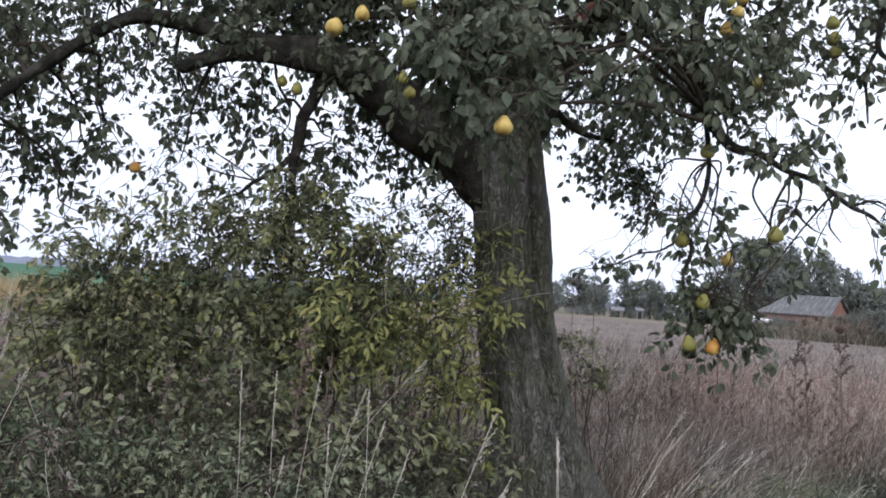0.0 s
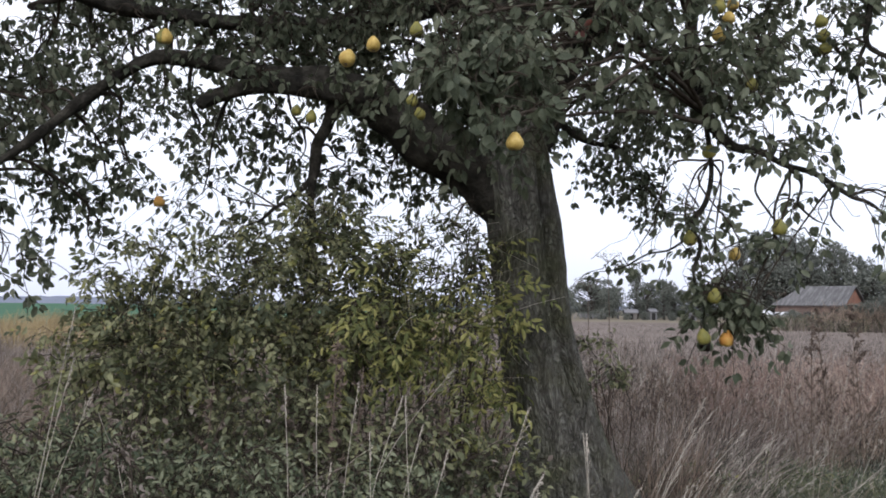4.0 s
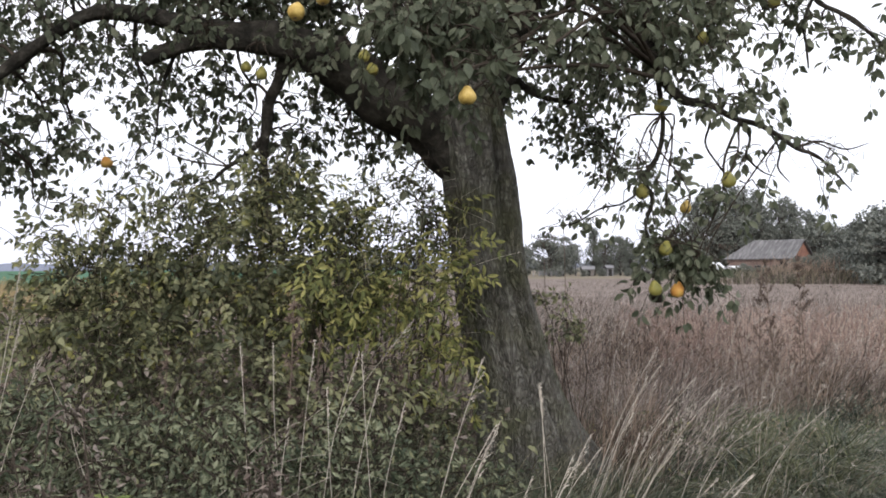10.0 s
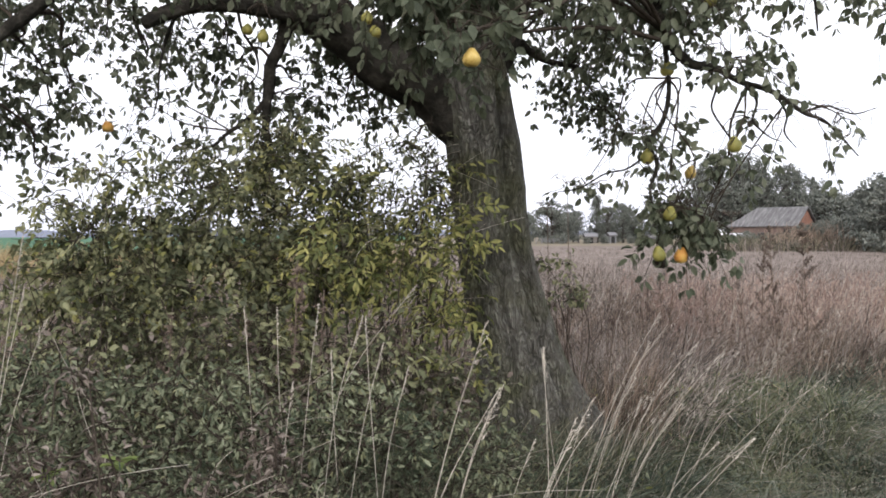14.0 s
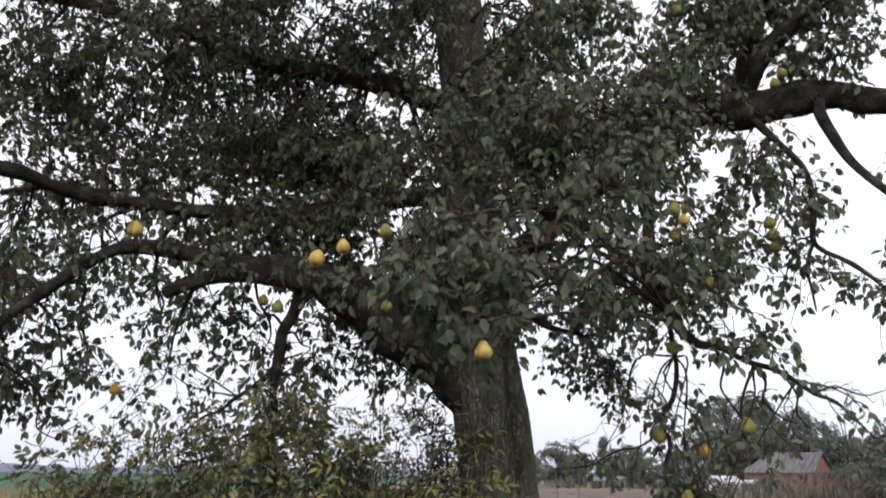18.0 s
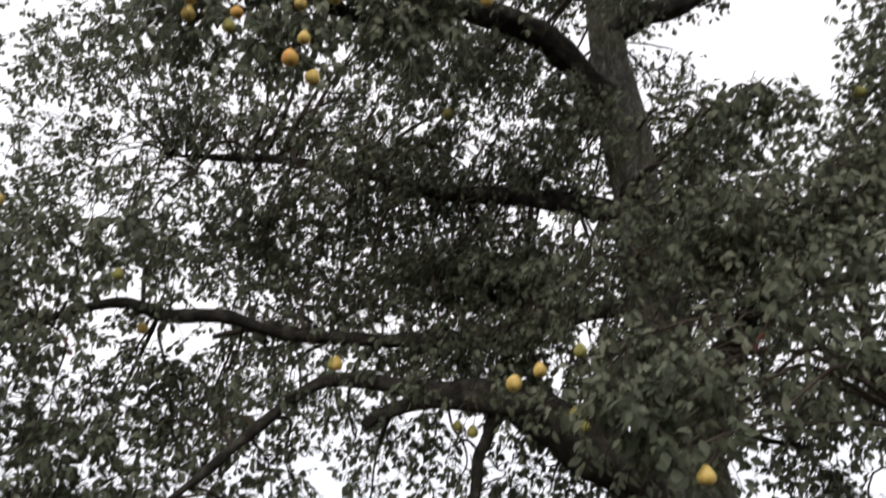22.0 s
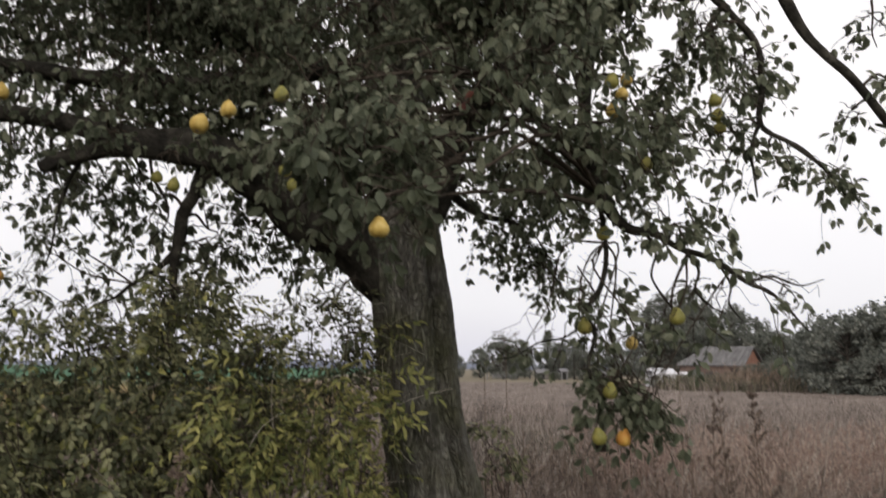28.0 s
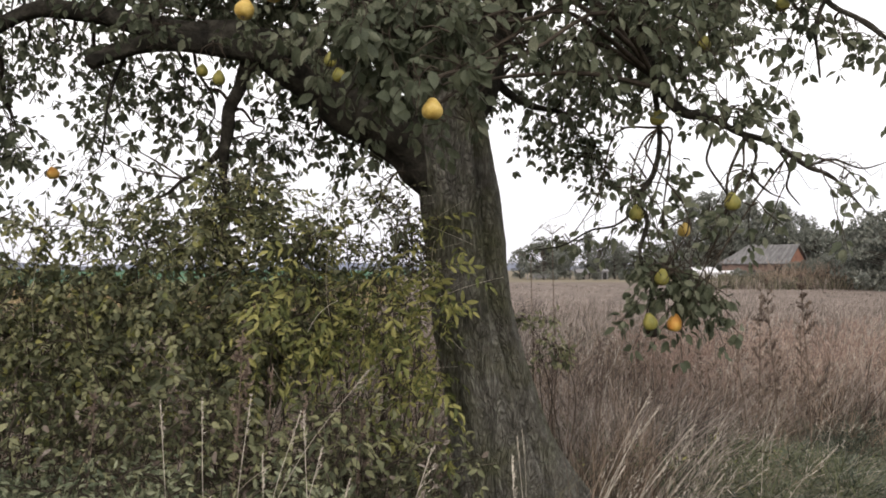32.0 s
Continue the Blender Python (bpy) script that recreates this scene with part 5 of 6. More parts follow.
# ---- shrubs beside the trunk ----
def build_shrub(label, at, stems, masses, mat, twig, per, size, width, more, hang=0.35, mixed=None, curl=1.0, pairs=0):
    ob = thing("shrub", label, "shrub", "shrubs beside the trunk", at=(at[0], at[1], 0))
    shift = np.array([at[0], at[1], 0.0])
    for x, y, z, ra, ru, count in masses:
        for _ in range(stems):
            end = np.array([x, y, z + 0.2 * ru]) + rng.normal(size=3) * np.array([ra, ra, ru]) * 0.55
            root = np.array([0.6 * at[0] + 0.4 * x, 0.6 * at[1] + 0.4 * y, -0.02]) + rng.normal(size=3) * np.array([0.14, 0.1, 0])
            midp = root * 0.45 + end * 0.55 + rng.normal(size=3) * 0.07
            midp[2] = root[2] * 0.35 + end[2] * 0.65
            v, f = tube(smooth([(*root, 0.005), (*midp, 0.0035), (*end, 0.0015)], 5), 5)
            part("stem", mesh_of("stem", v - shift, f, M_TWIG), ob)
    (tv, tf), (lb, lw, lf, ls) = sprays(masses, twig, per, size, droop=0.3, hang=hang, more=more, stiff=0.25)
    if pairs:
        stalks, (lb, lw, lf, ls) = pinnate(lb, lw, lf, ls, pairs)
        tv, tf = join([(tv, tf), stalks])
    part("twigwork", mesh_of("twigwork", tv - shift, tf, M_TWIG), ob, kind="stuff")
    odd = rng.uniform(size=len(lb)) < (0.13 if mixed else 0.0)
    lv, ff = leaves(lb[~odd], lw[~odd], lf[~odd], ls[~odd], width, curl)
    part("foliage", mesh_of("foliage", lv - shift, ff, mat), ob, kind="stuff")
    if mixed:
        lv, ff = leaves(lb[odd], lw[odd], lf[odd], ls[odd], width)
        part("foliage", mesh_of("foliage", lv - shift, ff, mixed), ob, "turning autumn leaves", kind="stuff")
    # bleached dead stems caught among the leaves
    n = 4 * len(masses)
    pick = np.array([masses[k % len(masses)][:5] for k in range(n)])
    mid = pick[:, :3] + rng.normal(size=(n, 3)) * pick[:, [3, 3, 4]] * 0.55
    way = unit(rng.normal(size=(n, 3)) * np.array([1.0, 0.6, 0.5]) + np.array([0.2, 0, 0.9]))
    u = np.linspace(-0.5, 0.5, 6)[None, :, None]
    path = mid[:, None, :] + way[:, None, :] * u * rng.uniform(0.15, 0.45, (n, 1, 1)) + np.array([0.06, 0, -0.05]) * (u + 0.5) ** 2
    sv, sf = strands(path - shift, np.full((n, 6), 0.0011))
    part("dry_litter", mesh_of("dry_litter", sv, sf, M_STRAW), ob, kind="stuff")
    return ob


SHRUBS = [
    ("tall dark green wild rose shrub with arching leafy shoots", (-1.0, 4.3), [(-0.95, 4.3, 1.30, 0.42, 0.34, 330), (-0.66, 4.3, 1.72, 0.26, 0.26, 110), (-1.12, 4.4, 1.84, 0.26, 0.28, 125), (-0.95, 4.5, 2.06, 0.20, 0.18, 50), (-1.3, 4.2, 1.50, 0.40, 0.24, 130), (-0.72, 4.25, 1.46, 0.32, 0.24, 110), (-1.15, 4.6, 2.2, 0.12, 0.16, 26)],
     M_SHRUB, 0.22, 5, 0.115, 0.95, 1.65, M_YELLOW, 3),
    ("dense green shrub with small leaves in tall grass", (-1.75, 4.1), [(-1.75, 4.1, 1.15, 0.42, 0.36, 330), (-1.95, 4.1, 1.62, 0.28, 0.20, 90), (-1.45, 4.1, 1.70, 0.30, 0.24, 120), (-2.2, 4.1, 1.25, 0.24, 0.30, 110), (-1.95, 4.1, 1.86, 0.24, 0.14, 26), (-1.85, 4.05, 1.42, 0.32, 0.22, 130), (-1.5, 4.2, 1.95, 0.25, 0.14, 34)],
     M_SHRUB, 0.22, 5, 0.112, 0.95, 1.4, M_YELLOW, 3),
    ("small-leaved thorn twigs standing against the sky beside the trunk", (-0.4, 4.7), [(-0.28, 4.75, 1.72, 0.26, 0.24, 260), (-0.55, 4.7, 1.92, 0.22, 0.18, 110), (-0.15, 4.8, 1.95, 0.14, 0.16, 60), (-0.30, 4.8, 1.45, 0.3, 0.25, 260), (-0.30, 4.8, 2.08, 0.16, 0.15, 100), (-0.10, 4.85, 1.82, 0.12, 0.20, 110)],
     M_SHRUB, 0.24, 12, 0.033, 0.85, 2.4, None, 0),
    ("yellow-green ash sapling with feathered leaves beside the trunk", (-0.35, 4.15), [(-0.22, 4.0, 1.50, 0.26, 0.20, 62), (-0.25, 4.1, 1.22, 0.28, 0.22, 66), (-0.58, 4.0, 1.46, 0.28, 0.22, 66), (-0.05, 4.1, 1.66, 0.14, 0.12, 16), (0.02, 4.4, 1.35, 0.10, 0.32, 30), (-0.1, 4.1, 1.02, 0.2, 0.2, 34), (-0.95, 4.0, 1.2, 0.25, 0.25, 34), (0.02, 4.58, 1.85, 0.08, 0.22, 14), (-0.62, 4.2, 1.85, 0.12, 0.2, 14)],
     M_YELLOW, 0.2, 4, 0.150, 0.60, 1.1, None, 3),
    ("dark leafy bramble undergrowth below the rose", (-1.0, 3.6), [(-1.0, 3.6, 0.85, 0.5, 0.36, 420), (-0.4, 3.65, 0.80, 0.38, 0.35, 300), (-1.7, 3.6, 0.85, 0.45, 0.35, 340), (-0.05, 3.9, 0.7, 0.25, 0.3, 140), (-2.2, 3.5, 0.8, 0.3, 0.3, 150)],
     M_SHRUB, 0.19, 5, 0.13, 0.85, 1.6, M_DRYLEAF, 1),
    ("grey-green nettle clump at the edge of the grass", (-1.2, 2.8), [(-1.5, 2.8, 0.85, 0.40, 0.30, 900), (-0.95, 2.8, 0.80, 0.40, 0.3, 1000), (-0.45, 2.9, 0.72, 0.35, 0.3, 850), (-0.05, 3.1, 0.55, 0.3, 0.28, 560), (0.25, 3.5, 0.45, 0.25, 0.25, 340), (-1.9, 2.9, 0.85, 0.3, 0.3, 600)],
     M_NETTLE, 0.16, 14, 0.030, 0.66, 3.3, M_SHRUB, 0),
    ("low grey-green weeds in front of the shrubs", (-0.7, 2.1), [(-1.15, 2.2, 0.72, 0.35, 0.22, 800), (-0.65, 2.2, 0.68, 0.3, 0.22, 700), (-0.25, 2.2, 0.55, 0.3, 0.22, 500), (0.2, 2.6, 0.4, 0.3, 0.2, 420)],
     M_NETTLE, 0.13, 16, 0.023, 0.60, 3.0, M_SHRUB, 0),
    ("brown withered bramble with curled dry leaves", (-0.95, 1.9), [(-0.98, 1.9, 0.98, 0.15, 0.13, 150), (-0.50, 2.1, 0.92, 0.07, 0.20, 150), (-0.62, 2.0, 0.80, 0.10, 0.12, 70), (-1.15, 1.9, 0.85, 0.15, 0.15, 130), (-1.0, 2.0, 1.14, 0.06, 0.10, 40)],
     M_DRYLEAF, 0.10, 12, 0.023, 0.50, 1.7, None, 0),
    ("low leafy green weeds in the verge grass", (1.3, 4.7), [(0.75, 4.1, 0.22, 0.28, 0.16, 260), (1.25, 4.7, 0.20, 0.34, 0.14, 240), (1.9, 5.3, 0.20, 0.40, 0.14, 200), (1.35, 5.6, 0.34, 0.35, 0.22, 360), (2.3, 6.2, 0.30, 0.45, 0.18, 300), (3.4, 6.2, 0.2, 0.5, 0.14, 160), (0.55, 3.6, 0.22, 0.28, 0.16, 300)],
     M_NETTLE, 0.14, 14, 0.036, 0.5, 1.4, M_YELLOW, 0),
    ("small dark green sapling standing behind the trunk", (0.72, 5.5), [(0.68, 5.5, 1.34, 0.14, 0.08, 80), (0.80, 5.5, 1.14, 0.16, 0.14, 110)],
     M_SHRUB, 0.14, 12, 0.048, 0.9, 1.3, None, 0),
]
for label, at, masses, mat, twig, per, size, width, more, mixed, pairs in SHRUBS:
    build_shrub(label, at, 3, masses, mat, twig, per, size, width, more, mixed=mixed, curl=3.2 if mat is M_DRYLEAF else 1.4, pairs=pairs)


# ---- grass ----
def field(n, x0, x1, y0, y1, power=1.0):
    """Points in a strip from y0 to y1 whose two sides run from x0[0] to x0[1] and from x1[0] to x1[1]."""
    u = rng.uniform(0, 1, n) ** power
    y = y0 + (y1 - y0) * u
    lo, hi = x0[0] + (x0[1] - x0[0]) * u, x1[0] + (x1[1] - x1[0]) * u
    return np.stack([lo + (hi - lo) * rng.uniform(0, 1, n), y, np.full(n, -0.02)], axis=-1)


def tufts(centres, per, reach, h, lean, w, wind=(0.15, 0.0), bend=0.6, patch=0.35):
    """Blades in tufts that fan out; the height swells and sinks over the meadow."""
    n = len(centres)
    c = np.repeat(centres, per, axis=0)
    off = rng.normal(size=(n * per, 2)) * reach
    base = c.copy()
    base[:, :2] += off
    swell = 1 + patch * np.array([noise.noise(Vector((p[0] * 0.55, p[1] * 0.4, 2.0))) + 0.6 * noise.noise(Vector((p[0] * 2.1, p[1] * 1.7, 5.0))) for p in centres])
    tall = np.repeat(swell * rng.uniform(0.8, 1.2, n), per)
    height = (h[0] + (h[1] - h[0]) * rng.uniform(0, 1, n * per)) * tall
    fan = np.repeat(rng.normal(size=(n, 2)) * lean * 0.6, per, axis=0) + rng.normal(size=(n * per, 2)) * lean + off / max(reach, 1e-4) * lean * 0.6 + np.array(wind)
    return blades(base, height, fan * height[:, None], rng.uniform(w[0], w[1], n * per), bend, 4)


def grass(name, label, piece, mat):
    v, f = piece
    return tagged(new(name, mesh_of(name, v, f, mat)), label, "grass", kind="stuff")


def seeded(centres, h, lean, wind, mat_w=0.003, seed=1.0):
    """Tall thin culms, each with a small loose seed head."""
    n = len(centres)
    height = h[0] + (h[1] - h[0]) * rng.uniform(0, 1, n)
    bow = (rng.normal(size=(n, 2)) * lean + np.array(wind)) * height[:, None]
    culm = blades(centres, height, bow, np.full(n, mat_w), 0.2, 5)
    tip = centres.copy()
    tip[:, :2] += bow
    tip[:, 2] += height * 0.944
    k = 9
    base = np.repeat(tip, k, axis=0) - np.repeat(np.concatenate([bow * 0.10, height[:, None] * 0.10], axis=1), k, axis=0) * rng.uniform(0, 1, (n * k, 1))
    way = np.repeat(np.concatenate([bow * 0.5, height[:, None] * 0.7], axis=1), k, axis=0) + rng.normal(size=(n * k, 3)) * 0.22
    head = leaves(base, way, rng.normal(size=(n * k, 3)), seed * rng.uniform(0.018, 0.04, n * k), 0.32)
    return join([culm, head])


grass("verge_grass", "short trodden grass on the near side of the shrubs", tufts(field(2600, (-6.0, -4.5), (6.0, 5.0), -5.0, 2.7, 1.0), 9, 0.07, (0.04, 0.20), 0.7, (0.006, 0.012), (0.05, 0), 0.6, 0.7), M_GREEN)
grass("verge_grass", "green grass and weeds below the shrubs", tufts(field(1500, (-3.4, -2.6), (0.4, 0.7), 1.7, 4.9, 1.0), 12, 0.05, (0.15, 0.5), 0.5, (0.004, 0.009), (0.1, 0)), M_GREEN)
grass("rank_grass", "rank dry grass growing through the shrubs", tufts(field(420, (-2.2, -2.3), (0.1, 0.2), 1.9, 3.4, 1.0), 9, 0.06, (0.4, 1.02), 0.45, (0.003, 0.007), (0.1, 0), 0.5, 0.5), M_OLIVE)
grass("rusty_grass", "matted brown grass at the foot of the trunk", tufts(field(110, (-0.2, 0.0), (1.0, 1.2), 3.9, 4.5, 1.0), 15, 0.06, (0.15, 0.52), 0.5, (0.004, 0.009), (0.0, 0), 0.6, 0.8), M_OLIVE)
grass("green_weeds", "low green weeds at the foot of the trunk", tufts(field(200, (0.0, 0.2), (1.0, 1.3), 3.6, 4.5, 1.0), 12, 0.06, (0.15, 0.42), 0.55, (0.005, 0.011), (0.1, 0), 0.5, 0.5), M_GREEN)
# the verge: green tufts that arch over, with matted olive and bleached blades between
grass("verge_grass", "bluish-green arching grass tufts on the verge", tufts(field(900, (0.9, 1.1), (3.6, 7.0), 3.8, 8.2, 1.0), 24, 0.06, (0.20, 0.50), 0.45, (0.009, 0.017), (0.06, 0), 2.1, 0.9), M_GREEN)
grass("verge_grass", "short bluish-green grass between the tufts", tufts(field(1500, (0.0, 0.9), (3.6, 7.4), 2.6, 7.4, 1.0), 10, 0.06, (0.08, 0.26), 0.7, (0.008, 0.014), (0.05, 0), 1.6, 0.9), M_GREEN)
grass("verge_grass", "dark green rank grass under the leaning straw", tufts(field(260, (0.7, 0.9), (2.2, 3.4), 4.0, 7.0, 1.0), 22, 0.06, (0.22, 0.55), 0.4, (0.008, 0.014), (0.12, 0), 1.6, 0.8), M_RANK)
grass("verge_grass", "dark olive matted grass", tufts(field(420, (0.6, 0.9), (2.4, 4.6), 3.8, 7.6, 1.0), 20, 0.07, (0.22, 0.50), 0.6, (0.006, 0.011), (0.15, 0), 2.2, 0.9), M_OLIVE)
grass("verge_grass", "brown withered tufts among the green", tufts(field(60, (0.6, 0.9), (2.4, 6.0), 4.6, 8.0, 1.0), 18, 0.05, (0.22, 0.55), 0.5, (0.005, 0.009), (0.25, 0), 2.0, 1.0), M_RUST)
grass("verge_grass", "bleached bent blades lying over the green", tufts(field(240, (0.5, 0.9), (2.2, 5.0), 3.8, 7.6, 1.0), 5, 0.08, (0.28, 0.62), 0.8, (0.004, 0.007), (0.35, 0), 2.2, 0.8), M_STRAW)
# tussocks that lean to one side, with pale culms
grass("rusty_grass", "upright brown dry grass beside the trunk", tufts(field(40, (0.75, 0.95), (1.25, 1.6), 4.7, 6.0, 1.0), 22, 0.06, (0.35, 0.92), 0.16, (0.005, 0.009), (0.06, 0), 0.6, 0.7), M_RUST)
grass("rusty_grass", "leaning brown tussocks in front of the meadow", tufts(field(190, (1.0, 1.2), (4.4, 7.6), 7.0, 9.6, 1.0), 26, 0.09, (0.30, 0.72), 0.28, (0.006, 0.011), (0.35, 0), 1.4, 0.8), M_RUST)
grass("rusty_grass", "leaning pinkish tussocks beside the verge", tufts(field(30, (0.8, 1.1), (1.5, 2.6), 5.0, 7.0, 1.0), 22, 0.07, (0.35, 0.80), 0.22, (0.004, 0.008), (0.45, 0), 1.2, 0.7), M_DRY)
grass("dry_meadow_grass", "pale leaning culms along the verge", seeded(field(110, (0.7, 0.9), (1.9, 3.6), 4.2, 7.4, 1.0), (0.40, 0.85), 0.24, (0.44, 0), 0.0034, 0.7), M_STRAW)
grass("straw_bunch", "pale bunch of long straw leaning over", seeded(field(44, (0.66, 0.70), (0.98, 1.10), 4.0, 4.7, 1.0), (0.55, 0.95), 0.10, (0.52, 0), 0.0032, 0.6), M_STRAW)
# the meadow: soft upright grass in drifts of pink, brown and straw
grass("dry_meadow_grass", "tall dry pinkish-brown meadow grass", tufts(field(900, (0.6, -1.0), (6.4, 13.0), 7.9, 16.0, 1.2), 16, 0.10, (0.22, 0.72), 0.30, (0.008, 0.015), (0.16, 0), 1.0, 1.2), M_DRY)
grass("dry_meadow_grass", "pink-tinged feathery drifts in the meadow", seeded(field(4200, (2.2, 3.0), (7.0, 13.5), 8.2, 15.0, 1.1), (0.50, 0.92), 0.14, (0.14, 0), 0.006, 1.3), M_PINK)
grass("dry_meadow_grass", "brown patches in the dry meadow grass", tufts(field(260, (0.8, 0.0), (4.2, 8.0), 8.2, 13.5, 1.2), 15, 0.10, (0.25, 0.85), 0.35, (0.007, 0.013), (0.2, 0), 1.2, 1.2), M_RUST)
grass("dry_meadow_grass", "grey withered weeds among the meadow grass", seeded(field(220, (0.8, 0.2), (3.0, 4.5), 6.6, 11.0, 1.1), (0.45, 0.98), 0.22, (0.05, 0), 0.005, 1.5), M_WEED)
grass("dry_meadow_grass", "pale straw stems standing over the meadow", seeded(field(600, (0.9, -0.5), (6.0, 12.0), 7.6, 14.0, 1.2), (0.55, 0.98), 0.22, (0.28, 0), 0.0024, 0.8), M_STRAW)
grass("dry_meadow_grass", "pale seeding culms standing over the meadow", seeded(field(700, (0.7, -0.5), (6.2, 12.0), 7.8, 14.0, 1.2), (0.45, 0.90), 0.24, (0.16, 0), 0.004, 0.8), M_DRY)
grass("dry_meadow_grass", "dry brownish meadow grass further off", tufts(field(2400, (-12, -20), (10, 26), 13.0, 32.0, 1.2), 16, 0.16, (0.20, 0.72), 0.3, (0.008, 0.018), (0.15, 0), 0.5, 0.9), M_DRY)
grass("rusty_grass", "reddish-brown grass drifts behind the shrubs", tufts(field(620, (-5.5, -12), (0.4, 0.4), 5.2, 15.0, 1.1), 16, 0.08, (0.45, 0.90), 0.28, (0.005, 0.010), (0.12, 0), 0.6), M_RUST)
grass("dry_meadow_grass", "dry grass behind the shrubs", tufts(field(560, (-5.5, -12), (0.4, 0.4), 5.0, 15.0, 1.1), 16, 0.08, (0.45, 0.95), 0.26, (0.004, 0.009), (0.12, 0), 0.5), M_DRY)
grass("field_stubble", "short dry stubble on the mown field", tufts(field(2600, (-18, -36), (22, 62), 28.0, 84.0, 1.3), 10, 0.3, (0.05, 0.22), 0.5, (0.015, 0.04), (0.1, 0), 0.5, 0.6), M_DRY)
grass("golden_weeds", "golden-yellow weeds along the field edge", tufts(field(420, (-14, -34), (-2.5, -3), 22.0, 46.0, 1.0), 22, 0.22, (0.6, 1.25), 0.18, (0.012, 0.035), (0.05, 0), 0.3), M_GOLD)
grass("dry_meadow_grass", "dry brown grass behind the trunk", tufts(field(150, (0.75, 0.7), (1.7, 2.4), 5.6, 7.6, 1.0), 14, 0.08, (0.25, 0.75), 0.36, (0.006, 0.010), (0.14, 0), 0.5, 0.8), M_DRY)
grass("field_weeds", "tall grey-brown weeds along the far field edge", tufts(field(300, (21.0, 25.0), (36.0, 41.0), 62.0, 75.5, 0.6), 18, 0.6, (0.4, 1.2), 0.3, (0.03, 0.07), (0.05, 0), 0.4, 0.5), M_DRY)
grass("field_weeds", "tall rust-brown weeds in front of the barn", tufts(field(120, (27.5, 29.0), (33.5, 36.5), 66.0, 75.0, 1.0), 20, 0.5, (0.9, 2.3), 0.22, (0.03, 0.06), (0.05, 0), 0.4, 0.6), M_RUST)
grass("field_weeds", "green-grey weeds along the far field edge", tufts(field(320, (21.0, 25.0), (37.0, 43.0), 62.0, 76.0, 0.6), 18, 0.6, (0.5, 1.5), 0.3, (0.04, 0.09), (0.05, 0), 0.4, 0.5), M_OLIVE)


# ---- single tall stalks with seed heads ----
STALKS_NEAR = [(-0.68, 2.60, -0.74, 2.64, 1.28), (-0.60, 2.70, -0.65, 2.74, 1.27), (-0.58, 2.70, -0.50, 2.74, 1.28), (-0.53, 2.60, -0.33, 2.64, 1.25), (-0.80, 2.90, -0.17, 2.94, 1.33),
               (-0.20, 1.90, 0.07, 1.94, 1.31), (-0.30, 1.90, 0.10, 1.94, 1.14), (0.05, 2.00, 0.31, 2.04, 1.04), (0.30, 2.40, 0.27, 2.44, 1.17), (-0.32, 2.40, -0.16, 2.44, 1.11),
               (-0.25, 2.60, -0.32, 2.64, 1.25), (-0.64, 2.40, -0.53, 2.44, 1.06), (-0.13, 1.90, 0.08, 1.94, 1.09), (0.38, 2.40, 0.93, 2.44, 0.88)]
STALKS_FURTHER = [(-1.45, 2.20, -1.28, 2.24, 1.54), (-1.45, 2.20, -1.28, 2.24, 1.38), (-1.49, 2.20, -1.22, 2.24, 1.28), (0.07, 2.20, 0.39, 2.24, 1.05), (-0.43, 2.50, -0.25, 2.54, 1.17), (-0.40, 2.60, -0.44, 2.64, 1.13),
                  (1.05, 5.6, 1.25, 5.6, 1.15), (1.9, 5.8, 2.1, 5.8, 1.1), (0.62, 3.6, 1.12, 3.62, 1.02), (0.7, 3.7, 1.25, 3.7, 0.95), (0.55, 3.5, 0.98, 3.5, 0.9),
                  (1.1, 4.1, 1.62, 4.1, 0.72), (1.3, 4.3, 1.95, 4.3, 0.66), (1.7, 4.6, 2.2, 4.6, 0.7), (2.0, 5.2, 2.1, 5.2, 0.85), (0.5, 4.2, 0.46, 4.2, 0.88), (2.6, 6.3, 2.75, 6.3, 1.05), (3.1, 6.6, 3.3, 6.6, 1.05)]
STALKS_VERGE = [(0.46, 3.50, 0.92, 3.53, 1.17), (0.49, 3.50, 0.95, 3.53, 1.11), (0.57, 3.60, 0.90, 3.63, 1.02), (0.56, 3.20, 0.94, 3.23, 0.83), (0.46, 3.50, 0.81, 3.53, 0.87), (0.57, 3.00, 1.02, 3.03, 0.71), (0.55, 3.00, 1.16, 3.03, 0.73),
                (0.05, 2.70, 0.27, 2.73, 0.80), (0.12, 2.80, 0.53, 2.83, 0.88), (0.45, 3.30, 0.36, 3.33, 1.03), (-0.11, 2.60, 0.15, 2.63, 1.01), (0.18, 2.80, 0.44, 2.83, 0.82), (0.92, 3.70, 1.28, 3.73, 0.79), (0.41, 3.20, 0.52, 3.23, 0.76), (0.58, 3.30, 0.79, 3.33, 0.82)]


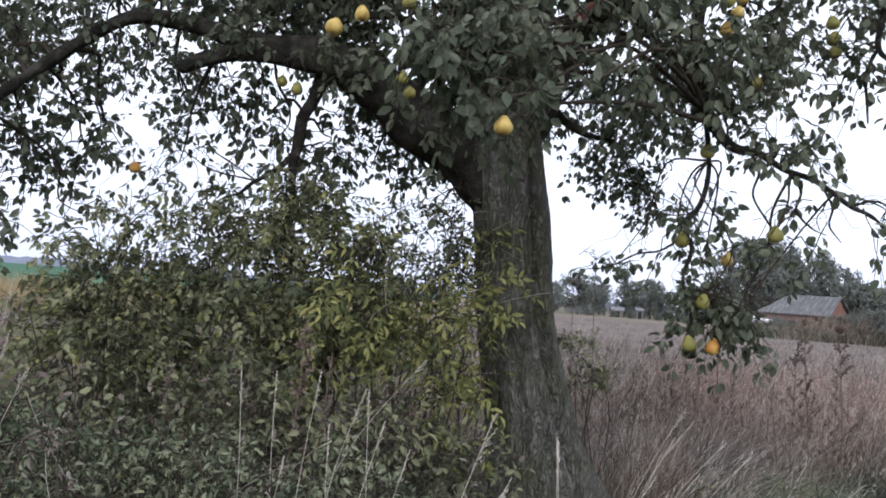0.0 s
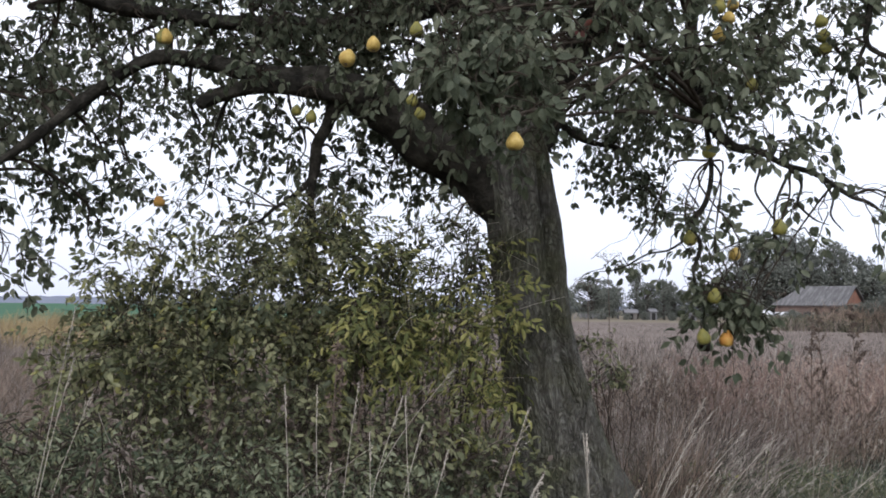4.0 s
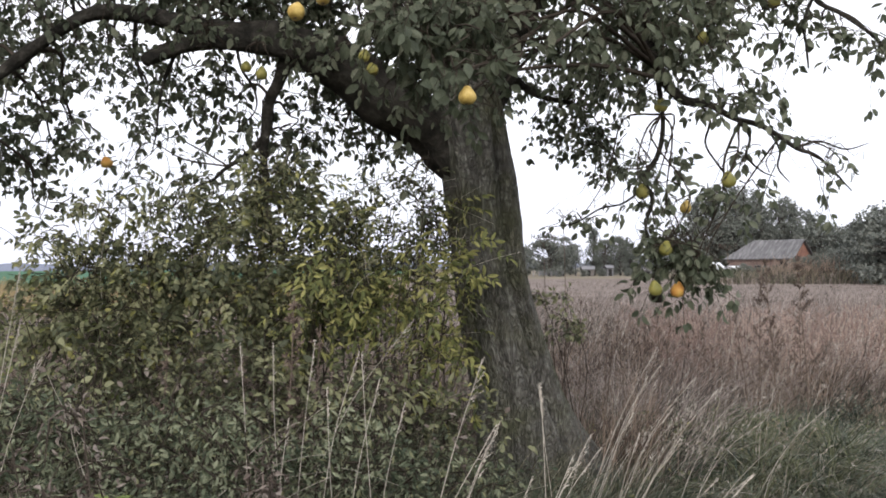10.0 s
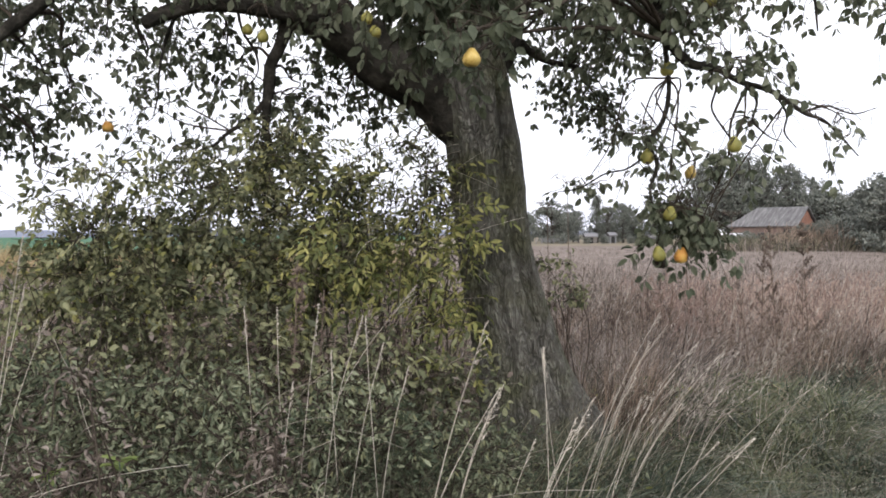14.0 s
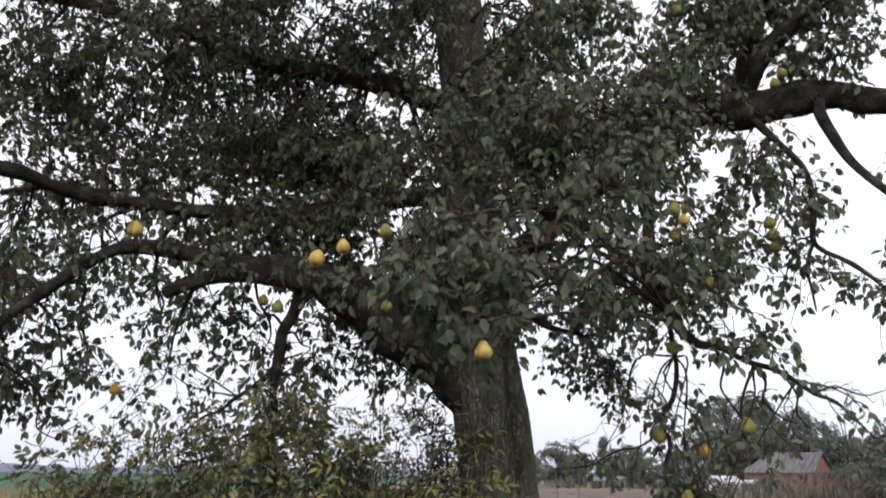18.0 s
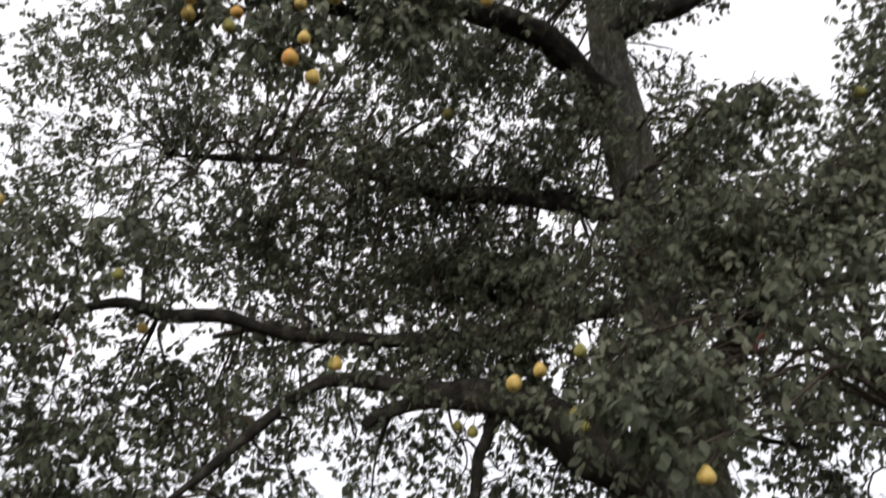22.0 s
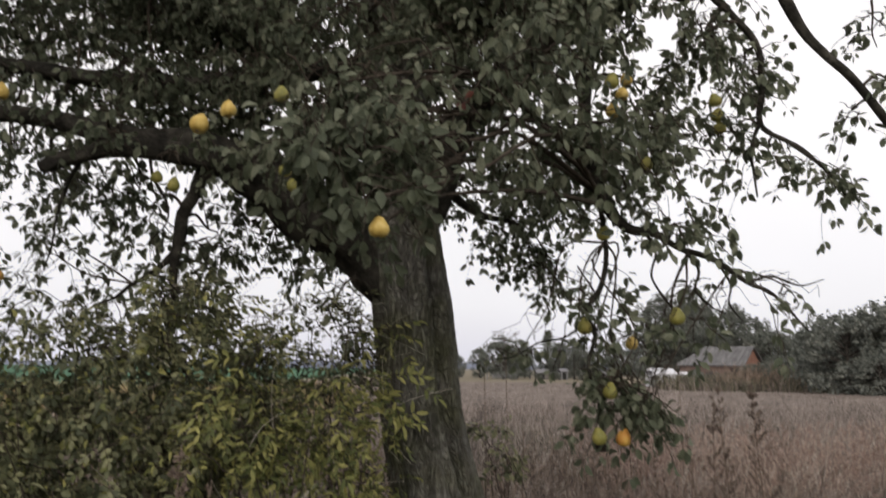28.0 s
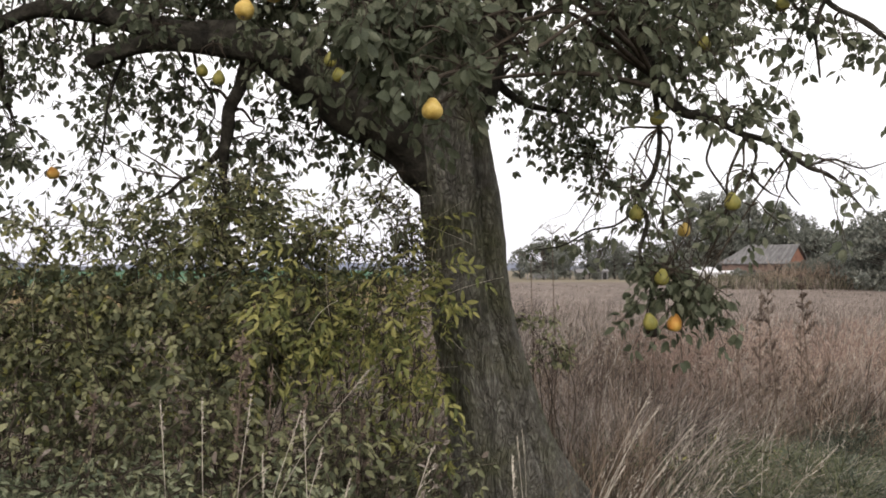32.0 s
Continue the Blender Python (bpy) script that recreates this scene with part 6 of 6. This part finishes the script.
def build_stalk(rx, ry, tx, ty, tz):
    ob = thing("grass_stalk", "tall bleached grass stalk with a feathery seed head", "grass stalk", "tall grass stalks", at=(rx, ry, 0))
    shift = np.array([rx, ry, 0.0])
    p0, p3 = np.array([rx, ry, -0.02]), np.array([tx, ty, tz])
    out = p3 - p0
    m1 = p0 + out * np.array([0.28, 0.3, 0.40]) + rng.normal(size=3) * 0.008
    m2 = p0 + out * np.array([0.62, 0.6, 0.76]) + rng.normal(size=3) * 0.008
    rows = smooth([(*p0, 0.0018), (*m1, 0.0015), (*m2, 0.0012), (*p3, 0.0007)], 6)
    v, f = tube(rows, 5)
    part("stem", mesh_of("stem", v - shift, f, M_STRAW), ob)
    # a loose one-sided panicle: short side branches, each with a row of spikelets
    top, tall = rows[-1, :3], rng.uniform(0.08, 0.13)
    ax = unit(top - rows[-3, :3])
    lean = unit(np.array([ax[0] + 0.25, ax[1], ax[2] - 0.15]))
    base, way, size = [], [], []
    broad = 0.042 if tx - rx > 0.2 and tz > 1.0 else 0.016
    for k in range(10):
        u = k / 9
        root = top - ax * tall * (1 - u)
        d = unit(lean + rng.normal(size=3) * 0.16) * broad * (1.15 - u) * rng.uniform(0.6, 1.2)
        for q in np.linspace(0.15, 1.0, 6):
            base.append(root + d * q + rng.normal(size=3) * 0.0012)
            way.append(unit(d) + rng.normal(size=3) * 0.22)
            size.append(rng.uniform(0.005, 0.0095))
    lv, lf = leaves(np.array(base), np.array(way), rng.normal(size=(len(base), 3)), np.array(size), 0.5)
    part("seed_head", mesh_of("seed_head", lv - shift, lf, M_STRAW), ob, "feathery pale seed head")


for row in STALKS_NEAR + STALKS_FURTHER + STALKS_VERGE:
    build_stalk(*row)


# ---- withered weeds in the meadow ----
def build_weed(x, y, tall, lean):
    ob = thing("withered_weed", "dark withered weed with seed clusters in dry grass", "weed", "withered weeds", at=(x, y, 0))
    top = np.array([lean * tall, 0.05 * tall, tall])
    rows = smooth([(0, 0, -0.02, 0.006), (lean * tall * 0.3, 0, tall * 0.4, 0.005), (*(top * 0.75), 0.0035), (*top, 0.0015)], 5)
    part("stem", mesh_of("stem", *tube(rows, 5), M_WEED), ob)
    pieces, lb, lw = [], [], []
    for k in range(28 if tall > 1.4 else 16):
        u = rng.uniform(0.25, 0.98)
        i = int(u * (len(rows) - 1))
        a = rng.uniform(0, 6.283)
        d = np.array([math.cos(a) * 0.6, math.sin(a) * 0.6, 0.8]) * tall * 0.15 * (1.15 - u)
        s = rows[i, :3]
        pieces.append(tube([(*s, 0.0025), (*(s + d * 0.5 + np.array([0, 0, 0.01])), 0.0018), (*(s + d), 0.001)], 4))
        m = 20 if tall > 1.4 else 14
        q = rng.uniform(0.25, 1.0, (m, 1))
        lb.append(s + d * q), lw.append(rng.normal(size=(m, 3)) + d * 3)
    part("branching", mesh_of("branching", *join(pieces), M_WEED), ob, kind="stuff")
    lb, lw = np.vstack(lb), np.vstack(lw)
    part("seed_fluff", mesh_of("seed_fluff", *leaves(lb, lw, rng.normal(size=lb.shape), (0.026 if tall > 1.4 else 0.018) * rng.uniform(0.5, 1.2, len(lb)), 0.7), M_WEED), ob, kind="stuff")


for x, y, tall, lean in [(2.69, 6.5, 1.62, -0.03), (2.95, 6.5, 1.66, -0.02), (2.8, 7.2, 1.55, 0.05), (0.86, 6.0, 1.32, -0.05), (0.95, 6.0, 1.36, 0.03), (1.2, 6.3, 1.15, 0.05), (0.75, 5.7, 1.15, 0.08), (1.45, 6.6, 1.1, -0.04), (1.05, 5.6, 1.0, 0.1), (1.7, 7.1, 1.05, 0.06), (2.1, 7.8, 1.1, -0.05), (3.5, 7.9, 1.2, 0.03), (1.3, 7.4, 1.2, -0.03), (2.5, 6.6, 1.3, -0.08)]:
    build_weed(x, y, tall, lean)


for x, y, tall, lean in [(-0.78, 3.45, 1.42, 0.03), (-0.70, 3.5, 1.28, 0.06), (-0.90, 3.4, 1.18, -0.05), (-1.32, 3.3, 1.22, 0.05), (-0.30, 3.5, 1.12, 0.04)]:
    build_weed(x, y, tall, lean)


def build_sprout(x, y, z):
    ob = thing("young_shoot", "fresh light-green shoot with a few broad leaves", "plant", "young shoots", at=(x, y, 0))
    part("stem", mesh_of("stem", *tube(smooth([(0, 0, -0.02, 0.004), (0.02, 0.01, z * 0.5, 0.003), (0, 0, z, 0.002)], 5), 6), M_GREEN), ob)
    for k in range(6):
        a = 1.05 * k + rng.uniform(-0.2, 0.2)
        way = np.array([[math.cos(a), math.sin(a), 0.35]])
        part("leaf", mesh_of("leaf", *leaves(np.array([[0, 0, z - 0.012 * (k % 3)]]), way, np.array([[0, 0, 1.0]]), np.array([rng.uniform(0.045, 0.06)]), 0.8), M_FRESH), ob)


for x, y, z in [(-1.03, 1.9, 0.94), (-0.85, 1.9, 0.97)]:
    build_sprout(x, y, z)


def build_umbel(x, y, tall):
    ob = thing("umbel_weed", "thin dried umbel weed standing over the grass", "weed", "withered weeds", at=(x, y, 0))
    part("stem", mesh_of("stem", *tube([(0, 0, -0.02, 0.005), (0.02, 0, tall * 0.5, 0.004), (0, 0, tall, 0.003)], 5), M_WEED), ob)
    for k in range(9):
        a = 6.283 * k / 9 + rng.uniform(-0.2, 0.2)
        e = np.array([0.09 * math.cos(a), 0.09 * math.sin(a), tall + 0.06])
        ray = part("ray", mesh_of("ray", *tube([(0, 0, tall, 0.0016), (*(e * np.array([0.6, 0.6, 1]) - np.array([0, 0, 0.02])), 0.0012), (*e, 0.001)], 4), M_WEED), ob)
        b = e + rng.normal(size=(12, 3)) * 0.012
        part("seed_cluster", mesh_of("seed_cluster", *leaves(b, rng.normal(size=b.shape) + np.array([0, 0, 0.6]), rng.normal(size=b.shape), np.full(12, 0.012), 0.6), M_WEED), ray)


for x, y, tall in [(0.85, 6.0, 1.92), (0.70, 6.05, 1.72), (3.0, 8.5, 1.7)]:
    build_umbel(x, y, tall)


# ---- the distance ----
def tree_mesh(seed, tall, wide, shape):
    r = np.random.default_rng(seed)
    trunk = tube(smooth([(0, 0, -0.1, 0.035 * tall), (0.01 * tall, 0, 0.25 * tall, 0.026 * tall), (0, 0.01 * tall, 0.6 * tall, 0.016 * tall), (0, 0, 0.92 * tall, 0.004 * tall)], 4), 8, rough=0.1, seed=seed)
    masses, limbs = [], []
    low = {"round": 0.10, "cone": 0.06, "tall": 0.16, "bush": 0.02}[shape]
    for _ in range(60):
        u = r.uniform(0.0, 1.0)
        z = tall * (low + (0.96 - low) * u)
        if shape in ("round", "bush"):
            reach = wide * math.sqrt(max(0.05, 1 - (1.9 * u - 0.85) ** 2)) * 0.46
        elif shape == "cone":
            reach = wide * (1.03 - u) * 0.5
        else:
            reach = wide * (0.35 + 0.5 * math.sin(math.pi * min(1, u + 0.1))) * 0.5
        a, k = r.uniform(0, 6.283), r.uniform(0.1, 1.0) ** 0.6
        c = (reach * k * math.cos(a), reach * k * math.sin(a), z)
        masses.append((*c, wide * r.uniform(0.12, 0.20), tall * r.uniform(0.05, 0.10), 150))
        limbs.append(tube(smooth([(0, 0, z * 0.7, 0.010 * tall), (c[0] * 0.5, c[1] * 0.5, z * 0.9, 0.006 * tall), (*c, 0.002 * tall)], 3), 5))
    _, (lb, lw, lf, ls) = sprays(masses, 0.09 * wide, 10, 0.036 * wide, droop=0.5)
    return mesh_of("trunk", *trunk, M_FARBARK), mesh_of("branchwork", *join(limbs), M_FARBARK), mesh_of("crown", *kites(lb, lw, lf, ls), M_HAZELEAF)


FAR_TREES = {}


def far_tree(kind, x, y, tall, label, group):
    if kind not in FAR_TREES:
        FAR_TREES[kind] = tree_mesh(*{"round": (1, 8.0, 8.5, "round"), "oval": (5, 8.0, 6.5, "round"), "cone": (2, 8.0, 5.4, "cone"), "tall": (3, 8.0, 5.0, "tall"), "bush": (4, 8.0, 10.0, "bush")}[kind])
    tm, bm, cm = FAR_TREES[kind]
    ob = thing("tree", label, "tree", group, at=(x, y, 0))
    s = tall / 8.0
    ob.scale, ob.rotation_euler = (s, s, s), (0, 0, (x * 1.7) % 6.28)
    part("trunk", tm, ob)
    part("branchwork", bm, ob, kind="stuff")
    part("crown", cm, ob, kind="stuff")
    return ob


for kind, x, y, tall in [("oval", 12.0, 131, 5.2), ("round", 14.8, 122, 7.0), ("round", 17.6, 126, 6.6), ("oval", 20.6, 138, 5.0), ("cone", 23.4, 130, 8.0), ("oval", 24.6, 127, 6.2), ("oval", 27.4, 128, 6.8), ("round", 30.5, 134, 5.8), ("oval", 33.5, 126, 6.0),
                         ("round", 37.5, 130, 6.4), ("oval", 41.0, 124, 6.2), ("round", 45.5, 130, 6.4), ("bush", 8.0, 138, 4.2), ("bush", 26.0, 133, 3.6), ("bush", 33.0, 131, 3.8)]:
    far_tree(kind, x, y, tall, "dark pointed conifer in the far tree line" if kind == "cone" else "dark green broadleaf tree in the far tree line", "far trees")
for kind, x, y, tall in [("tall", 28.6, 92, 9.8), ("tall", 31.2, 93, 11.0), ("tall", 33.6, 92, 11.2), ("tall", 36.0, 94, 10.4), ("tall", 40.0, 95, 10.0), ("tall", 42.0, 96, 9.4), ("bush", 38.2, 96, 6.2), ("bush", 33.0, 97, 5.0), ("bush", 43.5, 92, 6.8), ("bush", 47.5, 90, 6.6), ("tall", 45.0, 98, 8.6), ("tall", 34.8, 95, 10.2), ("tall", 37.6, 95, 9.6), ("bush", 51.5, 88, 6.8)]:
    far_tree(kind, x, y, tall, "tall grey-green birch behind the barn" if kind == "tall" else "dark bush behind the barn", "birches by the barn")
for kind, x, y, tall in [("bush", 36.4, 66, 5.6), ("bush", 34.6, 60, 6.6), ("bush", 38.6, 58, 7.6), ("bush", 43.0, 57, 8.2), ("bush", 48.0, 58, 8.0), ("bush", 41.5, 66, 7.0), ("bush", 34.6, 56, 3.2), ("bush", 37.5, 53, 3.4), ("bush", 54, 60, 8), ("bush", 40.2, 72, 5.6), ("bush", 44.5, 74, 6.4), ("bush", 49.0, 72, 7.0)]:
    far_tree(kind, x, y, tall, "dense dark green hedge tree at the field edge", "hedge trees")


for kind, x, y, tall in [("bush", 28.6, 76.5, 1.8), ("bush", 33.6, 75.4, 2.4), ("bush", 35.0, 74.6, 2.7), ("bush", 36.3, 73.6, 3.0), ("oval", 34.4, 72.6, 2.2), ("bush", 30.2, 75.6, 1.6), ("bush", 29.4, 74.8, 1.4), ("bush", 32.4, 74.8, 1.4), ("bush", 31.4, 74.6, 1.5), ("bush", 27.2, 76.0, 1.3), ("bush", 35.6, 75.0, 2.2), ("oval", 37.2, 75.5, 3.0), ("bush", 31.8, 75.4, 1.2), ("bush", 24.6, 77.0, 1.2), ("bush", 19.6, 117, 1.1), ("bush", 22.4, 118, 1.3), ("bush", 15.8, 117, 0.9), ("bush", 26.2, 117, 1.2), ("bush", 28.4, 118, 1.0)]:
    far_tree(kind, x, y, tall, "low overgrown bush in front of the barn" if y < 100 else "low bush below the far tree line", "low bushes at the field edge")


def build_ridge():
    n = 160
    x = np.linspace(-900, 500, n)
    top = np.array([6.0 + 4.0 * noise.noise(Vector((a * 0.013, 3.1, 0))) + 1.6 * noise.noise(Vector((a * 0.09, 9, 0))) for a in x])
    v = np.concatenate([np.stack([x, np.full(n, 720.0), np.full(n, -1.0)], -1), np.stack([x, np.full(n, 735.0), top], -1), np.stack([x, np.full(n, 800.0), np.full(n, -1.0)], -1)])
    i = np.arange(n - 1)
    q = np.vstack([np.stack([i, i + 1, i + 1 + n, i + n], -1), np.stack([i + n, i + 1 + n, i + 1 + 2 * n, i + 2 * n], -1)])
    # the pale blue paints distance haze onto the wood
    m = material("haze_tinted_wood", (0.16, 0.18, 0.24), (0.20, 0.22, 0.28), scale=0.02, rough=1.0, bump=0)
    return tagged(new("backdrop_ridge", mesh_of("ridge", v, [q], m)), "low wooded ridge on the horizon, tinted blue for haze", "ridge", kind="structure")


build_ridge()


def box(bm, x0, x1, y0, y1, z0, z1):
    m = Matrix.Translation(((x0 + x1) / 2, (y0 + y1) / 2, (z0 + z1) / 2)) @ Matrix.Diagonal((x1 - x0, y1 - y0, z1 - z0, 1))
    bmesh.ops.create_cube(bm, size=1.0, matrix=m)


def boxes(name, items, mat, parent, label=""):
    bm = bmesh.new()
    for it in items:
        box(bm, *it)
    me = bpy.data.meshes.new(name)
    bm.to_mesh(me)
    bm.free()
    me.materials.append(mat)
    return part(name, me, parent, label)


def gable(name, x0, x1, y0, y1, z0, z1, lap, mat, parent, label=""):
    """A pitched roof with its ridge along x."""
    ym = (y0 + y1) / 2
    t = 0.12
    v = [(x0 - lap, y0 - lap, z0), (x1 + lap, y0 - lap, z0), (x0 - lap, ym, z1), (x1 + lap, ym, z1), (x0 - lap, y1 + lap, z0), (x1 + lap, y1 + lap, z0)]
    v = v + [(a, b, c + t) for a, b, c in v]
    f = [(0, 1, 3, 2), (2, 3, 5, 4), (6, 8, 9, 7), (8, 10, 11, 9), (0, 6, 7, 1), (4, 5, 11, 10), (0, 2, 8, 6), (2, 4, 10, 8), (1, 7, 9, 3), (3, 9, 11, 5)]
    me = bpy.data.meshes.new(name)
    me.from_pydata(v, [], f)
    me.materials.append(mat)
    return part(name, me, parent, label)


M_ROOF = material("grey_roof", (0.085, 0.083, 0.087), (0.13, 0.127, 0.131), (0.20, 0.197, 0.20), scale=1.6, rough=0.85, bump=0.3, bump_scale=9, stretch=(2.5, 0.5, 0.5))
M_WALL = plain("weathered_wall", (0.18, 0.165, 0.155), 0.9)
M_WHITE = plain("white_sheet", (0.72, 0.73, 0.78), 0.6)
M_RED = plain("red_paint", (0.42, 0.10, 0.06), 0.7)
M_PALE = plain("weathered_pale_paint", (0.22, 0.22, 0.235), 0.85)
M_DARK = plain("dark_opening", (0.03, 0.03, 0.03), 0.9)



def hip_roof(name, x0, x1, y0, y1, z0, z1, hip, lap, mat, parent, label=""):
    """A pitched roof with a sloping end at its x0 side and an upright gable at its x1 side."""
    ym, t = (y0 + y1) / 2, 0.10
    v = [(x0 - lap, y0 - lap, z0), (x1 + lap, y0 - lap, z0), (x0 + hip, ym, z1), (x1 + lap, ym, z1), (x0 - lap, y1 + lap, z0), (x1 + lap, y1 + lap, z0)]
    v = v + [(a, b, c + t) for a, b, c in v]
    f = [(0, 1, 3, 2), (2, 3, 5, 4), (0, 2, 4), (6, 8, 9, 7), (8, 10, 11, 9), (6, 10, 8), (0, 6, 7, 1), (4, 5, 11, 10), (0, 4, 10, 6), (1, 7, 9, 3), (3, 9, 11, 5)]
    me = bpy.data.meshes.new(name)
    me.from_pydata(v, [], f)
    me.materials.append(mat)
    return part(name, me, parent, label)


def build_barn():
    barn = thing("barn", "long low brick barn with a grey pitched roof", "barn", at=(31.4, 80, 0))
    barn.rotation_euler = (0, 0, radians(-45))
    boxes("wall", [(-3.4, 3.4, 0.0, 5.0, -0.1, 2.15)], M_BRICK, barn, "weathered red brick wall")
    me = bpy.data.meshes.new("gable")
    me.from_pydata([(3.41, 0.0, 2.15), (3.41, 5.0, 2.15), (3.41, 2.5, 4.1), (3.2, 0.0, 2.15), (3.2, 5.0, 2.15), (3.2, 2.5, 4.1)], [], [(0, 1, 2), (3, 5, 4), (0, 2, 5, 3), (1, 4, 5, 2), (0, 3, 4, 1)])
    me.materials.append(M_GABLE)
    part("gable", me, barn, "orange-red brick gable")
    hip_roof("roof", -3.4, 3.4, 0.0, 5.0, 2.15, 4.12, 1.8, 0.28, M_ROOF, barn, "grey sheet-metal roof")
    for k in range(3):
        w = boxes("window", [(-2.4 + 1.9 * k, -1.6 + 1.9 * k, -0.05, 0.03, 0.9, 1.6)], M_WALL, barn, "weathered frame")
        boxes("pane", [(-2.3 + 1.9 * k, -1.7 + 1.9 * k, -0.07, -0.045, 1.0, 1.5)], M_DARK, w)
    boxes("door", [(2.2, 3.0, -0.06, 0.03, 0.0, 1.95)], M_DARK, barn, "dark plank door")


build_barn()


def build_shed(label, x, y, wide, deep, wall, ridge, m_wall, m_roof, turn=0.0):
    ob = thing("shed", label, "shed", "sheds at the field edge", at=(x, y, 0))
    ob.rotation_euler = (0, 0, radians(turn))
    boxes("wall", [(-wide / 2, wide / 2, 0, deep, -0.1, wall)], m_wall, ob)
    gable("roof", -wide / 2, wide / 2, 0, deep, wall, ridge, 0.15, m_roof, ob)
    boxes("door", [(-0.3, 0.3, -0.05, 0.02, 0.0, min(1.7, wall - 0.1))], M_DARK, ob)


build_shed("white plastic-sheeted shed beside the barn", 26.3, 79, 2.4, 2.0, 1.2, 1.75, M_WHITE, M_WHITE, 10)
build_shed("low white lean-to beside the barn", 28.6, 78, 1.6, 1.6, 1.0, 1.4, M_WHITE, M_WHITE, -5)
build_shed("small grey hut below the tree line", 20.9, 121, 1.8, 1.6, 1.0, 1.5, M_WALL, M_PALE, 0)
build_shed("small white hut below the tree line", 24.5, 122, 1.1, 1.2, 1.2, 1.6, M_PALE, M_PALE, 15)
build_shed("pale house between the far trees", 18.2, 142, 3.2, 3.0, 1.7, 2.8, M_PALE, M_ROOF, 20)
build_shed("pale hut at the end of the tree line", 30.2, 121, 1.2, 1.2, 0.8, 1.2, M_PALE, M_ROOF, 0)


def build_pole(x, y, tall, label):
    ob = thing("utility_pole", label, "pole", "poles in the distance", at=(x, y, 0))
    v, f = tube([(0, 0, -0.1, 0.13), (0, 0, tall * 0.5, 0.11), (0, 0, tall, 0.09)], 8)
    part("post", mesh_of("post", v, f, M_PALE), ob)
    boxes("crossbar", [(-0.35, 0.35, -0.05, 0.05, tall - 0.5, tall - 0.38)], M_WALL, ob)


build_pole(20.3, 130, 4.9, "pale utility pole between the far trees")


def build_fence():
    ob = thing("fence", "low white rail fence below the far trees", "fence", at=(14.0, 119, 0))
    for k in range(6):
        boxes("post", [(-2.0 + 0.9 * k, -1.9 + 0.9 * k, 0, 0.1, -0.1, 0.8)], M_PALE, ob)
    for z in (0.4, 0.7):
        boxes("rail", [(-2.1, 2.7, -0.03, 0.0, z, z + 0.06)], M_PALE, ob)


build_fence()
